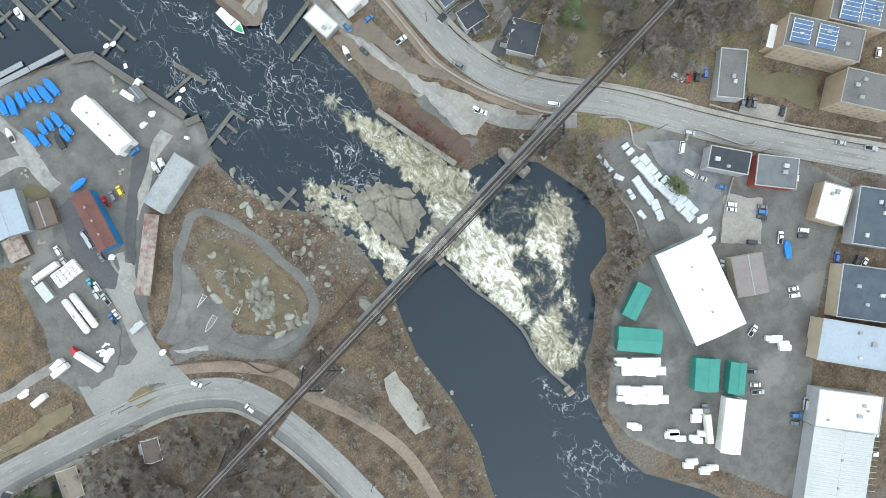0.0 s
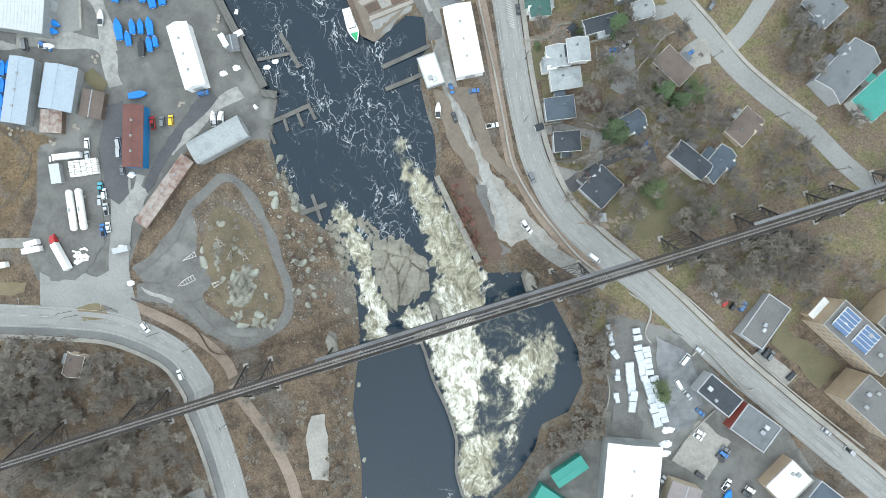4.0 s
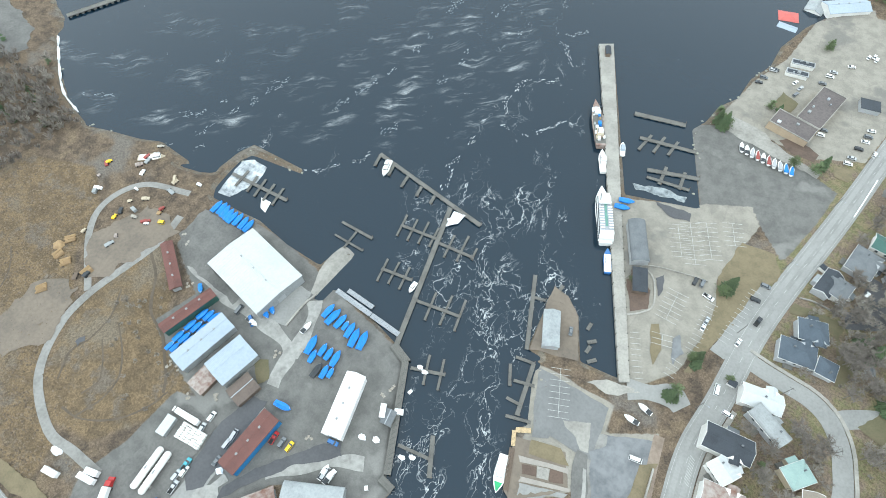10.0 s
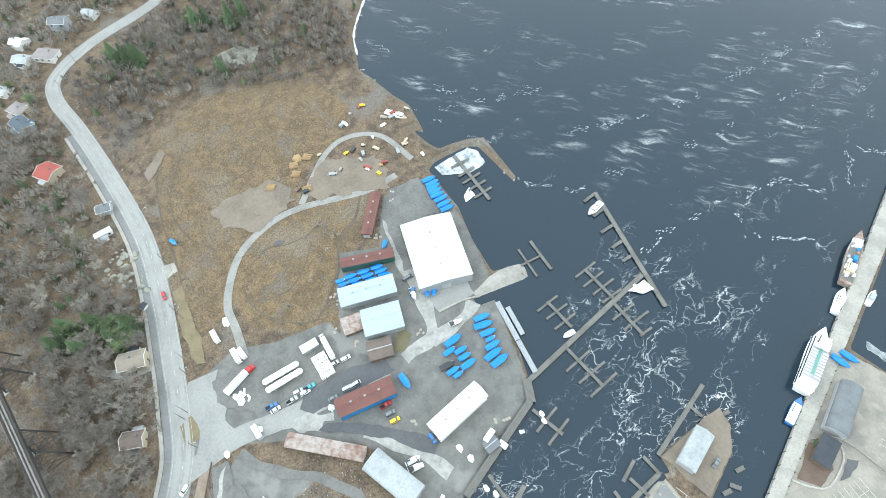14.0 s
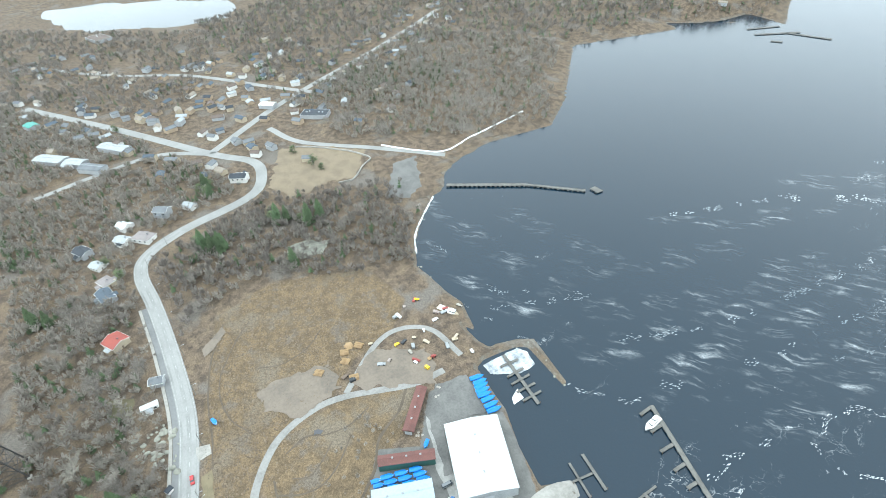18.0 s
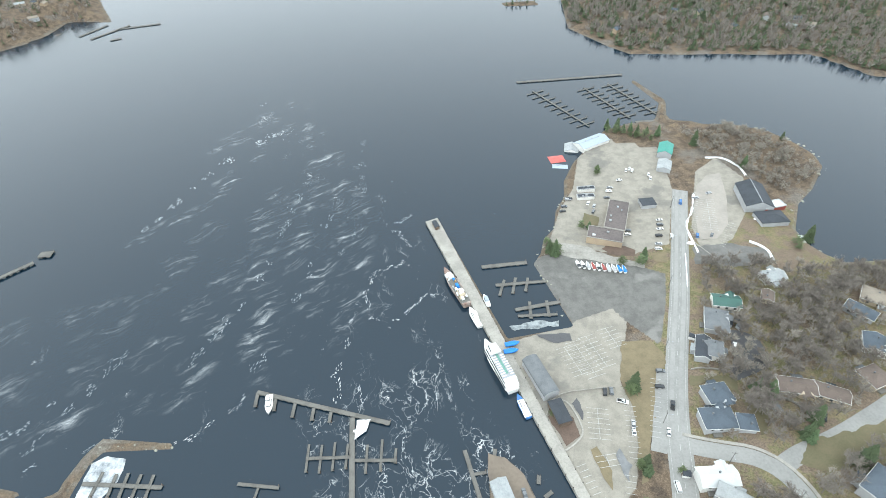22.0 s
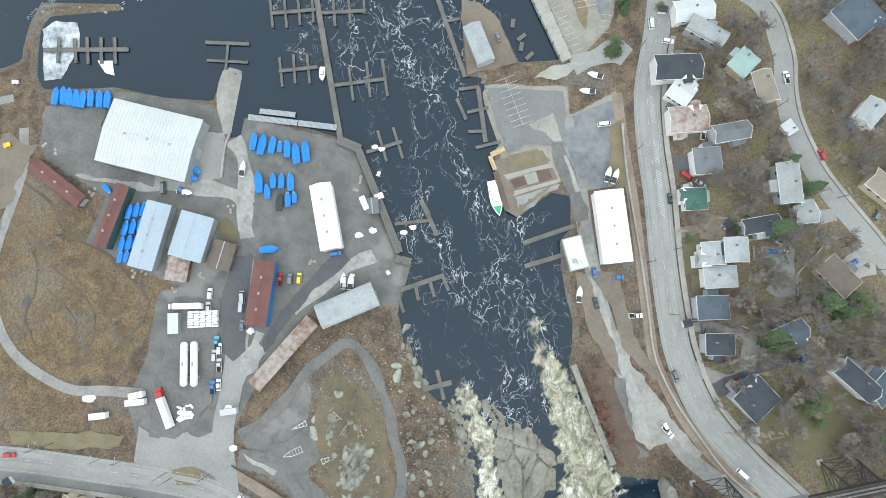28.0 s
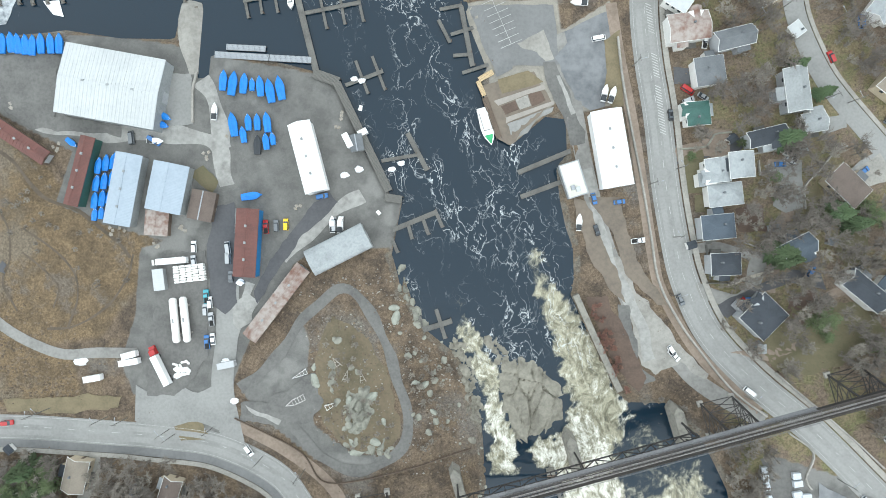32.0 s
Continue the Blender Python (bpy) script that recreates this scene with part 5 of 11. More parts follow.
shed(7.4, 267.5, 23.8, 8.4, -69, 4, "arch", "roof_grey", "siding_grey", "dockside hall with a rounded dark grey roof", rise=2.5)
shed(14.3, 247.1, 12.8, 6.7, -74, 3.5, "hip", "roof_dark", "wood_brown", "small dark ticket hut with a hip roof", rise=1.8)
shed(82.0, 508.5, 28.5, 13.0, 31, 3.6, "gable", "metal_blue", "siding_white", "long pale blue roofed marina building", rise=2.2)
shed(64.5, 504.0, 13.0, 11.5, 79, 3.2, "gable", "metal_pale", "siding_white", "marina hall wing with a pale grey roof", rise=2)
shed(49.5, 487.3, 12.5, 10.0, 10, 2.4, "hip", "roof_coral", "siding_white", "dockside marina hall with a bright coral red roof", rise=1.6)
shed(50.5, 476.1, 12.0, 6.6, -8, 2.2, "gable", "metal_blue", "siding_white", "dockside marina hall with a pale blue roof", rise=1)
shed(138.5, 489.5, 17.0, 11.0, 68, 4.5, "gable", "metal_teal", "siding_grey", "house with a green roof", rise=2.5)
shed(131.3, 467.6, 14.0, 10.2, 69, 3, "gable", "metal_pale", "siding_grey", "workshop with a pale grey metal roof", rise=1.5)
shed(63.9, 438.8, 13.0, 4.0, 5, 2.4, "flat", "roof_dark", "siding_white", "white portable site office cabin with a dark roof", rise=.2)
shed(61.8, 428.8, 12.5, 4.0, 3, 2.4, "flat", "roof_dark", "siding_white", "white portable site office cabin with a dark roof", rise=.2)
shed(104.4, 418.4, 10.5, 8.7, 5, 3, "flat", "roof_dark", "siding_grey", "small dark portable site cabin", rise=.2)
shed(180.8, 420.2, 29.0, 18.5, -97, 5.5, "gable", "roof_dark", "siding_grey", "performing arts hall with a steep dark roof", rise=4)
shed(190.0, 410.5, 16.0, 8.0, 14, 3.6, "flat", "metal_white", "siding_red", "hall foyer with a pale roof and red walls", rise=.2)
shed(182.9, 396.5, 19.0, 13.0, 4, 3.4, "hip", "roof_dark", "siding_grey", "lower dark roofed wing of the hall", rise=2)
house(153.8, 333.9, 12.9, 8.6, 11, 3, "gable", "metal_pale", "siding_white", "white lakeside house with a pale roof", rise=1.8)
house(118.2, 313.1, 14.6, 8.8, -11, 3.2, "gable", "metal_green", "siding_white", "white house with a dark green roof", rise=1.8)
house(143.6, 317.0, 8.0, 6.0, 65, 2.8, "gable", "roof_brown", "siding_tan", "small brown cottage among bare trees", rise=1.5)
house(107.4, 298.6, 15.5, 11.6, 72, 3.6, "hip", "roof_grey", "siding_grey", "grey house with a hip roof", rise=2.2)
house(94.0, 280.5, 14.5, 7.0, 70, 3.6, "gable", "roof_dark", "siding_grey", "dark shingled house wing beside a parking court", rise=1.8)
house(99.5, 279.0, 10.5, 7.0, 70, 4.2, "hip", "roof_grey", "siding_white", "house with pale grey hip roof and a parking court", rise=2.2)
house(90.8, 252.3, 11.8, 9.8, 10, 4.4, "hip", "roof_slate", "siding_grey", "large grey inn with a blue-grey roof", rise=2.8)
house(86.4, 239.1, 14.6, 10.4, 2, 4.4, "hip", "roof_slate", "siding_grey", "grey inn wing with a blue-grey roof", rise=2.8)
house(98.4, 236.6, 7.7, 7.4, -98, 3.6, "hip", "roof_slate", "siding_grey", "grey inn pavilion with a hip roof", rise=2.2)
house(129.6, 255.5, 16.6, 8.6, -11, 3.2, "gable", "roof_brown", "siding_tan", "brown bungalow with a long low roof", rise=1.6)
house(144.9, 251.9, 14.3, 7.8, -25, 3.2, "gable", "roof_brown", "siding_tan", "brown bungalow with a long low roof", rise=1.6)
house(188.2, 304.0, 14.6, 7.9, -49, 3.6, "gable", "roof_slate", "siding_grey", "house with a blue-grey roof", rise=1.8)
house(182.3, 281.2, 11.9, 9.9, -117, 3.6, "gable", "roof_slate", "siding_white", "white house with a slate roof", rise=1.8)
house(169.9, 260.3, 11.4, 10.6, 20, 3.6, "hip", "roof_brown", "siding_tan", "house with a brown hip roof", rise=2)
house(204.4, 313.6, 17.2, 12.0, -36, 3.6, "hip", "roof_tan", "siding_tan", "house with a tan hip roof", rise=2)
house(76.2, 211.7, 15.7, 8.3, 3, 4.5, "gable", "metal_white", "siding_white", "house with a worn white roof", rise=2)
shed(-15.6, 204.2, 17.8, 7.4, -72, 4, "gable", "metal_pale", "siding_grey", "boathouse on the spit with a pale metal roof", rise=1.5)
shed(53.9, -70.2, 15.2, 6.1, 26, 4, "gable", "metal_teal", "metal_teal", "long green roofed lumber shed", rise=1)
shed(44.4, -83.9, 18.4, 9.9, -42, 5, "gable", "metal_teal", "metal_teal", "wide green roofed lumber shed", rise=1)
shed(58.0, -112.7, 13.6, 9.8, 49, 5, "gable", "metal_teal", "metal_teal", "green roofed lumber shed", rise=1.5)
shed(67.4, -121.8, 13.1, 6.4, 47, 5, "gable", "metal_teal", "metal_teal", "narrow green roofed lumber shed", rise=1.5)
shed(53.5, -137.0, 23.1, 8.1, 46, 5, "gable", "membrane", "membrane", "long white fabric storage building", rise=1)
shed(99.0, -90.2, 17.0, 13.2, 63, 6, "gable", "roof_mauve", "siding_tan", "building with a faded mauve-grey roof", rise=1)
shed(178.6, -27.4, 32.1, 13.5, -50, 13, "flat", "roof_gravel", "brick", "tan brick apartment block with a flat roof", rise=.2)
shed(184.5, -58.7, 27, 14.5, -50, 13, "flat", "roof_gravel", "brick", "tan brick apartment block with a flat gravel roof", rise=.2)
shed(200.0, -25.9, 24, 17.5, -50, 13, "flat", "roof_gravel", "brick", "tan brick apartment wing with a flat roof", rise=.2)
shed(168.7, -16.0, 7.5, 9.7, -50, 6, "flat", "membrane", "brick", "low brick wing with a white roof", rise=.2)
shed(143.9, -16.5, 20.7, 11.2, 47, 5, "flat", "roof_gravel", "siding_grey", "low dark flat-roofed building", rise=.2)
shed(121.1, -45.2, 17.5, 9.5, -48, 7, "flat", "roof_dark", "siding_grey", "small dark flat-roofed shop", rise=.2)
shed(135.2, -62.0, 17.6, 13.2, -44, 6, "flat", "roof_grey", "siding_red", "shop with a grey roof and red front slope", rise=.2)
shed(146.2, -87.8, 16.4, 12.7, 37, 6, "flat", "membrane", "brick", "white roofed shop block with tan brick walls", rise=.2)
shed(157.0, -103.5, 24.9, 16.9, 44, 6, "flat", "roof_slate", "siding_grey", "store with a blue-grey flat roof", rise=.2)
shed(135.4, -128.6, 29.4, 22.7, -45, 7, "flat", "roof_slate", "siding_tan", "large store with a dark flat roof", rise=.2)
shed(118.3, -143.2, 39.2, 17.7, -47, 7, "flat", "metal_blue", "siding_tan", "large store with a pale blue-grey flat roof", rise=.2)
shed(95.6, -160.6, 27.3, 15.9, -45, 7, "flat", "membrane", "siding_grey", "store with a bright white roof section", rise=.2)
shed(71.8, -183.1, 48.5, 25.5, 44, 7, "gable", "metal_white", "siding_grey", "long store with a ribbed grey metal roof", rise=.8)
house(-190.6, 16.9, 12.1, 8.1, 71, 4, "gable", "roof_tan", "siding_tan", "tan house below the road", rise=2)
house(-153.7, 6.7, 9.0, 6.7, 66, 4, "gable", "roof_brown", "siding_tan", "small brown house in the woods", rise=2)
house(-127.0, -61.9, 17.2, 8.0, 26, 4.5, "gable", "roof_dark", "siding_white", "white house with a dark roof", rise=2)
house(-115.9, -82.9, 13.5, 6.4, 15, 4.5, "gable", "roof_brown", "siding_tan", "house with a brown hip roof", rise=2)
house(-129.6, -87.4, 9.5, 8.2, 24, 4.5, "gable", "roof_tan", "siding_tan", "house with a tan hip roof", rise=2)
house(-480.0, 48.6, 12, 9, 55, 5.5, "gable", "roof_grey", "siding_grey", "tall grey house beside the west road", rise=2.2)
house(-450.5, 31.8, 16, 10, 48, 3.6, "hip", "roof_mauve", "siding_white", "white house with a pinkish grey roof", rise=2)
house(-455.3, 16.5, 11, 8, 45, 3.4, "gable", "metal_pale", "siding_white", "house with a pale grey roof", rise=1.8)
house(-475.6, 18.1, 10, 7, 40, 3.4, "gable", "metal_white", "siding_white", "small white house with a pale roof", rise=1.8)
house(-454.5, -12.0, 13, 9, 35, 4.2, "gable", "roof_dark", "siding_grey", "grey house with a dark roof", rise=2)
house(-431.2, -2.1, 9, 7, 40, 3.2, "gable", "metal_pale", "siding_white", "small pale roofed house", rise=1.5)
house(-390.6, 3.1, 15, 9, 20, 3.4, "gable", "roof_slate", "siding_grey", "long blue-grey roofed house near the road", rise=1.8)
house(-407.1, 3.4, 11, 8, 30, 3.2, "hip", "roof_mauve", "siding_tan", "tan bungalow with a pinkish roof", rise=1.6)
house(-502.2, 116.5, 15, 9, 60, 5, "gable", "roof_dark", "siding_white", "white gabled house with a dark roof", rise=2.4)
house(-275.1, 24.2, 8.9, 3.4, -87, 3, "flat", "metal_white", "siding_white", "white mobile home by the road", rise=.5)
house(-291.8, 29.4, 7.4, 5.3, 76, 3.5, "gable", "roof_grey", "siding_grey", "small grey house by the road", rise=1.5)
house(-339.6, 8.4, 11.6, 11.4, 35, 4, "gable", "siding_red", "siding_tan", "house with a red roof", rise=2)


for _x, _y, _L, _W, _a, _roof, _label in (
    (-650, -45, 34, 14, 48, "metal_pale", "long pale roofed motel block in the far town"), (-628, -22, 22, 12, 48, "metal_pale", "pale roofed motel wing in the far town"),
    (-641, 14, 36, 13, 40, "metal_pale", "long grey roofed motel block by the road"), (-603, -6, 26, 12, 48, "roof_grey", "grey roofed low block in the far town"),
    (-764, -72, 16, 12, 30, "metal_teal", "house with a teal roof in the far town"), (-602, 218, 30, 16, 55, "roof_dark", "dark roofed shop with a teal front by the crossing"),
    (-1130, -3, 44, 26, 25, "roof_brown", "large brown school building by the lake"), (-660, 178, 18, 11, 50, "membrane_cream", "cream apartment house by the crossing")):
    shed(_x, _y, _L, _W, _a, 4.5, "flat" if "shop" in _label or "school" in _label else "gable", _roof, "siding_grey", _label, rise=1.2)


# ---- paving details ----
tagged(part("sidewalk", ribbon(ROAD_COAST[3:], 7.0, 2.2, 0.3, thick=0.12), "concrete"), "pale concrete sidewalk beside the coast road", "sidewalk", kind="structure")
tagged(part("road_shoulder", ribbon(ROAD_WEST[9:], -6.6, 3.2, 0.2), "asphalt_mid"), "dark asphalt shoulder beside the road", "road", kind="structure")
tagged(part("sidewalk", ribbon(ROAD_WEST[9:], -9.2, 1.8, 0.3, thick=0.15), "concrete"), "pale concrete sidewalk with kerb", "sidewalk", kind="structure")
tagged(part("retaining_wall", ribbon(WALL_LINE, 0, 0.7, -0.6, thick=1.9), "concrete"), "pale concrete retaining wall along the trail", "wall", kind="structure")
tagged(part("sidewalk", ribbon(ROAD_HILL[2:], -5.0, 1.6, 0.3, thick=0.12), "concrete"), "concrete sidewalk along the street", "sidewalk", kind="structure")


def road_lines(line, offsets, dash=0.0, width=0.16, lift=0.26):
    """Painted lines along a road; dash: length of dashes, 0 for an unbroken line."""
    pts = smooth_line(line, 1.5)
    bm = bmesh.new()
    for off in offsets:
        run = 0.0
        for i in range(1, len(pts) - 1):
            a, b = pts[i], pts[i + 1]
            run += (b - a).length
            if dash and run % (dash * 3) > dash:
                continue
            q = []
            for p, k in ((a, i), (b, i + 1)):
                d = (pts[min(k + 1, len(pts) - 1)] - pts[k - 1]).normalized()
                s = Vector((-d.y, d.x, 0))
                for w in (-width, width):
                    e = p + s * (off + w)
                    q.append(bm.verts.new((e.x, e.y, max(ground(e.x, e.y), ground(p.x, p.y)) + lift)))
            bm.faces.new((q[0], q[2], q[3], q[1]))
    return bm


for _line in (ROAD_COAST, ROAD_WEST[6:]):
    for _k, _off in enumerate((-2.0, 2.3)):
        tagged(part("wheel_track", ribbon(_line, _off, 2.2, 0.215 + 0.004 * _k), "asphalt_worn"), "pale polished wheel track on the asphalt", "marking", kind="structure")
    tagged(part("road_marking", road_lines(_line, (0.25,), 3.0, 0.08), "line_paint"), "worn centre line on the road", "marking", kind="structure")
    tagged(part("road_marking", road_lines(_line, (-4.3, 4.3), 0, 0.05), "line_paint"), "worn edge lines on the road", "marking", kind="structure")


def stall_lines(x, y, ang, n, pitch=2.8, depth=5.2, double=True):
    """A row of parking stalls."""
    bm = bmesh.new()
    m = pose(x, y, 0, 0, 0, ang)
    bars = [(i * pitch - 0.09, i * pitch + 0.09, -depth if double else 0, depth) for i in range(n + 1)]
    if double:
        bars.append((0, n * pitch, -0.09, 0.09))
    for x0, x1, y0, y1 in bars:
        v = []
        for u, w in ((x0, y0), (x1, y0), (x1, y1), (x0, y1)):
            p = m @ Vector((u, w, 0))
            v.append(bm.verts.new((p.x, p.y, ground(p.x, p.y) + 0.36)))
        bm.faces.new(v)
    return tagged(part("parking_line", bm, "line_paint"), "white painted parking stall lines", "marking", kind="structure")




def ragged_ring(outline, ragged, step, seed):
    """An outline cut into short steps, its edge wandering smoothly."""
    ring = []
    for a, b in zip(outline, outline[1:] + outline[:1]):
        n = max(1, int(math.hypot(b[0] - a[0], b[1] - a[1]) / step))
        for k in range(n):
            x, y = a[0] + (b[0] - a[0]) * k / n, a[1] + (b[1] - a[1]) * k / n
            wx = noise.noise((x * 0.16, y * 0.16, seed)) * 1.6 + noise.noise((x * 0.5, y * 0.5, seed + 9)) * 0.5
            wy = noise.noise((x * 0.16, y * 0.16, seed + 40)) * 1.6 + noise.noise((x * 0.5, y * 0.5, seed + 60)) * 0.5
            ring.append((x + ragged * wx, y + ragged * wy))
    return ring


def patch_on_ground(name, outline, material, label, lift=0.12, kind="structure", category="ground", ragged=0.5):
    """A filled outline with uneven edges laid on the ground."""
    ring = ragged_ring(outline, ragged, 1.5, len(label))
    bm = bmesh.new()
    z = max(max(ground(x, y) for x, y in ring), 0.12) + lift
    bm.faces.new([bm.verts.new((x, y, z)) for x, y in ring])
    bmesh.ops.triangulate(bm, faces=bm.faces)
    bmesh.ops.recalc_face_normals(bm, faces=bm.faces)
    if bm.faces[:][0].normal.z < 0:
        bmesh.ops.reverse_faces(bm, faces=bm.faces)
    return tagged(part(name, bm, material), label, category, kind=kind)


patch_on_ground("asphalt_pad", LOT_DARK, "asphalt_wet", "dark wet asphalt lot beside the storage building")
patch_on_ground("concrete_pad", PAD_GREY, "concrete", "pale concrete pad on the river bank")
patch_on_ground("lawn", ISLANDLAWN, "dirt_grey", "bare brown garden bed by the dock", 0.1)
patch_on_ground("ice_sheet", ICE, "ice", "rotting grey-white ice in the marina inlet", 0.02, "stuff", "ice")
patch_on_ground("ice_sheet", ICE3, "snow", "white sheet of ice on the pier corner", 0.95, "stuff", "ice", 0.3)
patch_on_ground("ice_sheet", ICE2, "snow", "white lump of ice on the inlet shore", 0.2, "stuff", "ice")


def ragged_strip(name, line, width, material, label, lift=0.14, seed=1):
    """A worn strip of another surface with uneven edges."""
    pts = smooth_line(line, 2.0)
    bm = bmesh.new()
    rows = []
    rng = random.Random(seed)
    for i, q in enumerate(pts):
        d = (pts[min(i + 1, len(pts) - 1)] - pts[max(i - 1, 0)]).normalized()
        s = Vector((-d.y, d.x, 0))
        l, r = width / 2 * (0.9 + 0.2 * math.sin(i * 0.7 + seed) + rng.uniform(-.02, .02)), width / 2 * (0.9 + 0.22 * math.sin(i * 0.5 + seed * 2) + rng.uniform(-.02, .02))
        row = []
        for k in (-r, -r / 3, l / 3, l):
            e = q + s * k
            row.append(bm.verts.new((e.x, e.y, ground(e.x, e.y) + lift)))
        rows.append(row)
    for a, b in zip(rows, rows[1:]):
        for k in range(3):
            bm.faces.new((a[k], b[k], b[k + 1], a[k + 1]))
    bmesh.ops.recalc_face_normals(bm, faces=bm.faces)
    return tagged(part(name, bm, material), label, "paving", kind="structure")


ragged_strip("dirt_track", TRACK_LOOP, 4.6, "gravel_dark", "grey gravel track round the rocky mound", 0.17, 14)
for k, (line, w) in enumerate(((PALE1, 7), (PALE2, 7), (PALE3, 6), (PALE5, 4))):
    ragged_strip("worn_paving", line, w, "pale_gravel", "pale worn concrete across the boatyard", 0.1 + 0.02 * k, k)
ragged_strip("worn_paving", PALE4, 17, "asphalt", "grey paved apron at the road junction", 0.22, 9)
ragged_strip("worn_paving", PALE_LANE, 5, "pale_gravel", "pale patched concrete beside the lane", 0.24, 10)
for k, (line, w) in enumerate(((DRIVE1, 7), (DRIVE2, 8), (DRIVE3, 4), (DRIVE4, 6), (DRIVE5, 5), (DRIVE7, 4), (DRIVE9, 10))):
    ragged_strip("driveway", line, w, "dirt" if k in (4, 5) else "gravel_lane" if k in (2, 3) else "asphalt_dark", "worn driveway beside the houses", 0.13 + 0.02 * k, k + 20)
for k, (line, w) in enumerate(((DRIVE6, 7), (DRIVE8, 8), (DRIVE10, 8), (DRIVE12, 10))):
    ragged_strip("driveway", line, w, "asphalt", "grey paved driveway", 0.17 + 0.02 * k, k + 30)
patch_on_ground("ice_sheet", [(-5, 306), (12, 311), (24, 309), (24, 305.5), (-2, 302.5)], "ice_rotten", "rotting grey ice along the basin edge", 0.02, "stuff", "ice", 1.2)
patch_on_ground("spit_paving", SPIT, "dirt_grey", "grey-brown worn gravel on the harbour spit", 0.1)
for _y0, _y1 in ((178, 166), (158, 149), (145, 126)):
    bm = bmesh.new()
    y = _y0
    while y > _y1:
        v = [bm.verts.new((x, yy, max(ground(x, yy), ground(57, yy)) + 0.25)) for x, yy in ((56.4, y), (58.6, y - 1.4), (58.6, y - 1.75), (56.4, y - 0.35))]
        bm.faces.new(v)
        y -= 1.1
    bmesh.ops.recalc_face_normals(bm, faces=bm.faces)
    tagged(part("hatched_marking", bm, "line_paint"), "white hatched road marking on the coast road", "marking", kind="structure")


def boardwalk(x0, y0, x1, y1, width, z, label, material="dock_wood", name="boardwalk"):
    """A deck of cross planks on stringers."""
    L = math.hypot(x1 - x0, y1 - y0)
    d = thing(name, pose(x0, y0, 0, 0, 0, math.degrees(math.atan2(y1 - y0, x1 - x0))), label, "boardwalk")
    plank = bmesh.new()
    box(plank, 0, 0.42, -width / 2, width / 2, z - 0.12, z)
    first = part("plank", plank, material, d)
    for k in range(1, int(L / 0.5)):
        o = first.copy()
        scene.collection.objects.link(o)
        o.location = (k * 0.5, 0, random.Random(k).uniform(-0.02, 0.02))
    for s in (-0.4, 0.4):
        bm = bmesh.new()
        box(bm, 0, L, s * width - 0.12, s * width + 0.12, -1.5, z - 0.12)
        part("stringer", bm, "ties", d)


boardwalk(-70, 161, -54, 115, 3.2, 2.05, "weathered plank bulkhead walk along the boatyard shore")
boardwalk(-79, 166, -69, 161, 4.0, 2.0, "weathered plank landing at the pier root")
boardwalk(-56, 113, -49, 111, 3.2, 1.98, "weathered plank quay by the hut")
boardwalk(-118, 178.5, -96, 174.5, 2.6, 1.2, "grey timber dock platform", "galv")
boardwalk(-96, 174.5, -79, 171.5, 2.6, 1.25, "grey timber dock platform", "galv")
boardwalk(-113, 181, -97, 178.3, 2.4, 1.0, "grey timber dock platform", "galv")
boardwalk(-13, 155.5, -7, 158, 2.2, 1.9, "new yellow wooden deck by the garden", "plank_new")
boardwalk(-13.5, 155, -11.5, 148.5, 1.8, 1.92, "new yellow wooden deck by the garden", "plank_new")
boardwalk(-11.5, 148, -7.5, 131, 2.4, 1.9, "brown wooden quay beside the ferry boat", "wood_brown")
for x, y, a in ((0, 213, 80), (2, 207, 35), (3, 202, 78), (5, 198, 40), (-19, 226, 80)):
    boardwalk(x, y, x + 4.5 * math.cos(radians(a)), y + 4.5 * math.sin(radians(a)), 1.8, 0.7, "small float beside the harbour spit")

# ---- yards, lots, lawns and garden walls ----
from mathutils import geometry


def laid_patch(name, outline, material, label, category="ground", ragged=0.4, lift=None):
    """A filled outline with uneven edges that follows the ground."""
    rng = random.Random(int(abs(outline[0][0] * 31 + outline[0][1] * 17)))
    lift = rng.uniform(0.2, 0.3) if lift is None else lift
    ring = ragged_ring(outline, ragged, 1.2, rng.uniform(0, 30))
    xs, ys = [p[0] for p in ring], [p[1] for p in ring]
    gx, gy = np.meshgrid(np.arange(min(xs), max(xs), 2.0), np.arange(min(ys), max(ys), 2.0))
    keep = inside_distance(gx, gy, ring) > 0.7
    pts = [Vector(p) for p in ring] + [Vector((float(x), float(y))) for x, y in zip(gx[keep], gy[keep])]
    vs, _, fs = geometry.delaunay_2d_cdt(pts, [], [list(range(len(ring)))], 1, 1e-4)[:3]
    bm = bmesh.new()
    bv = [bm.verts.new((v.x, v.y, ground(v.x, v.y) + lift)) for v in vs]
    for f in fs:
        bm.faces.new([bv[i] for i in f])
    bm.normal_update()
    flip = [f for f in bm.faces if f.normal.z < 0]
    bmesh.ops.reverse_faces(bm, faces=flip)
    return tagged(part(name, bm, material), label, category, kind="structure")


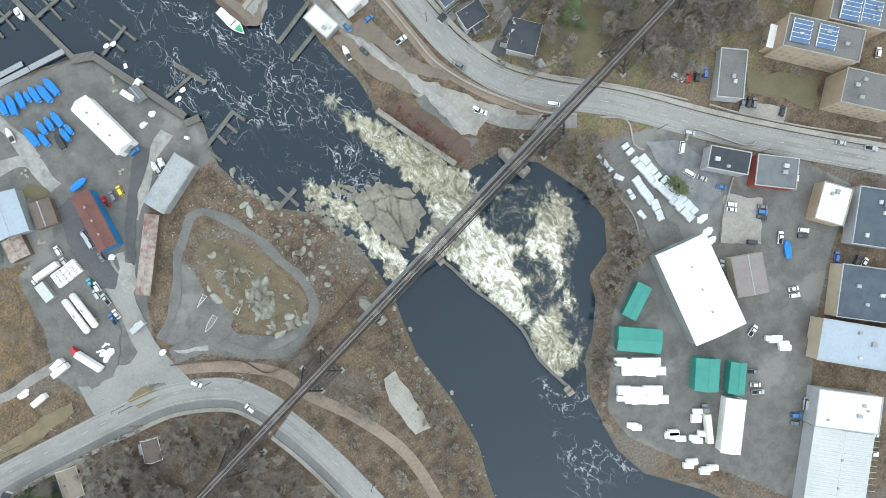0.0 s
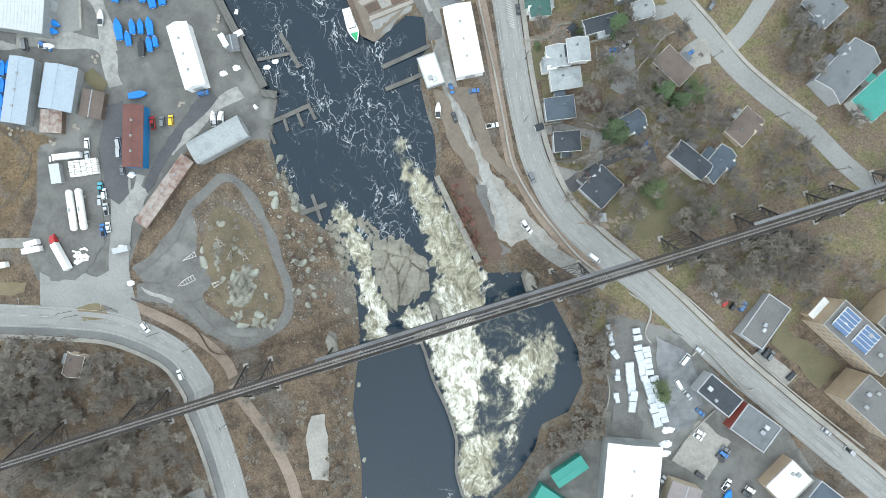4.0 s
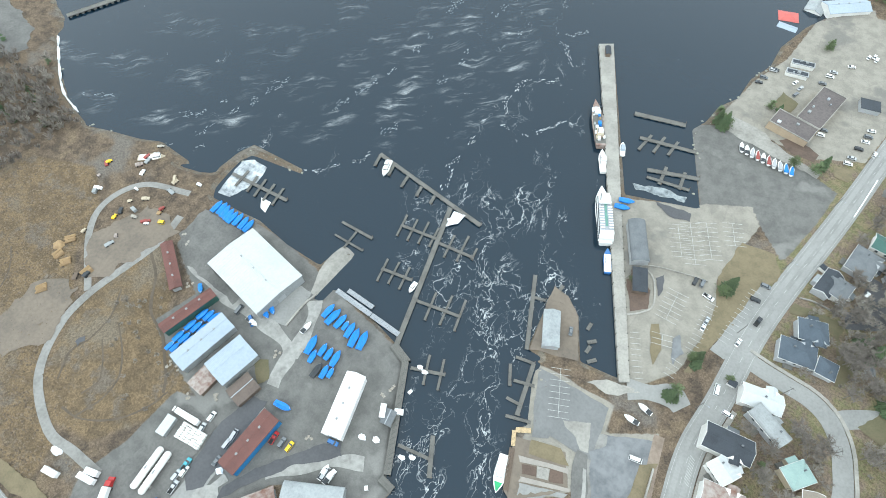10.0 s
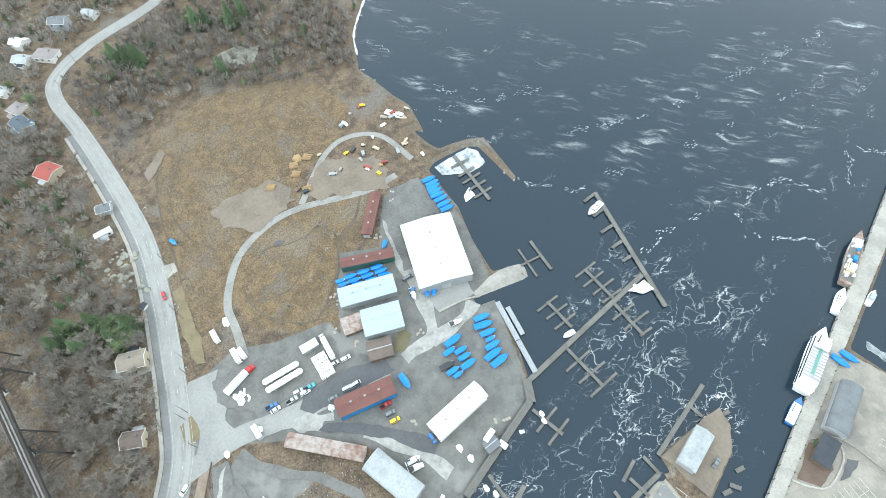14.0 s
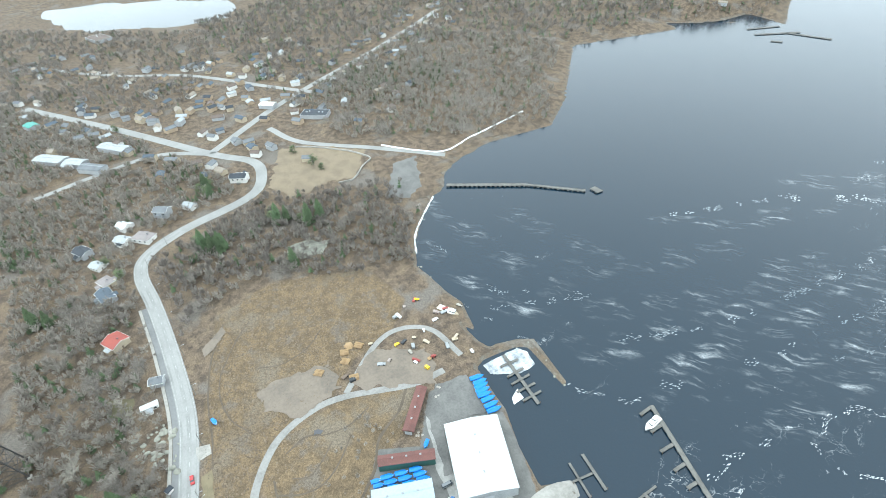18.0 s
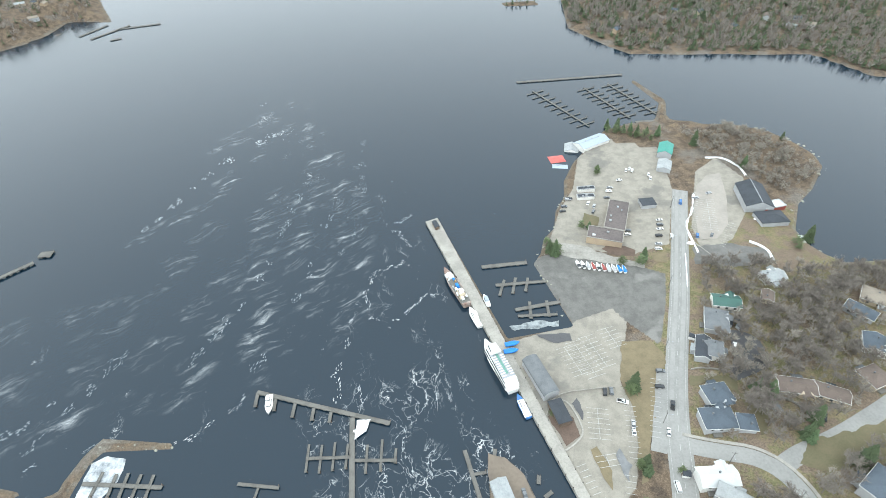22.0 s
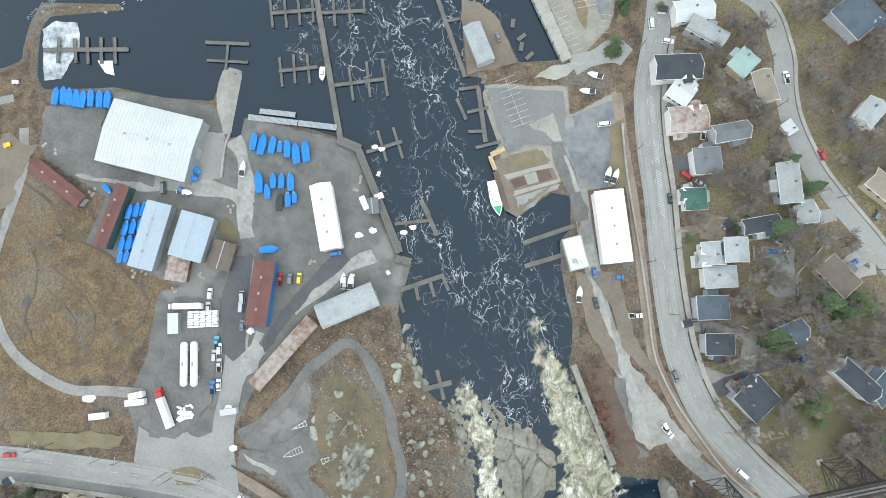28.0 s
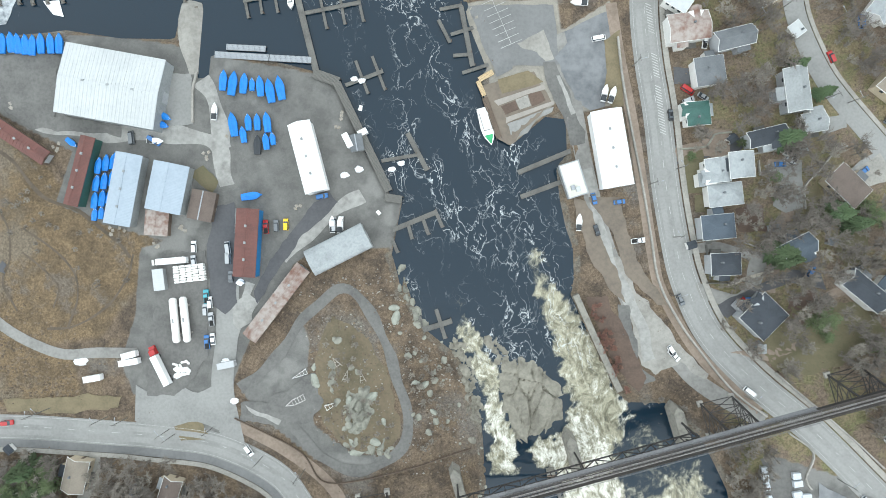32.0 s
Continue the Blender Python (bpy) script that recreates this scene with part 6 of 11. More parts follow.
def low_wall(line, width, height, material, label):
    """A wall, kerb or fence along a line, following the ground."""
    bm = bmesh.new()
    rows = []
    pts = smooth_line(line, 2.0)
    for i, q in enumerate(pts):
        d = (pts[min(i + 1, len(pts) - 1)] - pts[max(i - 1, 0)]).normalized()
        s = Vector((-d.y, d.x, 0)) * width / 2
        z = ground(q.x, q.y)
        rows.append([bm.verts.new((q.x + s.x * u, q.y + s.y * u, z + v)) for u, v in ((-1, -0.5), (-1, height + 0.2), (1, height + 0.2), (1, -0.5))])
    for a, b in zip(rows, rows[1:]):
        for k in range(3):
            bm.faces.new((a[k], b[k], b[k + 1], a[k + 1]))
    bm.faces.new(rows[0])
    bm.faces.new(rows[-1][::-1])
    bmesh.ops.recalc_face_normals(bm, faces=bm.faces)
    name = label.split()[-1] if label.split()[-1] in ("edging", "fence", "kerb") else "snow_bank" if material == "snow" else "boardwalk" if "boardwalk" in label else "fence" if "fence" in label else "garden_wall"
    return tagged(part(name, bm, material), label, name.replace("_", " "), kind="structure")


laid_patch("quay_lot", [(-14, 186), (20, 182), (20, 158), (12, 158), (-7, 161), (-9, 166)], "asphalt_mid", "grey asphalt lot on the quay", "lot", 0.3, 0.17)
for _name, _ring, _mat, _label, _cat, _rag in (
    ("driveway", [(92.9, 107.5), (99.4, 109), (107.1, 107.8), (106, 89.6), (99.1, 88.4), (94.9, 91.8), (98.3, 99.4)], "asphalt", "grey asphalt driveway beside the houses", "driveway", 0.4),
    ("driveway", [(67.6, 54.2), (82.5, 60.2), (99.4, 66.4), (109.1, 63.7), (110.8, 56.8), (97.6, 61.4), (86.6, 58), (73.7, 49.6)], "asphalt_dark", "dark asphalt driveway beside the houses", "driveway", 0.4),
    ("driveway", [(127.5, 102.6), (137.6, 107), (139.3, 103.1), (138.7, 95.6), (130.6, 94.9)], "concrete", "pale concrete driveway beside the house", "driveway", 0.4),
    ("driveway", [(72.6, 36.2), (87.2, 31.4), (103.3, 37.2), (102.1, 39.5), (91.9, 36.4)], "dirt", "brown dirt drive across the lawn", "driveway", 0.4),
    ("lawn", [(66.8, 99.5), (71.7, 99.6), (71.4, 92), (66.2, 92.5)], "lawn_green", "greenish lawn beside the houses", "lawn", 0.4),
    ("lawn", [(108.4, 97.6), (112.2, 98), (115, 87.3), (109.3, 81.8), (105.9, 85.1)], "lawn_green", "greenish lawn beside the houses", "lawn", 0.4),
    ("lawn", [(92.4, 42.4), (104.4, 50.6), (123.1, 52.7), (129.7, 43.9), (130, 30.4), (109.8, 29.1), (98.8, 34.5)], "lawn_green", "greenish lawn behind the houses", "lawn", 1.5),
    ("lawn", [(64.1, 115.9), (71.4, 116.6), (70.1, 100.7), (62.8, 101.4)], "lawn_green", "greenish lawn beside the houses", "lawn", 1),
    ("garden_bed", [(81, 92.7), (91.7, 92.2), (91.8, 81.9), (80.4, 82.6)], "mulch", "reddish brown garden bed", "garden bed", 1),
    ("garden_bed", [(96.4, 55.8), (106.4, 58), (107.7, 47.3), (99.6, 44.2), (95, 48.3)], "mulch", "reddish brown garden bed", "garden bed", 1.5),
    ("lawn", [(120.2, 79.3), (129, 77), (128.9, 68), (118.9, 64.4), (116.6, 72.1)], "lawn_green", "greenish lawn beside the houses", "lawn", 1.5),
    ("garden_bed", [(70.8, 126.6), (82.2, 123.8), (80.2, 108.8), (72.7, 114.9), (61.7, 113.8), (62.2, 119.9), (73.3, 121)], "dirt", "bare brown yard with stone edging", "garden bed", 1),
    ("wet_asphalt", [(18.2, 160.4), (23.9, 166.8), (36.4, 168.7), (38.3, 157.8), (36.1, 150.3), (31.6, 140.9), (24.9, 143.1), (21.1, 151.7), (19.3, 157.3)], "asphalt_wet", "patchy wet grey asphalt lot", "lot", 1.0),
    ("roadside_parking", [(53.7, 227.9), (68.2, 270.7), (74.2, 267.5), (60.4, 225.6)], "asphalt", "grey roadside parking bay", "lot", 0.3),
    ("grass_strip", [(55.2, 289.7), (67.7, 288.9), (73.5, 282.7), (74.5, 275.6), (68.9, 267.6), (58.9, 237.7), (53.7, 231.1), (51.6, 226), (48.3, 213), (44.9, 212.5), (49.4, 233.6), (51.7, 251.2), (49, 267.4)], "grass_dead", "dead grass verge between lot and road", "lawn", 0.8),
    ("grass_strip", [(25.6, 228.7), (28.9, 230.3), (34, 217.9), (32.1, 209.4), (29.1, 215.6)], "grass_dead", "dead grass island in the parking lot", "lawn", 0.4),
    ("planting_bed", [(8.9, 246.3), (13.3, 250.8), (21.1, 245.1), (22.4, 235.4), (15.4, 230.5)], "mulch", "dark planting bed round the kiosk", "garden bed", 0.5),
    ("wet_stain", [(21.4, 253.4), (24.4, 256), (26.7, 248.9), (25.5, 243.7)], "asphalt_dark", "dark wet stain on the lot", "stain", 0.7),
    ("wet_stain", [(37, 225.8), (38.9, 228.8), (43.1, 221.2), (40.3, 212.5)], "asphalt_wet", "dark wet stain on the lot", "stain", 0.9),
    ("wet_stain", [(6.6, 189.2), (10.2, 191.9), (26.6, 195.6), (30.7, 194.5), (16.8, 186.9)], "concrete", "pale worn concrete at the lot edge", "stain", 0.9),
    ("wet_stain", [(9.5, 299.2), (28.3, 299), (28.5, 292.9), (19.2, 291.8), (11.3, 296)], "asphalt_dark", "dark puddle on the wharf lot", "stain", 0.9),
    ("grass_strip", [(55.5, 292), (70.7, 290.5), (75.6, 279.5), (53.1, 279.6)], "grass_dead", "dead grass verge between lot and road", "lawn", 0.5),
    ("gravel_lot", [(120.3, 368.3), (144, 371.2), (167.2, 361.8), (165.9, 353.3), (139.3, 345.5), (115, 350.7)], "gravel_dark", "grey gravel apron below the hall", "lot", 1),
    ("museum_lot", [(160, 454.9), (171.7, 457.8), (166.3, 431.1), (152.6, 392.3), (139, 376.4), (127.2, 375.9), (136.1, 412.2), (147.2, 439.8)], "pave_pink", "pinkish paved hall parking lot", "lot", 0.3),
    ("lawn", [(57.7, 410.9), (66.9, 405), (64.1, 395.6), (53, 396.4)], "lawn_green", "greenish lawn beside the school", "lawn", 0.6),
    ("lawn", [(77.6, 371.3), (82.5, 367.3), (80.3, 360.3), (68.9, 362.7), (61, 370.4), (66.7, 375.7)], "mulch", "brown planting strip by the school", "garden bed", 0.6),
    ("lawn", [(90.3, 361.5), (100.9, 363.7), (98, 352.5), (91.8, 353.8)], "grass_dead", "dead grass corner by the lot", "lawn", 0.6),
    ("worn_paving", [(30.6, 378.3), (49.8, 374.8), (68.6, 360.9), (85, 353.1), (84.2, 349.8), (63.1, 356), (31.7, 366.2)], "pave_pale", "pale broken concrete apron", "lot", 1),
    ("spit_lot", [(-7.5, 174.4), (0, 173.7), (1.6, 165.8), (0.9, 158.2), (-5.6, 155.9), (-6.7, 160.4), (-8.1, 164.4)], "asphalt_mid", "grey asphalt lot on the quay", "lot", 0.3),
    ("worn_paving", [(4.2, 168.7), (15.2, 172.2), (18, 160.5), (14.1, 159.3), (11.4, 163.4), (6.3, 166.2)], "pave_pale", "pale cracked concrete lane", "lot", 0.6),
    ("lane_asphalt", [(13.3, 159.4), (17.9, 158.9), (22.1, 146.2), (24.2, 135.3), (26.8, 129.7), (26.3, 125.1), (20.7, 125.6), (19.6, 135.7), (15.8, 144.5), (13.5, 153.2)], "gravel_dark", "dark worn asphalt lane along the shore", "lot", 0.5),
    ("garden_lawn", [(-5.5, 154.9), (7, 156.9), (12.6, 151.7), (4.8, 150.1), (-4.5, 148.7), (-5.4, 151.9)], "grass_dead", "dead grass lawn in the quay garden", "lawn", 0.2),
    ("garden_path", [(-9.4, 146.1), (12.5, 150.6), (13.1, 148.6), (5.7, 147.4), (-8.8, 143.6)], "pave_pink", "pinkish paved garden path", "path", 0.05),
    ("garden_bed", [(-6.5, 143.5), (0.4, 145.5), (1.8, 141.8), (-6.1, 139.6)], "mulch", "dark brown garden bed in the quay garden", "garden bed", 0.2),
    ("garden_bed", [(6.1, 147.3), (10.9, 149), (12.7, 144.2), (7, 142.4)], "mulch", "dark brown garden bed in the quay garden", "garden bed", 0.2),
    ("garden_square", [(0.5, 145.8), (5.7, 147.1), (6.6, 142.7), (2, 141.6)], "concrete", "small grey paved square in the garden", "path", 0.05),
    ("garden_path", [(-7.4, 138.4), (15.7, 143.6), (15.8, 142.2), (-6.4, 136.4)], "pave_pink", "pinkish paved garden path", "path", 0.05),
    ("slip_paving", [(-6.8, 136), (15.5, 141.3), (14.6, 139.3), (8.3, 137.5), (4, 132.5), (-3.5, 130)], "asphalt", "grey paved slip beside the garden", "path", 0.2),
    ("verge", [(39.1, 165.4), (45.6, 169.4), (43.6, 138.9), (39, 137.8), (35.8, 145), (38, 153.2)], "grass_dead", "dead grass verge beside the trail", "lawn", 0.5),
    ("worn_paving", [(17.9, 153.5), (19.3, 153.4), (23.8, 137.6), (22.1, 137.3)], "pale_gravel", "pale cracked concrete strip in the lane", "lot", 0.5),
    ("worn_paving", [(28.3, 78.9), (36.9, 78.1), (40.5, 63.6), (50.8, 47.5), (53.4, 41.9), (63.6, 28.2), (62.9, 25.6), (53.2, 33.8), (43.4, 29.6), (37.9, 34.4), (35.9, 54.2), (32.2, 67.6)], "pave_pale", "pale patched concrete along the shore lane", "lot", 0.9),
    ("lane_dirt", [(31.1, 59), (36, 58), (37.9, 34.4), (43.3, 28.5), (36.6, 25.8), (32.6, 42.5)], "gravel_dark", "grey dirt beside the shore lane", "lot", 0.9),
    ("bank", [(19.9, 64.3), (27.9, 62.5), (34.1, 46.7), (39, 28.8), (36.4, 23.6), (32.4, 27.2), (23.4, 48.8)], "mulch", "reddish brown overgrown river bank", "ground", 0.9),
    ("lane_side", [(25.5, 103.4), (37.4, 102.3), (40.2, 81.9), (45.1, 67.5), (51.7, 57.4), (47.2, 57.1), (36.2, 71.4), (33, 87.2)], "dirt_grey", "grey-brown dirt beside the shore lane", "ground", 0.9),
    ("lane_side", [(19, 104), (24.1, 102), (29.5, 82.9), (34.4, 68.5), (35.4, 59.1), (28.1, 67.5), (21.1, 83.6)], "dirt_grey", "grey-brown dirt beside the shore lane", "ground", 0.9),
    ("yard_asphalt", [(-123.8, 117), (-116.2, 117.9), (-119.8, 77.7), (-124.4, 74.9), (-126.1, 73.8), (-131, 78.7), (-129.8, 102)], "asphalt_dark", "dark asphalt lane past the boat works", "lot", 0.7),
    ("yard_asphalt", [(-77.6, 117.9), (-74.8, 113.4), (-92.4, 99.9), (-103.8, 86.8), (-111.8, 76.2), (-113.1, 81.8), (-99.5, 99.3), (-85.9, 112.4)], "asphalt_dark", "dark asphalt strip between the boat sheds", "lot", 0.7),
    ("yard_dirt", [(-148.7, 101.3), (-130.8, 99.7), (-131.6, 78.7), (-134.6, 57.1), (-140.8, 49.8), (-149.2, 42.8), (-160.9, 44.6), (-159.3, 67.1), (-152.2, 80.5)], "gravel_dark", "dark oily gravel round the gas tanks", "lot", 1.2),
    ("yard_dirt", [(-123.1, 37.4), (-113.7, 36.6), (-92.6, 45.6), (-90.6, 33), (-94.3, 27.1), (-114.6, 27.3), (-123.8, 29.6)], "gravel_dark", "dark gravel below the mound", "lot", 1.5),
    ("worn_paving", [(-121.8, 77.8), (-115.3, 80.7), (-111.6, 77.7), (-115.5, 69.5), (-120.4, 66.8), (-122.5, 70.1)], "pale_gravel", "pale cracked concrete by the derelict shed", "lot", 0.8),
    ("worn_paving", [(-120.9, 35.6), (-108.2, 28.3), (-109.1, 26.8), (-118.8, 32.3)], "pale_gravel", "pale cracked concrete slab", "lot", 0.8),
    ("mud_patch", [(-212.9, 105.5), (-211.5, 103.8), (-213.5, 99.3), (-216.3, 100.3)], "asphalt_dark", "dark muddy patch in the field", "ground", 1.2),
    ("bare_ground", [(-258.5, 97.2), (-254.1, 120.4), (-238.3, 124.3), (-231.7, 117.3), (-229.6, 95), (-240.6, 79.7), (-255.1, 81.7)], "dirt_grey", "bare grey-brown ground in the field", "ground", 3),
    ("bare_ground", [(-252.2, 149.4), (-237.9, 176.1), (-224.8, 176.5), (-211.3, 170.7), (-222.4, 147.8), (-228.9, 132.4), (-239.3, 129.9)], "dirt_grey", "muddy bare ground round the lumber piles", "ground", 2),
    ("lawn", [(-133.5, 131.2), (-127.3, 134), (-122.5, 127.1), (-125.2, 122.4)], "lawn_green", "greenish lawn by the workshop", "lawn", 0.5),
    ("field_track", [(-307, 55.3), (-319.9, 70.2), (-314.2, 71.8), (-298.4, 56.4)], "dirt_grey", "faint vehicle track in the field", "ground", 1),
    ("grass_island", [(-151.9, 32.4), (-145.5, 36.5), (-140.4, 32.9), (-136.9, 24.1), (-149, 24.7)], "grass_dead", "dead grass island at the junction", "lawn", 0.4),
    ("verge", [(-218.8, 49.5), (-190.6, 47.8), (-170.5, 45.4), (-172.5, 40.6), (-191.3, 40.9), (-217.7, 44.2)], "grass_dead", "tan dead grass verge beside the road", "lawn", 0.8),
    ("driveway", [(-186.7, 24.1), (-182, 23.6), (-184.9, 10.7), (-189.4, 4.9), (-190.5, 5)], "concrete", "pale concrete drive beside the house", "driveway", 0.4),
    ("yard_asphalt", [(-140.6, 172.9), (-128.1, 172.1), (-129.4, 151.5), (-141.2, 151.2), (-142.3, 155.2)], "asphalt", "grey asphalt apron beside the big shed", "lot", 0.6),
    ("yard_dirt", [(-208.2, 188.5), (-180.1, 185.6), (-185.7, 161.2), (-158.2, 153.7), (-160.1, 150), (-195.5, 157.5), (-210, 169.9)], "gravel_dark", "dark gravel behind the big shed", "lot", 1),
    ("tan_field", [(-540.4, 162.2), (-537.2, 190.8), (-492.9, 234.8), (-450.9, 211), (-455.9, 191.3), (-446.9, 154.4), (-474.3, 136.3)], "grass_straw", "pale tan dead grass field", "lawn", 3),
    ("gravel_lot", [(-454.9, 248.3), (-457.8, 272.4), (-411.3, 257.4), (-396.7, 238.9), (-404.9, 222.1)], "gravel_dark", "grey gravel lot by the shore", "lot", 2),
    ("rock_patch", [(-381, 130.4), (-384, 146.2), (-371.9, 160.1), (-362.3, 150.6), (-363.4, 133.4)], "rock", "pale bedrock showing through the scrub", "rock", 2),
    ("concrete_slab", [(-236.7, 43.1), (-235.7, 50.5), (-229.1, 50.6), (-227.2, 44)], "concrete", "pale concrete slab beside the trail", "slab", 0.3),
    ("driveway", [(-195.5, -0.2), (-194.7, 4), (-187.5, 20.4), (-184.9, 20.2), (-191.2, 3.5)], "concrete", "pale concrete drive beside the house", "driveway", 0.4),
    ("lawn", [(-293.9, 1.8), (-288.3, 15.9), (-275.5, 14.1), (-280.7, 2.3)], "lawn_green", "greenish lawn round the mobile home", "lawn", 1),
    ("yard_pad", [(84.5, -6.1), (91.1, -12.3), (88.9, -40), (88.7, -65.1), (75.6, -58.2), (78.5, -40.4), (79.1, -17.6), (79.5, -7.4)], "gravel_dark", "grey gravel storage pad", "lot", 1),
    ("lot_wet", [(99.7, -17), (113.9, -28), (117, -51.3), (109.3, -60), (98.7, -62.3), (99.1, -48), (98, -30.3)], "asphalt_wet", "wet dark asphalt parking lot", "lot", 0.8),
    ("lot_pale", [(113.7, -57.1), (126.5, -69), (113.1, -83.8), (100.2, -73.9)], "pave_pale", "pale concrete parking lot", "lot", 0.8),
    ("lot_pale", [(144.6, -29), (159, -43.7), (154.2, -48), (139.5, -33)], "pave_pale", "pale concrete parking pad", "lot", 0.3),
    ("lawn", [(153.7, -19.8), (178.7, -42), (168.6, -51.1), (148.2, -27.1)], "lawn_green", "dull green lawn below the apartments", "lawn", 1),
    ("lawn", [(95.5, 51.3), (116.9, 46.8), (128.8, 37.8), (110.1, 27), (90.8, 25.7), (83.5, 37.9)], "lawn_green", "greenish lawn beside the trestle", "lawn", 2),
):
    laid_patch(_name, _ring, _mat, _label, _cat, _rag)
for _ring, _mat, _label in (
    ([(112.9, 286.7), (123.6, 278.6), (118, 267.2), (105.5, 268.2)], "asphalt_dark", "dark asphalt parking court behind the house"),
    ([(-130.2, 212), (-121, 211), (-121, 197.5), (-125.1, 171.9), (-128.9, 171.7), (-131.8, 184), (-131.8, 198)], "pave_pale", "pale fill on the old pier by the big shed")):
    laid_patch("yard_paving", _ring, _mat, _label, "lot", 0.4)
for _ring in ([(84, 267), (105, 263), (102.5, 254.5), (89, 261), (81, 261)], [(100.7, 254.7), (115.7, 254.3), (107.5, 233), (103, 232), (104.4, 242)], [(121.4, 227), (160.7, 237.5), (157.5, 220.6), (124.4, 213.5), (114, 217)]):
    laid_patch("lawn", _ring, "lawn_green", "greenish lawn beside the houses", "lawn", 1.2)
low_wall([(-448.4, 193.1), (-448.2, 206.8), (-465, 222), (-479.1, 233.8), (-515, 207), (-540, 178)], 0.9, 1.2, "concrete", "pale concrete wall round the tan field")
low_wall([(-126.5, 172.4), (-128.5, 162.7), (-129.7, 151.9)], 0.9, 0.7, "concrete", "pale concrete kerb beside the big shed")
laid_patch("mound_turf", [(-82, 68), (-71, 60), (-64, 44), (-60, 25), (-61, 16), (-68, 12), (-80, 14), (-92, 26), (-94, 36), (-92, 49), (-89, 59)], "mound_turf", "brown and olive turf on the rocky mound", "lawn", 1.2, 0.12)
for _x, _y, _a, _n, _d, _both in ((23.5, 288.8, -69.9, 7, 5.2, True), (29.0, 292.6, -70.2, 9, 5.2, True), (36.6, 296.2, -70.0, 8, 5.2, True), (48.9, 301.7, -72.9, 5, 5.2, True), (31.6, 233.7, 83.3, 6, 5.2, True), (47.0, 251.5, -98.0, 10, 5.5, False), (32.3, 225.7, -80.8, 2, 5, True), (18.1, 220.1, -70.1, 8, 4.6, False), (60.0, 233.5, 74.4, 12, 5, False), (-4.9, 189.3, -73.1, 8, 4.6, True), (42.1, 207.1, 78.1, 3, 5, False), (141.0, 432.5, -109.6, 21, 5, False), (149.3, 423.6, -105.8, 14, 5, True), (154.0, 394.3, -123.7, 11, 4.5, False), (218.8, -30.9, -92.9, 2, 4, True), (110.6, -166.7, -132.6, 15, 5.2, True)):
    stall_lines(_x, _y, _a, _n, 2.75, _d, _both)
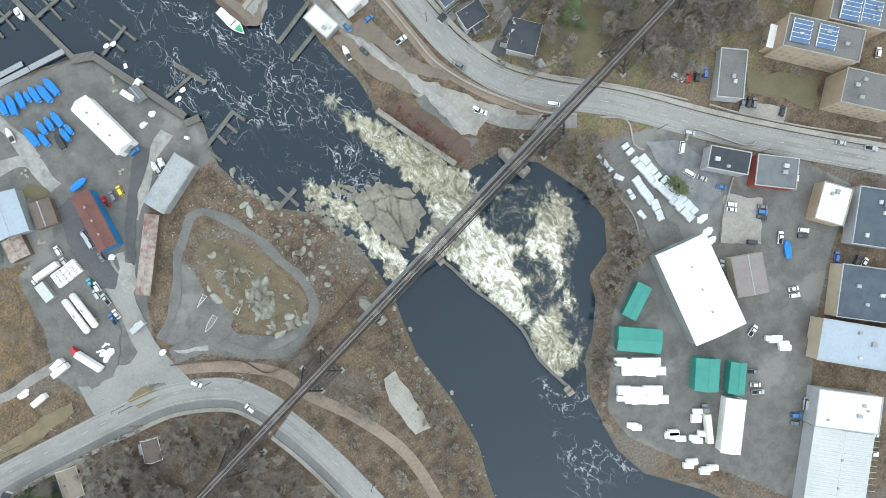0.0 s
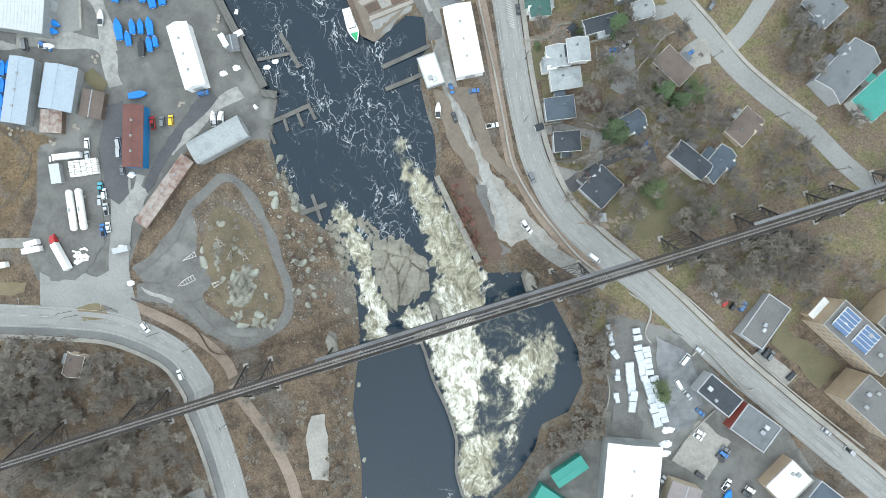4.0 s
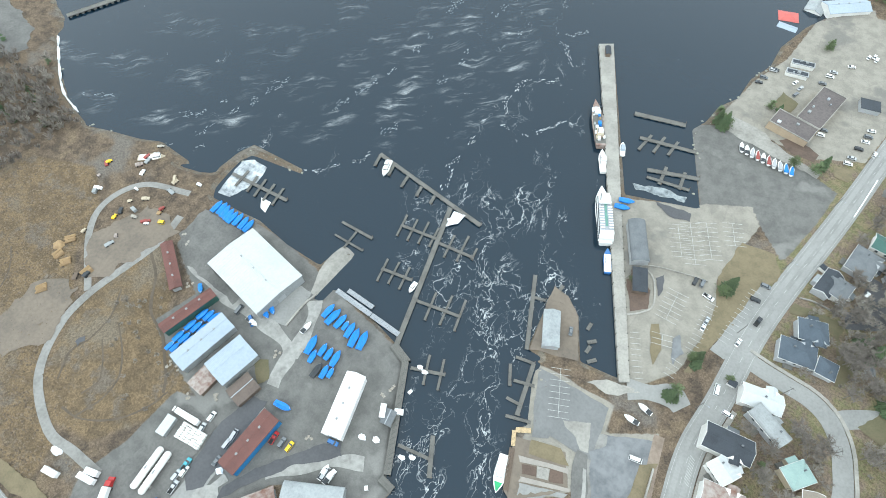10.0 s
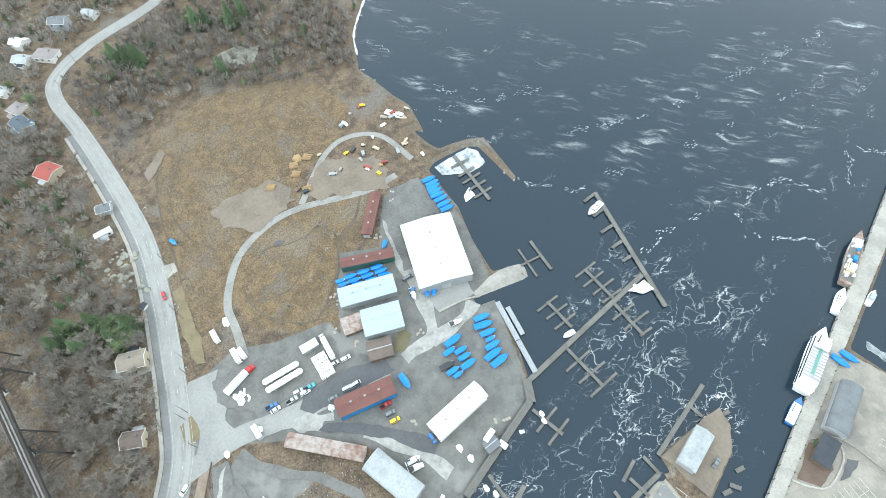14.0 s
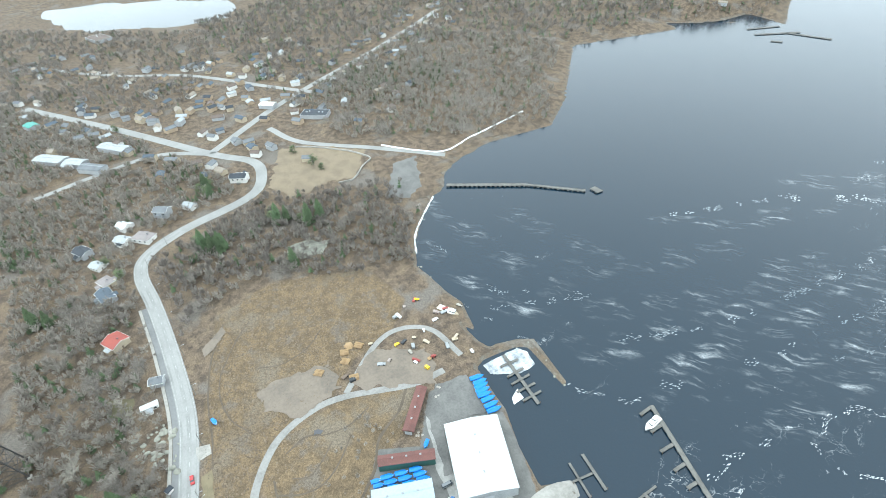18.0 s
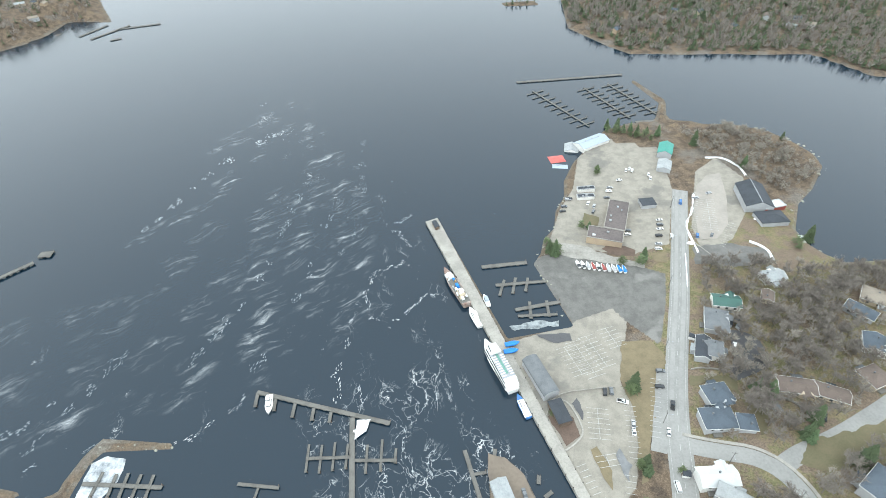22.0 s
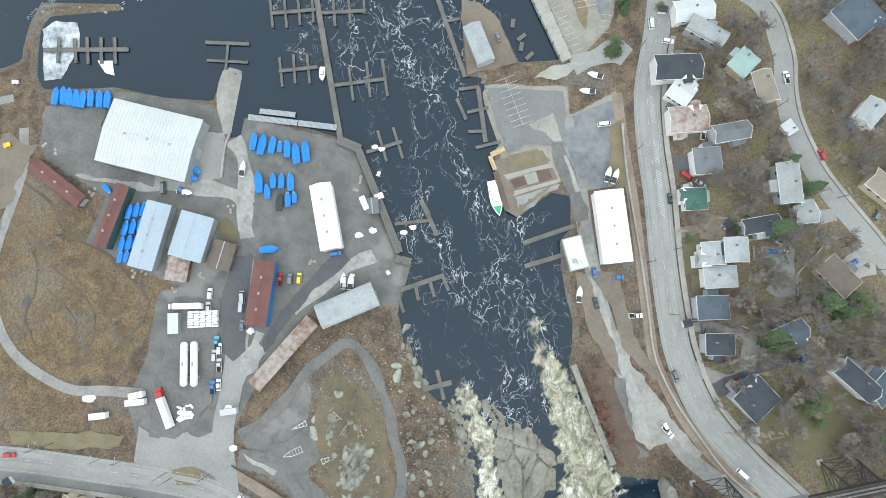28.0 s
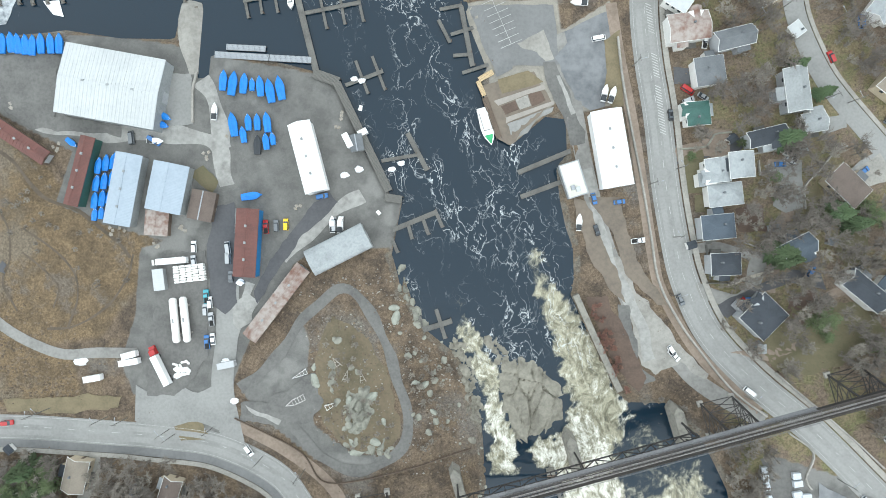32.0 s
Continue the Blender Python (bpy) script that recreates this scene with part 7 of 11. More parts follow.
for _k, (_line, _wide, _high, _mat, _label) in enumerate((
    ([(75.1, 62.6), (82.9, 64.7), (91.9, 66.4)], 1.2, 0.5, "plank_pale", "long pale wooden boardwalk between the houses"),
    ([(106.2, 88.8), (107.3, 97.7), (112.6, 102.5), (119.6, 109.4), (124.9, 111.3)], 0.5, 0.9, "concrete", "low pale stone garden wall"),
    ([(63.3, 81.1), (73, 80.8)], 0.4, 0.8, "concrete", "low pale stone garden wall"),
    ([(82.6, 78.6), (88.1, 75.4), (91, 72.5)], 0.4, 0.8, "concrete", "low pale stone garden wall"),
    ([(88.7, 112.5), (98.3, 112.6), (101.7, 110.3)], 0.6, 0.8, "concrete", "low pale stone garden wall"),
    ([(91, 109.9), (90.8, 103.9)], 0.4, 0.8, "concrete", "low pale stone garden wall"),
    ([(62.8, 118.3), (73, 118), (76.3, 122.2), (82.8, 122.2)], 0.7, 0.5, "rock", "low rough stone garden edging"),
    ([(88, 57.9), (93.2, 51.5), (96.2, 45.2)], 0.4, 0.8, "wood_brown", "brown wooden garden fence"),
    ([(90.9, 66.8), (98.6, 73.4), (103, 76.3)], 0.4, 1.2, "dock_wood", "weathered wooden garden fence"),
    ([(68.3, 79.4), (68.5, 65.6)], 0.4, 1.2, "dock_wood", "weathered wooden garden fence"),
    ([(67, 64.2), (77, 63.1)], 0.4, 1.2, "dock_wood", "weathered wooden garden fence"),
    ([(79.1, -9.2), (76.7, -26.3), (76.3, -40.7), (70.4, -54.3)], 0.5, 0.7, "concrete", "low concrete kerb round the storage pad"),
    ([(113.9, -28), (119.6, -26.1), (134, -45.5), (139, -47.2)], 0.6, 1.0, "concrete", "pale concrete parapet along the road"),
    ([(90.3, 3.1), (98.2, -5.3), (94.9, -15.3), (96.7, -19.8)], 0.6, 0.6, "concrete", "pale curved concrete kerb"),
    ([(87.7, 27.1), (95.4, 18.3), (105.5, 7.3), (115.6, -3.9), (124.5, -14.2)], 0.5, 1.0, "concrete", "pale concrete retaining wall along the road"),
    ([(131.4, -21.6), (142.1, -35), (160.3, -55.1), (184.1, -80)], 0.5, 0.9, "concrete", "pale concrete retaining wall along the road"),
    ([(121.5, -53.7), (108.6, -63.7), (99.6, -73.4)], 0.4, 0.8, "concrete", "low concrete kerb between the lots"),
    ([(-126.4, 31.6), (-101.8, 15.4), (-92.1, 1.6), (-64.3, 3.4), (-33.1, 9.5)], 0.25, 1.0, "wood_brown", "weathered rail fence round the mound"),
    ([(7.2, 245.5), (15, 257.6), (33.5, 261.5), (44.9, 262.2)], 0.3, 0.8, "concrete", "low kerb wall between the lots"),
    ([(15.4, 256.5), (20.8, 252), (24.3, 238.6), (19.8, 231.9), (14.3, 228.2)], 0.8, 0.2, "concrete", "curved pale concrete path kerb"),
    ([(85, 269.8), (91, 270), (103.4, 266.5)], 0.4, 0.8, "concrete", "low pale stone garden wall"),
    ([(118.9, 252.5), (127.7, 245.6), (124.1, 238)], 0.5, 0.8, "concrete", "low pale stone garden wall"),
    ([(112.4, 360.8), (102.5, 328.4)], 0.5, 0.7, "snow", "thin line of old ploughed snow beside the road"),
    ([(157.8, 371.9), (164.5, 363.4), (164.1, 351.6)], 1.6, 0.8, "snow", "low bank of old ploughed snow"),
    ([(122.6, 372), (128.9, 356.5), (130.1, 353.2)], 0.5, 0.5, "concrete", "pale concrete kerb of the lot"),
)):
    low_wall(_line, _wide, _high, _mat, _label)
ragged_strip("field_rut", [(-217.1, 155.7), (-204.1, 144.3), (-193.5, 129.2), (-179.6, 121.4), (-166.8, 108.4), (-161.2, 100.7)], 1.6, "rut_earth", "dark rut through the dead grass field", 0.100, 60)
ragged_strip("field_rut", [(-159.8, 101.9), (-163.3, 93.4), (-172.1, 82.5), (-186.9, 75.7), (-198.3, 75.8)], 1.0, "rut_earth", "dark rut through the dead grass field", 0.105, 61)
ragged_strip("field_rut", [(-209.6, 84.3), (-214.7, 96.5), (-210.3, 106), (-209.5, 118.3), (-214.8, 131.9)], 0.9, "rut_earth", "dark rut through the dead grass field", 0.110, 62)
ragged_strip("field_rut", [(-189.8, 75.6), (-184.3, 86.8), (-185, 97.8), (-193.7, 109.1), (-203.6, 117.6)], 0.9, "rut_earth", "dark rut through the dead grass field", 0.115, 63)
ragged_strip("field_rut", [(-194.7, 84.1), (-191.7, 91.9), (-197.4, 100.4), (-204.8, 107.9)], 0.7, "rut_earth", "dark rut through the dead grass field", 0.120, 64)
ragged_strip("field_rut", [(-316.8, 86.7), (-295.9, 71.2), (-272.1, 61), (-247.4, 62.3), (-230.5, 71.5)], 0.9, "rut_earth", "dark rut through the dead grass field", 0.125, 65)
ragged_strip("field_rut", [(-322.4, 71.5), (-294.5, 59.8), (-266.7, 54), (-240.2, 52.2), (-219.4, 49.8)], 1.0, "rut_earth", "dark rut through the dead grass field", 0.130, 66)
ragged_strip("field_rut", [(-274.1, 83.7), (-269.7, 97.1), (-273.6, 113.6), (-284.4, 125.3)], 0.8, "rut_earth", "dark rut through the dead grass field", 0.135, 67)

# ---- harbour: docks, wharf, boats ----
DOCKS27 = [(-137.0, 214.2, -117.3, 212.2), (-126.8, 212.7, -127.9, 201.0), (-136.4, 205.8, -118.0, 203.7), (-107.8, 226.1, -86.6, 226.6), (-107.7, 233.4, -106.6, 219.3), (-101.3, 233.0, -100.3, 218.9), (-95.2, 234.3, -94.3, 219.9), (-88.8, 233.3, -88.3, 220.8), (-84.6, 224.9, -64.6, 224.8), (-79.3, 232.8, -78.7, 218.4), (-72.4, 235.6, -71.9, 219.3), (-65.4, 230.8, -65.4, 223.3), (-104.3, 198.9, -87.1, 199.8), (-103.9, 205.3, -102.8, 191.7), (-97.7, 206.2, -97.1, 192.8), (-91.6, 205.9, -90.7, 192.5), (-80.2, 190.9, -57.1, 192.6), (-73.2, 199.1, -71.7, 183.5), (-65.3, 201.0, -64.2, 184.5), (-58.3, 201.9, -56.6, 184.7), (-66.8, 159.9, -51.0, 163.9), (-61.6, 169.4, -58.1, 155.4), (-54.7, 170.4, -51.1, 156.1)]
DOCKS27B = [(-44.1, 137.8, -37.9, 121.9), (-55.8, 127.8, -41.0, 128.6), (-16.8, 186.6, -14.9, 161.6), (-25.4, 185.9, -16.2, 186.6), (-26.4, 181.8, -22.8, 172.1), (-22.1, 175.3, -7.6, 177.9), (-22.1, 166.7, -14.5, 166.4), (-19.3, 159.3, -6.3, 161.8), (-32.8, 229.4, -22.2, 191.4), (-28.6, 217.7, -22.9, 218.6), (-1.6, 116.7, 20.8, 123.1), (-1.6, 106.8, 16.9, 111.4), (-56.1, 99.1, -35.8, 104.8), (-48.1, 101.3, -47.1, 94.9), (-41.9, 102.8, -40.3, 95.9), (-36.5, 105.2, -34.3, 98.2), (-56.1, 99.1, -53.5, 90.1), (-210.1, 214.9, -171.6, 212.9), (-203.0, 220.6, -203.4, 208.6), (-196.0, 219.6, -195.2, 208.2), (-190.5, 219.9, -189.7, 207.3), (-184.1, 219.3, -183.7, 207.0), (-178.0, 219.0, -177.4, 206.7)]
DOCKS32 = [(-49.4, 57.5, -34.9, 60.4), (-47.8, 63.7, -46.8, 52.2), (-40.7, 65.7, -38.4, 53.5)]
PIERS = [(-141.4, 263.2, -69.4, 243.9), (-88.7, 247.5, -77.7, 165.4)]
PIERFING = [(-140.8, 262.5, -140.0, 254.3), (-130.4, 259.9, -129.7, 251.8), (-119.5, 256.6, -119.4, 247.9), (-109.2, 253.3, -109.1, 246.0), (-100.0, 250.8, -99.9, 244.9)]
WHARF = [(-57.1, 404.3), (-48.5, 408.4), (24.8, 197.0), (20.5, 194.9)]
BASIN = [(-18.9, 356.4, 10.8, 360.1), (-10.9, 339.4, 24.1, 342.6), (-5.2, 344.2, -9.1, 330.4), (2.1, 346.0, -1.0, 332.0), (9.9, 345.7, 7.1, 333.7), (-0.6, 318.3, 27.2, 324.3), (0.5, 313.3, 23.9, 314.3), (8.6, 324.9, 7.9, 311.3), (18.9, 325.5, 18.7, 312.6)]
FARMARINA = [(30.8, 640.8, 142.9, 651.8), (44.8, 618.8, 86.7, 540.9), (97.2, 622.7, 127.0, 554.6), (123.1, 630.3, 152.7, 560.7), (129.9, 546.1, 158.8, 548.5)]
FARPIER = [(-399.2, 275.9, -361.7, 334.8), (-361.7, 334.8, -326.7, 370.5), (-327.8, 378.5, -318.7, 379.4)]
NWMARINA = [(-543.3, 834.8, -526.3, 878.5), (-521.1, 821.9, -492.3, 874.8), (-501.0, 859.4, -449.3, 877.2), (-490.9, 814.6, -479.3, 821.8)]
SHIP = [(-20.1, 294.7, -7.0, 260.9)]
TUG = [(-5.1, 259.5, -0.7, 245.8)]
OLD = [(-43.4, 354.2, -29.2, 321.7)]
CRUISER = [(-27.8, 320.6, -22.2, 305.3)]
SMALLB = [(-18.8, 331.4, -16.2, 321.6)]
YACHT = [(-132.0, 250.0, -134.0, 261.5)]
GREENB = [(-13.3, 144.2, -10.9, 128.8)]
BOAT2 = [(-85.2, 193.1, -84.7, 199.5)]
TEAL = [(-60.9, 109.8, -57.4, 104.3)]
ROW1 = [(-202.1, 192.2), (-198.6, 192.3), (-195.9, 191.5), (-192.9, 190.7), (-190.0, 190.1), (-186.5, 190.4), (-182.6, 189.9), (-179.1, 189.5)]
ROW2 = [(-115.0, 166.9), (-111.3, 165.3), (-106.9, 164.8), (-103.6, 163.9), (-100.5, 162.9), (-96.8, 160.6), (-92.6, 161.2)]
ROW3 = [(-113.1, 148.9), (-109.5, 144.4), (-106.9, 149.1), (-103.3, 148.7), (-99.4, 148.2), (-100.7, 140.6), (-97.9, 141.4), (-104.3, 139.6)]
RACK = [(-168.9, 138.8), (-165.7, 139.6), (-162.6, 139.8), (-170.5, 131.9), (-167.2, 132.4), (-163.8, 133.1), (-172.0, 125.1), (-168.8, 125.6), (-165.5, 126.1), (-172.6, 119.5), (-169.9, 119.8)]
BMISC = [(-108.9, 119.5), (-140.6, 155.6), (-142.1, 152.4), (-178.6, 149.1)]
TANKS = [(-144.6, 82.7, -144.9, 64.4), (-140.5, 82.7, -140.6, 64.2)]
CARS32 = [(37.0, 100.2), (27.1, 102.7), (26.7, 90.0), (42.6, 84.0), (60.9, 132.1), (76.7, 158.9), (68.3, 141.2), (68.3, 137.1), (73.8, 137.6), (102.0, 107.7), (122.6, 146.2), (135.0, 158.3), (56.5, 58.7), (81.6, 54.7), (51.3, 37.0), (32.0, 125.4), (-121.1, 99.8), (-121.5, 96.3), (-121.3, 88.3), (-130.9, 79.0), (-131.0, 72.2), (-131.4, 64.2), (-133.0, 76.3), (-134.7, 102.0), (-154.8, 148.6), (-145.8, 146.3), (-135.4, 96.3)]
CARSDARK = [(-104.9, 106.6), (-100.7, 106.6), (-96.8, 106.6), (-81.0, 116.2), (-77.5, 104.4), (-74.7, 104.5), (-133.8, 63.3), (-132.0, 81.5)]
LOTROW = [(41.3, 355.5, 71.8, 347.8)]
WHITE0 = [(35.7, -91.0), (41.0, -96.6), (29.3, -103.5), (32.8, -107.2), (23.3, -98.9), (45.0, -126.8), (39.8, -132.3), (29.6, -123.9), (32.6, -128.4), (20.1, -113.4), (30.4, -141.7), (34.4, -148.9), (93.2, -119.2), (93.4, -124.1)]
SNOW32 = [(-135.7, 92.9), (-139.0, 94.9), (-134.8, 91.0), (-131.2, 92.2), (-127.5, 54.5), (-145.0, 53.1), (-147.5, 51.0), (-71.1, 123.8), (-65.2, 125.4), (-125.9, 38.3), (-118.1, 85.6), (-186.9, 61.3)]
HAY = [(91.3, -12.3, 91.3, -18.6), (91.0, -20.3, 92.3, -36.1), (94.3, -20.9, 94.7, -33.8), (92.8, -35.5, 95.6, -57.6), (96.3, -35.0, 98.8, -55.9), (86.5, -27.0, 86.1, -40.9), (86.9, -39.9, 84.8, -49.4), (79.9, -10.0, 80.4, -19.2), (80.4, -21.7, 81.7, -24.3), (81.1, -29.2, 80.5, -35.0), (79.1, -39.7, 79.2, -44.2)]
POLES = [(-200.5, 43.9), (-178.0, 37.7), (-151.3, 27.8), (-117.0, 14.8), (-100.6, 7.9), (124.8, 160.0), (127.4, 127.9), (95.4, 163.5), (-153.4, 29.9), (92.4, 157.1), (60.9, 110.6), (56.7, 83.8)]
LOGS = [(-259.3, 132.9), (-259.9, 142.5), (-238.1, 131.8), (-252.5, 131.3), (-251.6, 114.7), (-271.1, 172.0), (-279.3, 188.9), (-248.4, 174.6), (-231.3, 168.1), (-228.7, 178.2), (-249.0, 163.2), (-234.4, 195.7), (-261.6, 203.0), (-260.8, 196.2), (-270.6, 173.7), (-276.7, 180.5), (-278.7, 190.6), (-258.7, 200.6), (-259.4, 212.3), (-248.5, 167.6), (-242.4, 171.2), (-241.2, 179.5), (-250.6, 182.2), (-232.4, 189.4), (-235.8, 197.2), (-238.8, 149), (-239.2, 154.3), (-241.3, 127.1), (-230.3, 167.3), (-228.6, 175.9), (-257, 149.2), (-220.8, 199.8), (-238.8, 167.6), (-255.7, 192.8), (-236.5, 130.3)]
TRUCK = [(-155.7, 62.7, -150.4, 48.3), (-167.4, 61.9, -163.8, 62.7), (-168.7, 60.7, -162.2, 60.7), (-183.8, 54.3, -177.6, 54.1), (-68.6, 156.9, -70.4, 151.4), (49.7, 28.0, 51.3, 15.5)]


def dock(segs, width, label, top=0.75, name="floating_dock", material="dock_wood", group="floating docks"):
    """A dock whose first run is the walkway and the others fingers."""
    x0, y0 = segs[0][0], segs[0][1]
    d = thing(name, pose(x0, y0, 0), label, "dock", group)
    for n, (ax, ay, bx, by) in enumerate(segs):
        a, b = Vector((ax - x0, ay - y0, 0)), Vector((bx - x0, by - y0, 0))
        w = width if n == 0 else width * 0.7
        L = (b - a).length
        bm = bmesh.new()
        z = top - (0.03 if n else 0) - 0.004 * n
        box(bm, 0, L, -w / 2, w / 2, z - 0.3, z)
        for k in range(max(2, int(L / 4))):
            u = L * (k + 0.5) / max(2, int(L / 4))
            box(bm, u - 0.9, u + 0.9, -w / 2 + 0.1, w / 2 - 0.1, -0.35, z - 0.3)
        for s in (-1, 1):
            box(bm, 0, L, s * w / 2 - 0.08, s * w / 2 + 0.08, z, z + 0.12)
        p = part("walkway" if n == 0 else "finger", bm, material, d)
        p.location = a
        p.rotation_euler.z = math.atan2(b.y - a.y, b.x - a.x)
        bm = bmesh.new()
        bmesh.ops.create_cone(bm, cap_ends=True, segments=8, radius1=0.18, radius2=0.16, depth=3.2, matrix=Matrix.Translation((L - 0.3, w / 2 + 0.2, 0.4)))
        q = part("mooring_pile", bm, "wood_brown", d)
        q.location, q.rotation_euler = p.location, p.rotation_euler
    return d


G = DOCKS27
for lo, hi in ((0, 3), (3, 8), (8, 12), (12, 16), (16, 20), (20, 23)):
    dock(G[lo:hi], 1.4, "weathered grey floating dock with finger slips")
H = DOCKS27B
for lo, hi in ((0, 2), (2, 8), (8, 10), (10, 11), (11, 12), (12, 17), (17, 23)):
    dock(H[lo:hi], 1.8, "weathered grey wooden dock")
dock(DOCKS32, 2.0, "old grey floating dock half awash")
dock([PIERS[0]] + PIERFING, 2.2, "long wooden breakwater pier with finger slips", 1.0, "wooden_pier", group="piers")
dock([PIERS[1]], 2.4, "long wooden pier to the outer breakwater", 0.98, "wooden_pier", group="piers")
dock(BASIN[:1], 3.0, "floating dock with a metal gangway")
dock(BASIN[1:5], 2.2, "floating dock with finger slips")
dock(BASIN[5:], 2.4, "floating dock frame with finger slips")
dock(FARPIER[:2], 4.0, "long dark timber pier out into the bay", 1.4, "wooden_pier", group="piers")
dock(FARPIER[2:], 6.0, "dark timber mooring crib off the pier end", 1.2, "mooring_crib")
dock(FARMARINA[:1], 3.6, "long dark floating breakwater of the far marina", 0.8)
for s in FARMARINA[1:4]:
    a, b = Vector(s[:2]), Vector(s[2:])
    d = (b - a).normalized()
    n = Vector((-d.y, d.x))
    runs = [s]
    for k in range(9):
        p = a.lerp(b, (k + 0.5) / 9)
        runs.append((*(p - n * 10), *(p + n * 10)))
    dock(runs, 1.5, "far marina floating dock with finger slips")
dock(FARMARINA[4:], 4.0, "grey shore dock of the far marina")
for s in NWMARINA:
    dock([s], 4.0, "distant grey floating marina dock")

bm = bmesh.new()
_v = [bm.verts.new((*p, 2.2)) for p in WHARF]
bm.faces.new(_v)
_e = bmesh.ops.extrude_face_region(bm, geom=bm.faces[:])
for _g in _e["geom"]:
    if isinstance(_g, bmesh.types.BMVert):
        _g.co.z = -2.0
bmesh.ops.recalc_face_normals(bm, faces=bm.faces)
wharf = tagged(new("town_wharf"), "long pale concrete town wharf", "wharf", kind="structure")
part("deck", bm, "concrete", wharf)
_a, _b = Vector((*WHARF[0], 0)), Vector((*WHARF[3], 0))
_c, _d = Vector((*WHARF[1], 0)), Vector((*WHARF[2], 0))
for k in range(34):
    for p, q in ((_a, _b), (_c, _d)):
        e = p.lerp(q, (k + 0.5) / 34)
        bm = bmesh.new()
        bmesh.ops.create_cone(bm, cap_ends=True, segments=8, radius1=0.2, radius2=0.2, depth=4.4, matrix=Matrix.Translation((e.x, e.y, 0.6)))
        part("fender_pile", bm, "ties", wharf)
bm = bmesh.new()
box(bm, -3.5, 3.5, -1.5, 1.5, 0, 2.4)
hut = thing("wharf_shelter", pose(-49.5, 398, 2.2, 0, 0, 110), "small dark shelter on the wharf end", "hut")
part("wall", bm, "wood_brown", hut)
part("roof", roof_mesh(7, 3, 2.4, "gable", 0.6, 0.3), "roof_dark", hut)


def hull_mesh(L, W, H, sharp=0.75, n=14, stern=0.8):
    """A hull from stern (-L/2) to bow (L/2), with its deck at H."""
    bm = bmesh.new()
    rings = []
    for i in range(n + 1):
        u = i / n
        w = W / 2 * min(1, stern + u * 2 * (1 - stern)) * (1 if u < sharp * 0.7 else max(0.0, 1 - ((u - sharp * 0.7) / (1 - sharp * 0.7)) ** 2.2))
        sheer = H * (1 + 0.18 * max(0, u - 0.5) ** 2 * 4)
        x = (u - 0.5) * L
        w = max(w, 0.03)
        rings.append([bm.verts.new(p) for p in ((x, -w, sheer), (x - 0.02 * L * u, -w * 0.8, 0.0), (x - 0.03 * L * u, 0, -0.35 * H), (x - 0.02 * L * u, w * 0.8, 0.0), (x, w, sheer))])
    for a, b in zip(rings, rings[1:]):
        for k in range(4):
            bm.faces.new((a[k], b[k], b[k + 1], a[k + 1]))
        bm.faces.new((a[4], b[4], b[0], a[0]))
    bm.faces.new(rings[0])
    bm.faces.new(rings[-1][::-1])
    bmesh.ops.recalc_face_normals(bm, faces=bm.faces)
    return bm


def slab(x0, x1, w0, w1, z0, z1):
    """A tapered block along a boat."""
    bm = bmesh.new()
    lo = [bm.verts.new(p) for p in ((x0, -w0 / 2, z0), (x1, -w1 / 2, z0), (x1, w1 / 2, z0), (x0, w0 / 2, z0))]
    hi = [bm.verts.new((v.co.x * 0.98 + 0.02 * (x0 + x1) / 2, v.co.y * 0.94, z1)) for v in lo]
    bm.faces.new(lo[::-1])
    bm.faces.new(hi)
    for i in range(4):
        bm.faces.new((lo[i], lo[(i + 1) % 4], hi[(i + 1) % 4], hi[i]))
    return bm


def afloat(s, z=0.0):
    """Pose with the bow at the segment's first end."""
    ax, ay, bx, by = s
    return pose((ax + bx) / 2, (ay + by) / 2, z, 0, 0, math.degrees(math.atan2(ay - by, ax - bx))), math.hypot(ax - bx, ay - by)


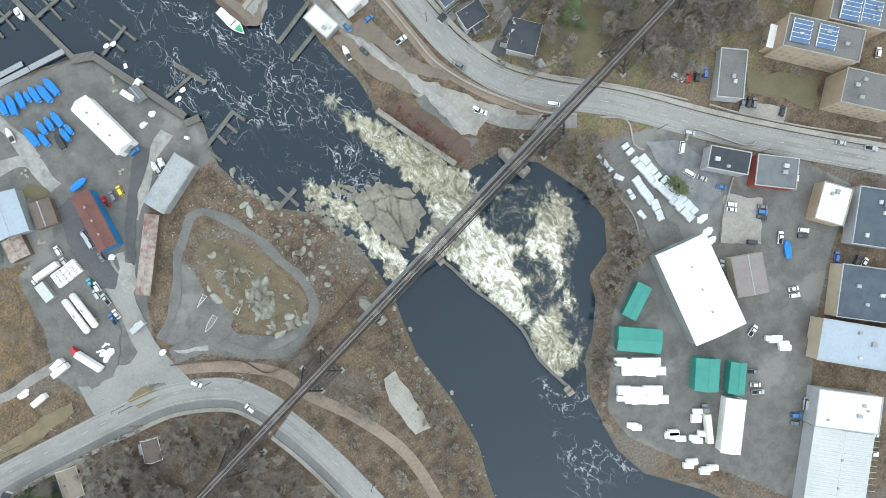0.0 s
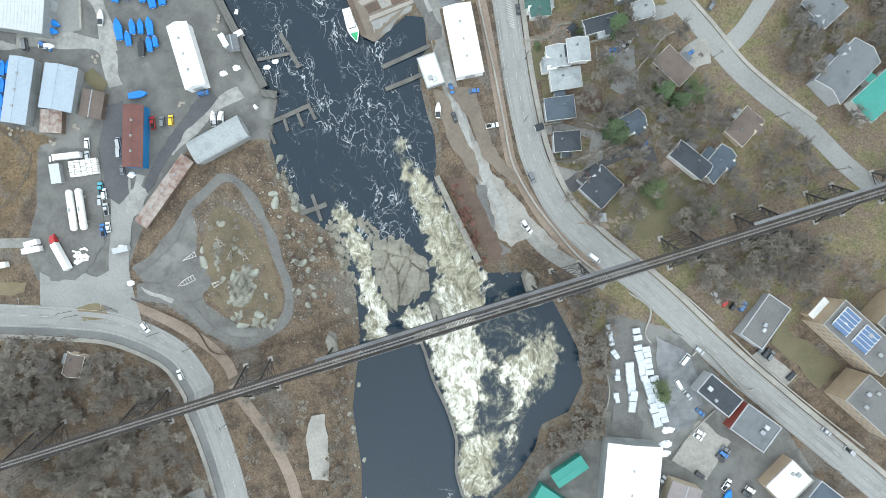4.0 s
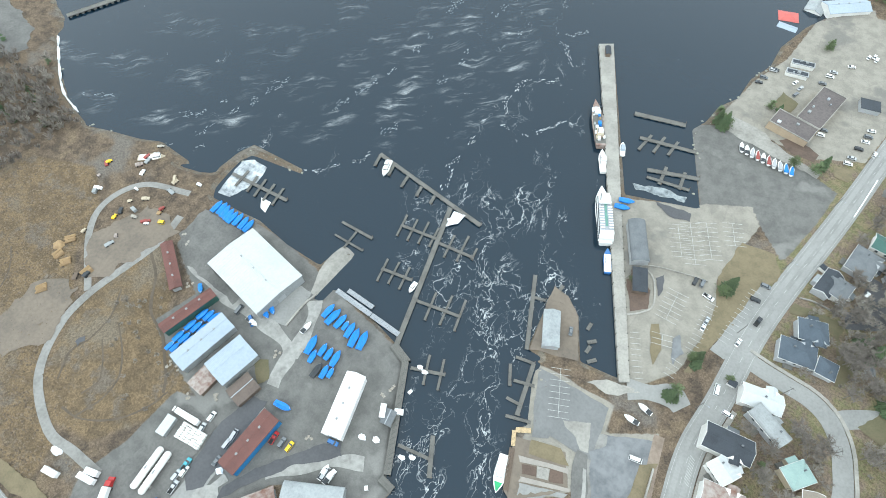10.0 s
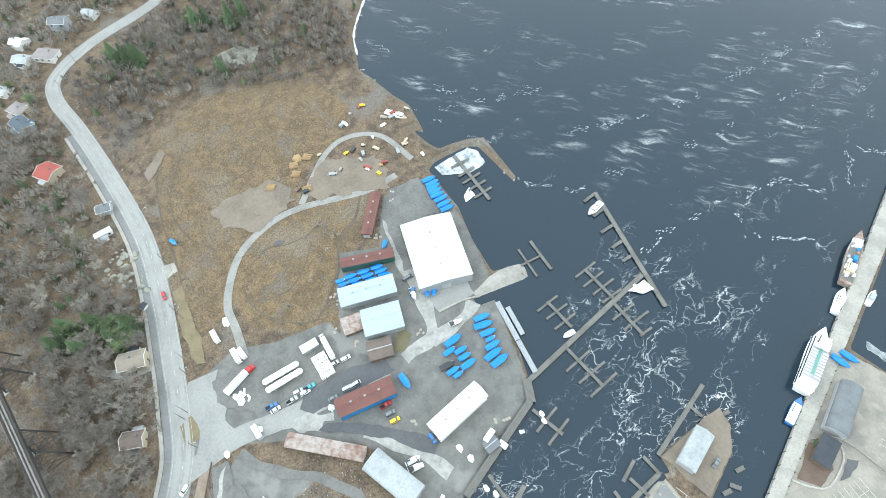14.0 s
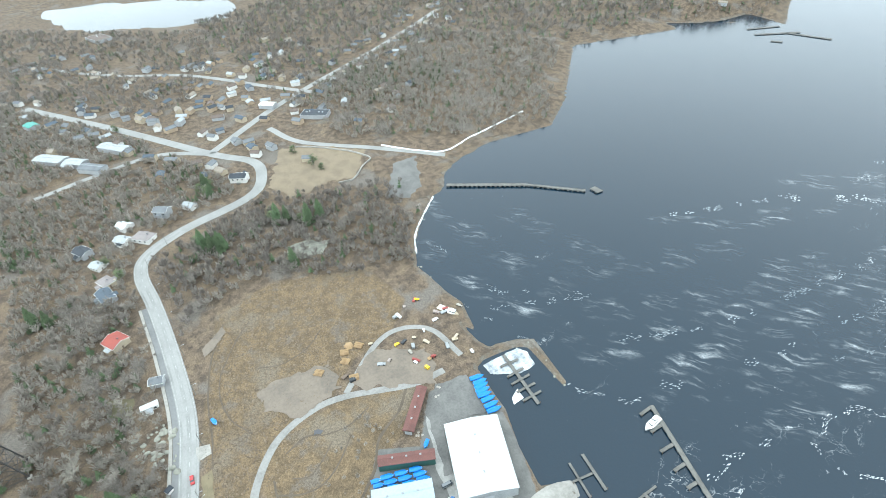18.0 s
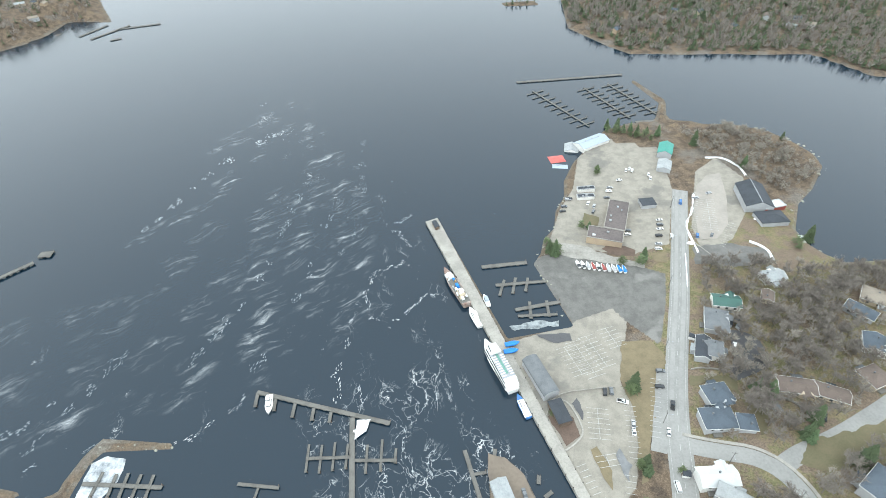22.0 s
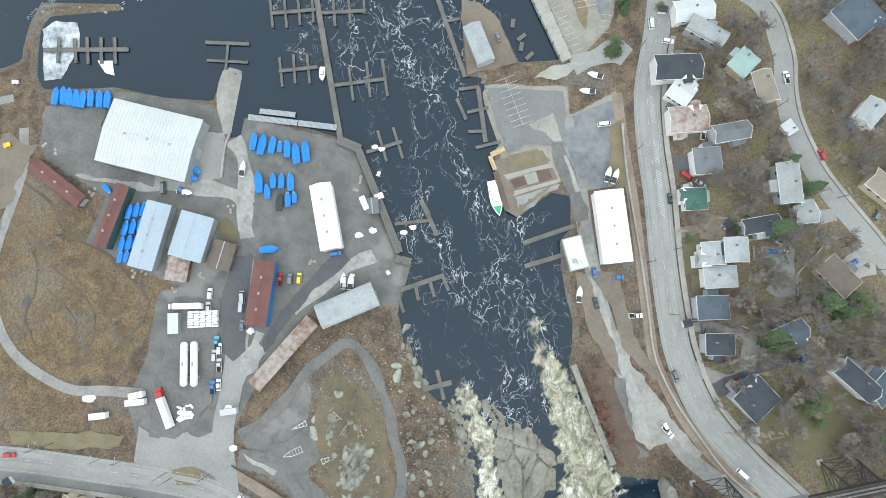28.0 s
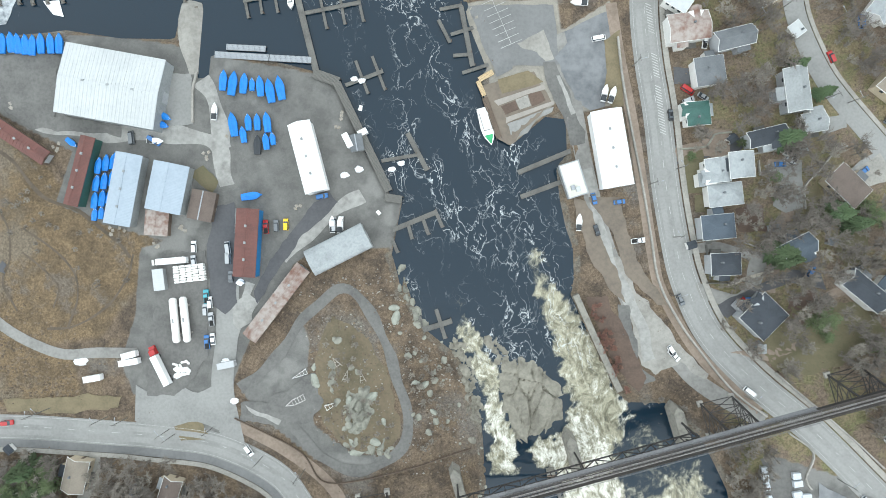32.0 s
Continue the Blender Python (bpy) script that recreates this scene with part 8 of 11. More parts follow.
def cruise_ship():
    m, L = afloat(SHIP[0], 0.3)
    s = thing("cruise_ship", m, "white three-deck sightseeing ship moored at the wharf", "ship")
    W = 8.6
    part("hull", hull_mesh(L, W, 2.6, 0.8), "gelcoat", s)
    part("lower_deck", slab(-L * 0.47, L * 0.28, W * 0.92, W * 0.9, 2.6, 5.0), "gelcoat", s)
    part("window_band", slab(-L * 0.46, L * 0.285, W * 0.935, W * 0.915, 3.4, 4.3), "pane", s)
    part("upper_deck", slab(-L * 0.42, L * 0.24, W * 0.86, W * 0.8, 5.0, 7.2), "gelcoat", s)
    part("window_band", slab(-L * 0.41, L * 0.245, W * 0.875, W * 0.815, 5.7, 6.5), "pane", s)
    part("sun_deck", slab(-L * 0.36, L * 0.1, W * 0.8, W * 0.76, 7.2, 7.35), "galv", s, "grey slatted sun deck")
    part("deck_strip", slab(-L * 0.3, L * 0.09, 1.3, 1.3, 7.35, 7.45), "deck_green", s, "green deck strip")
    part("wheelhouse", slab(L * 0.08, L * 0.24, W * 0.62, W * 0.5, 7.2, 9.4), "gelcoat", s)
    part("wheelhouse_window", slab(L * 0.13, L * 0.245, W * 0.635, W * 0.515, 8.1, 8.9), "pane", s)
    part("roof", slab(L * 0.06, L * 0.22, W * 0.5, W * 0.45, 9.4, 9.6), "gelcoat", s)
    for k in range(4):
        part("stern_step", slab(-L * (0.47 - 0.012 * k), -L * (0.44 - 0.012 * k), W * 0.8, W * 0.8, 5 + k * 0.55, 5.4 + k * 0.55), "gelcoat", s)
    for k in range(9):
        for y in (-2.2, 2.2):
            bm = bmesh.new()
            box(bm, -L * 0.33 + k * 1.6, -L * 0.33 + k * 1.6 + 0.5, y - 1.1, y + 1.1, 7.35, 7.8)
            part("bench", bm, "gelcoat", s)
    bm = bmesh.new()
    beam(bm, (L * 0.12, 0, 9.5), (L * 0.12, 0, 14), 0.25)
    beam(bm, (L * 0.12, -1.2, 12.5), (L * 0.12, 1.2, 12.5), 0.15)
    part("mast", bm, "gelcoat", s)


cruise_ship()


def work_boat(seg, width, label, hull, house_at, houses, name="boat"):
    m, L = afloat(seg, 0.2)
    b = thing(name, m, label, "boat")
    H = 0.09 * L if L > 12 else 1.1
    part("hull", hull_mesh(L, width, H, 0.72), hull, b)
    part("deck", slab(-L * 0.46, L * 0.25, width * 0.85, width * 0.8, H, H + 0.08), "dock_wood" if L > 20 else "gelcoat", b)
    for u, l, w, z, mm in houses:
        part("cabin", slab(u * L - l / 2, u * L + l / 2, w, w * 0.9, H + z, H + z + 1.8), mm, b)
        part("cabin_window", slab(u * L - l / 2 + 0.1, u * L + l / 2 + 0.06, w * 1.01, w * 0.92, H + z + 0.9, H + z + 1.45), "pane", b)
    bm = bmesh.new()
    beam(bm, (house_at * L, 0, H), (house_at * L, 0, H + 0.22 * L), 0.16)
    beam(bm, (house_at * L, -width * 0.3, H + 0.15 * L), (house_at * L, width * 0.3, H + 0.15 * L), 0.1)
    part("mast", bm, "galv", b)
    return b, L, H


_b, _L, _H = work_boat(OLD[0], 7.0, "old rust-red cargo boat piled with gear", "metal_rust", 0.2, ((0.22, 5, 3.6, 0, "gelcoat"), (-0.25, 6, 4.2, 0, "siding_tan"), (-0.25, 3, 3, 1.8, "gelcoat")))
_rng = random.Random(4)
for k in range(22):
    bm = bmesh.new()
    u, v, s = _rng.uniform(-0.4, 0.35) * _L, _rng.uniform(-2.2, 2.2), _rng.uniform(0.5, 1.4)
    box(bm, u - s, u + s, v - s * 0.6, v + s * 0.6, _H, _H + s)
    part("deck_cargo", bm, _rng.choice(("log_wood", "tarp_blue", "wrap_white", "siding_tan", "hull_red", "metal_grey")), _b)
work_boat(TUG[0], 4.4, "small blue and white tug with a brown deck", "paint_blue", -0.1, ((0.0, 4.5, 2.6, 0, "gelcoat"),), "tug")
work_boat(CRUISER[0], 4.8, "white motor cruiser moored at the wharf", "gelcoat", 0.0, ((-0.02, 6, 3.2, 0, "gelcoat"), (-0.05, 3.5, 2.6, 1.8, "gelcoat")), "motor_cruiser")
work_boat(SMALLB[0], 3.4, "small white boat with a pale blue canopy", "gelcoat", 0.0, ((0.0, 3.5, 2.4, 0, "metal_blue"),))
work_boat(YACHT[0], 4.2, "white motor yacht at the breakwater pier", "gelcoat", -0.05, ((0.0, 4.5, 2.8, 0, "gelcoat"), (-0.1, 2.5, 2.2, 1.8, "gelcoat")), "motor_yacht")
_g, _L, _H = work_boat((*GREENB[0][2:], *GREENB[0][:2]), 5.2, "white and green ferry boat at the dock", "gelcoat", -0.2, ((-0.12, 7, 3.4, 0, "gelcoat"),), "ferry_boat")
part("bow_cover", slab(_L * 0.22, _L * 0.45, 3.6, 0.6, _H, _H + 0.25), "hull_green", _g, "bright green bow deck")
work_boat(BOAT2[0], 2.8, "small white runabout tied to the pier", "gelcoat", 0.0, ((0.0, 2.0, 1.8, 0, "gelcoat"),))
work_boat(TEAL[0], 2.6, "small teal and white fishing boat", "paint_teal", 0.0, ((0.0, 1.8, 1.6, 0, "gelcoat"),))

# covered boats on the hard
def tarped(L, W, H, material, label):
    b = thing("covered_boat", pose(0, 0, 0), label, "boat", "covered boats in the yard")
    hull = hull_mesh(L, W, 1.0)
    bmesh.ops.translate(hull, verts=hull.verts, vec=(0, 0, 0.9))
    part("hull", hull, "gelcoat", b)
    bm = bmesh.new()
    rings = []
    rng = random.Random(int(L * 100))
    for i in range(11):
        u = i / 10
        w = W / 2 * 1.06 * (0.82 + 0.36 * u if u < 0.5 else max(0.04, 1 - ((u - 0.5) / 0.5) ** 2.3))
        ridge = 1.9 + H * (1 - 0.5 * abs(u - 0.45) * 2) + rng.uniform(-0.12, 0.12)
        x = (u - 0.5) * L * 1.03
        rings.append([bm.verts.new(p) for p in ((x, -w, 1.2), (x, -w, 1.95 + rng.uniform(-.05, .05)), (x, -w * 0.45, (ridge + 1.95) / 2), (x, 0, ridge), (x, w * 0.45, (ridge + 1.95) / 2), (x, w, 1.95), (x, w, 1.2))])
    for a, c in zip(rings, rings[1:]):
        for k in range(6):
            bm.faces.new((a[k], c[k], c[k + 1], a[k + 1]))
    bm.faces.new(rings[0])
    bm.faces.new(rings[-1][::-1])
    bmesh.ops.recalc_face_normals(bm, faces=bm.faces)
    part("tarp", bm, material, b, "wrinkled tarpaulin cover")
    for x in (-L * 0.3, L * 0.15):
        for s in (-1, 1):
            bm = bmesh.new()
            beam(bm, (x, s * W * 0.42, 0), (x, s * W * 0.3, 1.3), 0.15)
            part("stand", bm, "metal_grey", b)
    return b


BOATS = [tarped(L, W, H, "tarp_blue", "boat on stands under a bright blue tarpaulin") for L, W, H in ((9.5, 3.3, 1.3), (8.0, 2.9, 1.0), (6.5, 2.5, 0.8), (5.0, 2.1, 0.6))]
BLACK = tarped(7.5, 2.8, 0.9, "tarp_black", "boat on stands under a black tarpaulin")
USED = set()


def put(ob, x, y, ang, z=None):
    m = pose(x, y, ground(x, y) + 0.1 if z is None else z, 0, 0, ang)
    if ob not in USED:
        USED.add(ob)
        ob.matrix_basis = m
        return ob
    return copy_thing(ob, m)


def jitter(x, y, k):
    return random.Random(int(x * 31 + y * 17)).uniform(-k, k)


for x, y in ROW1:
    put(BOATS[1], x, y, 87 + jitter(x, y, 5))
for k, (x, y) in enumerate(ROW2):
    put(BOATS[(1, 0, 1, 3, 1, 0, 0)[k]], x, y, 76 + k * 3 + jitter(x, y, 4))
for k, (x, y) in enumerate(ROW3):
    put(BLACK if k == 7 else BOATS[(0, 2, 2, 2, 1, 2, 3, 2)[k]], x, y, 88 + jitter(x, y, 6))
for x, y in RACK:
    put(BOATS[3 if y < 121 else 2], x, y, 73 + jitter(x, y, 6))
for k, (x, y) in enumerate(BMISC):
    put(BOATS[(1, 2, 2, 3)[k]], x, y, (2, -35, -25, -45)[k])
for x, y, a, k in ((-5, 291, 12, 1), (-6, 286, 10, 1), (121, -93, 60, 1), (-247, 55, 20, 3)):
    put(BOATS[k], x, y, a)
# open boats in rows
OPEN = thing("stored_boat", pose(0, 0, 0), "white boat stored on a trailer", "boat", "boats stored on the lot")
_h = hull_mesh(7, 2.5, 0.9)
bmesh.ops.translate(_h, verts=_h.verts, vec=(0, 0, 0.8))
part("hull", _h, "gelcoat", OPEN)
part("cabin", slab(-0.8, 1.4, 1.8, 1.4, 1.7, 2.5), "gelcoat", OPEN)
part("cover", slab(-3.2, -0.9, 2.1, 2.1, 1.7, 1.95), "tarp_black", OPEN)
bm = bmesh.new()
box(bm, -2.2, 1.5, -0.9, 0.9, 0.35, 0.9)
part("trailer", bm, "galv", OPEN)
def covered(paint, label):
    t = thing("covered_boat", pose(0, 0, 0), label, "boat", "boats stored on the lot")
    h = hull_mesh(7, 2.5, 0.9)
    bmesh.ops.translate(h, verts=h.verts, vec=(0, 0, 0.8))
    part("hull", h, "gelcoat", t)
    part("cover", slab(-3.3, 2.4, 2.3, 0.8, 1.68, 2.3), paint, t)
    b = bmesh.new()
    box(b, -2.2, 1.5, -0.9, 0.9, 0.35, 0.9)
    part("trailer", b, "galv", t)
    return t


COVERED = [covered("tarp_blue", "boat on a trailer under a blue cover"), covered("hull_red", "boat on a trailer under a red cover"), covered("siding_grey", "boat on a trailer under a grey cover")]
for k in range(10):
    a, b = Vector(LOTROW[0][:2]), Vector(LOTROW[0][2:])
    p = a.lerp(b, (k + 0.5) / 10)
    put((OPEN, OPEN, COVERED[2], COVERED[1], OPEN, COVERED[1], COVERED[2], COVERED[2], COVERED[0], COVERED[0])[k], p.x, p.y, 98 + jitter(p.x, p.y, 6))
for x, y, a in ((-75, 104, 80), (-78, 104.5, 86), (36, 144, 70), (39, 143, 65), (30, 181, 170), (-145, 146, -10), (-120, 155, 80), (-62, 150, 70), (34, 188, 160), (20, 94, 80)):
    put(OPEN, x, y, a)

# ---- vehicles ----
def wheel_mesh(r=0.34, w=0.24):
    bm = bmesh.new()
    bmesh.ops.create_cone(bm, cap_ends=True, segments=12, radius1=r, radius2=r, depth=w, matrix=Matrix.Rotation(radians(90), 4, "X"))
    return bm


def car(kind, paint):
    L, W = {"sedan": (4.7, 1.8), "suv": (4.8, 1.9), "pickup": (5.7, 2.0), "van": (5.6, 2.0)}[kind]
    c = thing("car" if kind != "pickup" else "pickup_truck", pose(0, 0, 0), f"{paint} {kind} parked on the ground", "car", "parked cars")
    hood, belt, roof = {"sedan": (0.95, 1.0, 1.45), "suv": (1.1, 1.15, 1.75), "pickup": (1.1, 1.15, 1.8), "van": (1.2, 1.3, 2.1)}[kind]
    x = {"sedan": (-0.42, -0.22, 0.12, 0.28), "suv": (-0.49, -0.46, 0.12, 0.26), "pickup": (-0.08, -0.05, 0.16, 0.28), "van": (-0.49, -0.47, 0.3, 0.42)}[kind]
    bm = bmesh.new()
    prism(bm, [(-L / 2, 0.35), (L / 2, 0.35), (L / 2, hood * 0.75), (L * 0.45, hood), (x[3] * L, belt), (x[0] * L, belt), (-L * 0.49, belt * 0.97)], -W / 2, W / 2)
    bmesh.ops.bevel(bm, geom=bm.edges[:], offset=0.08, segments=1, affect="EDGES")
    bmesh.ops.recalc_face_normals(bm, faces=bm.faces)
    part("body", bm, "paint_" + paint, c)
    bm = bmesh.new()
    lo = [bm.verts.new(p) for p in ((x[0] * L, -W * 0.46, belt), (x[3] * L, -W * 0.46, belt), (x[3] * L, W * 0.46, belt), (x[0] * L, W * 0.46, belt))]
    hi = [bm.verts.new(p) for p in ((x[1] * L, -W * 0.38, roof - 0.06), (x[2] * L, -W * 0.38, roof - 0.06), (x[2] * L, W * 0.38, roof - 0.06), (x[1] * L, W * 0.38, roof - 0.06))]
    bm.faces.new(hi)
    for i in range(4):
        bm.faces.new((lo[i], lo[(i + 1) % 4], hi[(i + 1) % 4], hi[i]))
    part("glass", bm, "pane", c)
    bm = bmesh.new()
    box(bm, x[1] * L, x[2] * L, -W * 0.385, W * 0.385, roof - 0.06, roof)
    part("roof_panel", bm, "paint_" + paint, c)
    if kind == "pickup":
        bm = bmesh.new()
        box(bm, -L * 0.47, x[0] * L - 0.1, -W * 0.4, W * 0.4, belt - 0.03, belt + 0.03)
        part("truck_bed", bm, "rubber", c)
    for sx in (-0.31, 0.31):
        for sy in (-1, 1):
            w = part("wheel", wheel_mesh(), "rubber", c)
            w.location = (sx * L, sy * (W / 2 - 0.1), 0.34)
    return c


FLEET = {}


def park(x, y, ang, kind=None, paint=None):
    rng = random.Random(int(x * 53 + y * 29))
    kind = kind or rng.choice(("sedan", "sedan", "suv", "suv", "pickup", "van"))
    paint = paint or rng.choice(("white", "white", "silver", "silver", "black", "grey", "blue", "red", "grey"))
    if (kind, paint) not in FLEET:
        FLEET[kind, paint] = car(kind, paint)
    return put(FLEET[kind, paint], x, y, ang, ground(x, y) + 0.12)


def road_heading(x, y):
    best = min((line_distance(np.array(x), np.array(y), [a, b]), math.degrees(math.atan2(b[1] - a[1], b[0] - a[0]))) for r in (ROAD_COAST, ROAD_WEST, ROAD_HILL, LANE_SHORE) for a, b in zip(r, r[1:]))
    return best[1] if best[0] < 7 else None


for x, y in CARS32:
    h = road_heading(x, y)
    if -142 < x < -118 and 45 < y < 110:
        h = 88 + jitter(x, y, 4)
    park(x, y, h if h is not None else random.Random(int(x * 7 + y)).choice((0, 15, 75, 90, -40)))
for (x, y), (a, k, p) in zip(CARSDARK, ((88, "pickup", "red"), (86, "suv", "grey"), (84, "suv", "yellow"), (5, "suv", "blue"), (85, "van", "silver"), (82, "pickup", "white"), (88, "pickup", "blue"), (88, "pickup", "teal"))):
    park(x, y, a, k, p)
for x, y, a in ((-122, 18, -60), (-218, 40, 0), (-140, -2, 100), (-110, -5, 105), (78, 20, -45), (70, 250, 72), (64, 236, 72), (60, 210, 90), (112, 180, 95), (142, 120, 50), (120, 300, 10), (136, 240, 60), (176, 130, 40), (110, 380, 75), (127, 380, 70), (129, 420, 70)):
    park(x, y, a)


# ---- propane depot and yard clutter ----
def cylinder(bm, a, b, r, segs=16):
    a, b = Vector(a), Vector(b)
    m = Matrix.Translation((a + b) / 2) @ (b - a).to_track_quat("Z", "Y").to_matrix().to_4x4()
    bmesh.ops.create_cone(bm, cap_ends=True, segments=segs, radius1=r, radius2=r, depth=(b - a).length, matrix=m)


CYL = (-142.6, 94.6)
for ax, ay, bx, by in TANKS:
    z = ground(ax, ay)
    t = thing("propane_tank", pose((ax + bx) / 2, (ay + by) / 2, z, 0, 0, math.degrees(math.atan2(by - ay, bx - ax))), "long white horizontal gas storage tank on saddles", "tank", "storage tanks")
    L = math.hypot(bx - ax, by - ay)
    bm = bmesh.new()
    cylinder(bm, (-L / 2 + 1.2, 0, 2.9), (L / 2 - 1.2, 0, 2.9), 1.5, 24)
    for s in (-1, 1):
        bmesh.ops.create_uvsphere(bm, u_segments=24, v_segments=12, radius=1.5, matrix=Matrix.Translation((s * (L / 2 - 1.3), 0, 2.9)) @ Matrix.Diagonal((0.85, 0.995, 0.995, 1)))
    for f in bm.faces:
        f.smooth = True
    part("vessel", bm, "tank_white", t)
    for u in (-0.3, 0.3):
        bm = bmesh.new()
        box(bm, u * L - 0.4, u * L + 0.4, -1.2, 1.2, -0.3, 1.9)
        part("saddle", bm, "concrete", t)
    bm = bmesh.new()
    box(bm, -0.8, 0.8, -0.25, 0.25, 4.38, 4.75)
    part("manway", bm, "metal_grey", t)
_bottle = thing("gas_cylinder", pose(0, 0, 0), "small white horizontal gas cylinder", "tank", "gas cylinders in the depot")
bm = bmesh.new()
cylinder(bm, (-1.2, 0, 0.55), (1.2, 0, 0.55), 0.48, 10)
bmesh.ops.bevel(bm, geom=[e for e in bm.edges if len(e.link_faces) == 2 and e.calc_face_angle() > 1], offset=0.2, segments=2, affect="EDGES")
part("vessel", bm, "tank_white", _bottle)
for k in range(70):
    rng = random.Random(k)
    gx, gy = CYL[0] + (k % 5) * 2.55 + rng.uniform(-.15, .15), CYL[1] - (k // 5 % 7) * 1.0 + rng.uniform(-.1, .1)
    put(_bottle, gx, gy, rng.choice((0, 0, 0, 2, -3, 180)), ground(gx, gy) + (0.1 if k < 35 else 1.06))
for k in range(14):
    rng = random.Random(k + 99)
    put(_bottle, -146 + rng.uniform(-2.5, 3.5), 53 + rng.uniform(-3, 4), rng.uniform(0, 180))
for k in range(10):
    put(_bottle, -152 + k * 1.35, 97.5, 90)


def rounded_heap(name, x, y, sx, sy, h, material, label, category, seed=0, group=""):
    """A lumpy heap on the ground."""
    t = thing(name, pose(x, y, ground(x, y) - 0.1), label, category, group)
    bm = bmesh.new()
    bmesh.ops.create_icosphere(bm, subdivisions=3, radius=1.0)
    for v in bm.verts:
        n = noise.noise(v.co * 1.7 + Vector((seed * 3.1, seed, 0))) * 0.35 + noise.noise(v.co * 4 + Vector((seed, 0, 0))) * 0.12
        v.co = v.co * (1 + n)
        v.co = Vector((v.co.x * sx, v.co.y * sy, max(v.co.z, -0.15) * h))
    part("mound", bm, material, t)
    return t


for k, (x, y) in enumerate(SNOW32[4:]):
    rounded_heap("snow_pile", x, y, 1.8, 1.3, 0.9, "snow", "melting heap of old snow", "snow", k, "snow heaps")
for k, (x, y) in enumerate(((100, -60), (98, -66), (97, -70), (-186, 61), (196, 380), (175, 398), (-180, 206), (120, 372))):
    rounded_heap("snow_pile", x, y, 3.0, 1.6, 1.1, "snow", "melting heap of old snow", "snow", k + 20, "snow heaps")


def snow_bank(line, label):
    pts = smooth_line(line, 3)
    bm = bmesh.new()
    rings = []
    for i, p in enumerate(pts):
        d = (pts[min(i + 1, len(pts) - 1)] - pts[max(0, i - 1)]).normalized()
        s = Vector((-d.y, d.x, 0))
        w = 0.7 + 0.5 * math.sin(i * 1.7) * math.sin(i * 0.6)
        z = ground(p.x, p.y)
        rings.append([bm.verts.new((p + s * w * q) + Vector((0, 0, z + h))) for q, h in ((-1, 0.0), (-0.5, 0.9), (0.1, 1.2), (0.6, 0.8), (1, 0.0))])
    for a, b in zip(rings, rings[1:]):
        for k in range(4):
            bm.faces.new((a[k], a[k + 1], b[k + 1], b[k]))
    t = thing("snow_bank", pose(0, 0, 0), label, "snow")
    part("ridge", bm, "snow", t)


snow_bank(SNOWBANK, "long ridge of old white snow along the far shore")
snow_bank(SNOWBANK2, "ridge of old snow at the parking lot edge")
snow_bank([(x - 3, y + 1) for x, y in LOT_MUSEUM[-2:]] + [(134, 410), (142, 430)], "ridge of old snow along the road")


def bundle(x, y, ang, L, W, H, material="wrap_white", label="white plastic wrapped lumber bundle"):
    t = thing("lumber_bundle", pose(x, y, ground(x, y) + 0.05, 0, 0, ang), label, "lumber", "wrapped lumber bundles")
    bm = bmesh.new()
    box(bm, -L / 2, L / 2, -W / 2, W / 2, 0.2, H)
    bmesh.ops.bevel(bm, geom=bm.edges[:], offset=0.12, segments=1, affect="EDGES")
    part("wrap", bm, material, t)
    bm = bmesh.new()
    for u in (-0.35, 0.35):
        box(bm, u * L - 0.1, u * L + 0.1, -W / 2, W / 2, -0.1, 0.2)
    part("bearers", bm, "log_wood", t)
    return t


for ax, ay, bx, by in HAY:
    n = max(2, int(math.hypot(bx - ax, by - ay) / 2.2))
    ang = math.degrees(math.atan2(by - ay, bx - ax))
    for k in range(n):
        u = (k + 0.5) / n
        x, y = ax + (bx - ax) * u, ay + (by - ay) * u
        bundle(x + jitter(x, y, 0.15), y + jitter(y, x, 0.3), ang + jitter(x, y, 3), 2.35, (1.7 if ax < 84 else 3.0) + abs(jitter(y, x, 0.8)), 1.4 + abs(jitter(x, y, 0.8)), "wrap_grey", "grey plastic wrapped lumber bundle in a long row")
for x, y in WHITE0:
    for k in range(3):
        bundle(x + jitter(x, y + k, 2.5), y + jitter(y, x + k, 2.5), -37 + jitter(x, k, 5), 4.5, 2.4, 1.6 + 0.3 * k)
for k in range(5):
    for j in range(2):
        bundle(32 + k * 2.9 + jitter(k, j, .5), -87 - k * 2.2 - j * 4.6, -37, 5.0 + jitter(j, k, .8), 3.7, 2.0 + abs(jitter(k, j + 3, .6)))
        bundle(25.5 + k * 2.9 + jitter(k, j + 9, .5), -97.5 - k * 2.2 - j * 4.6, -37, 5.0 + jitter(j, k + 9, .8), 3.7, 2.0 + abs(jitter(k, j + 5, .6)))


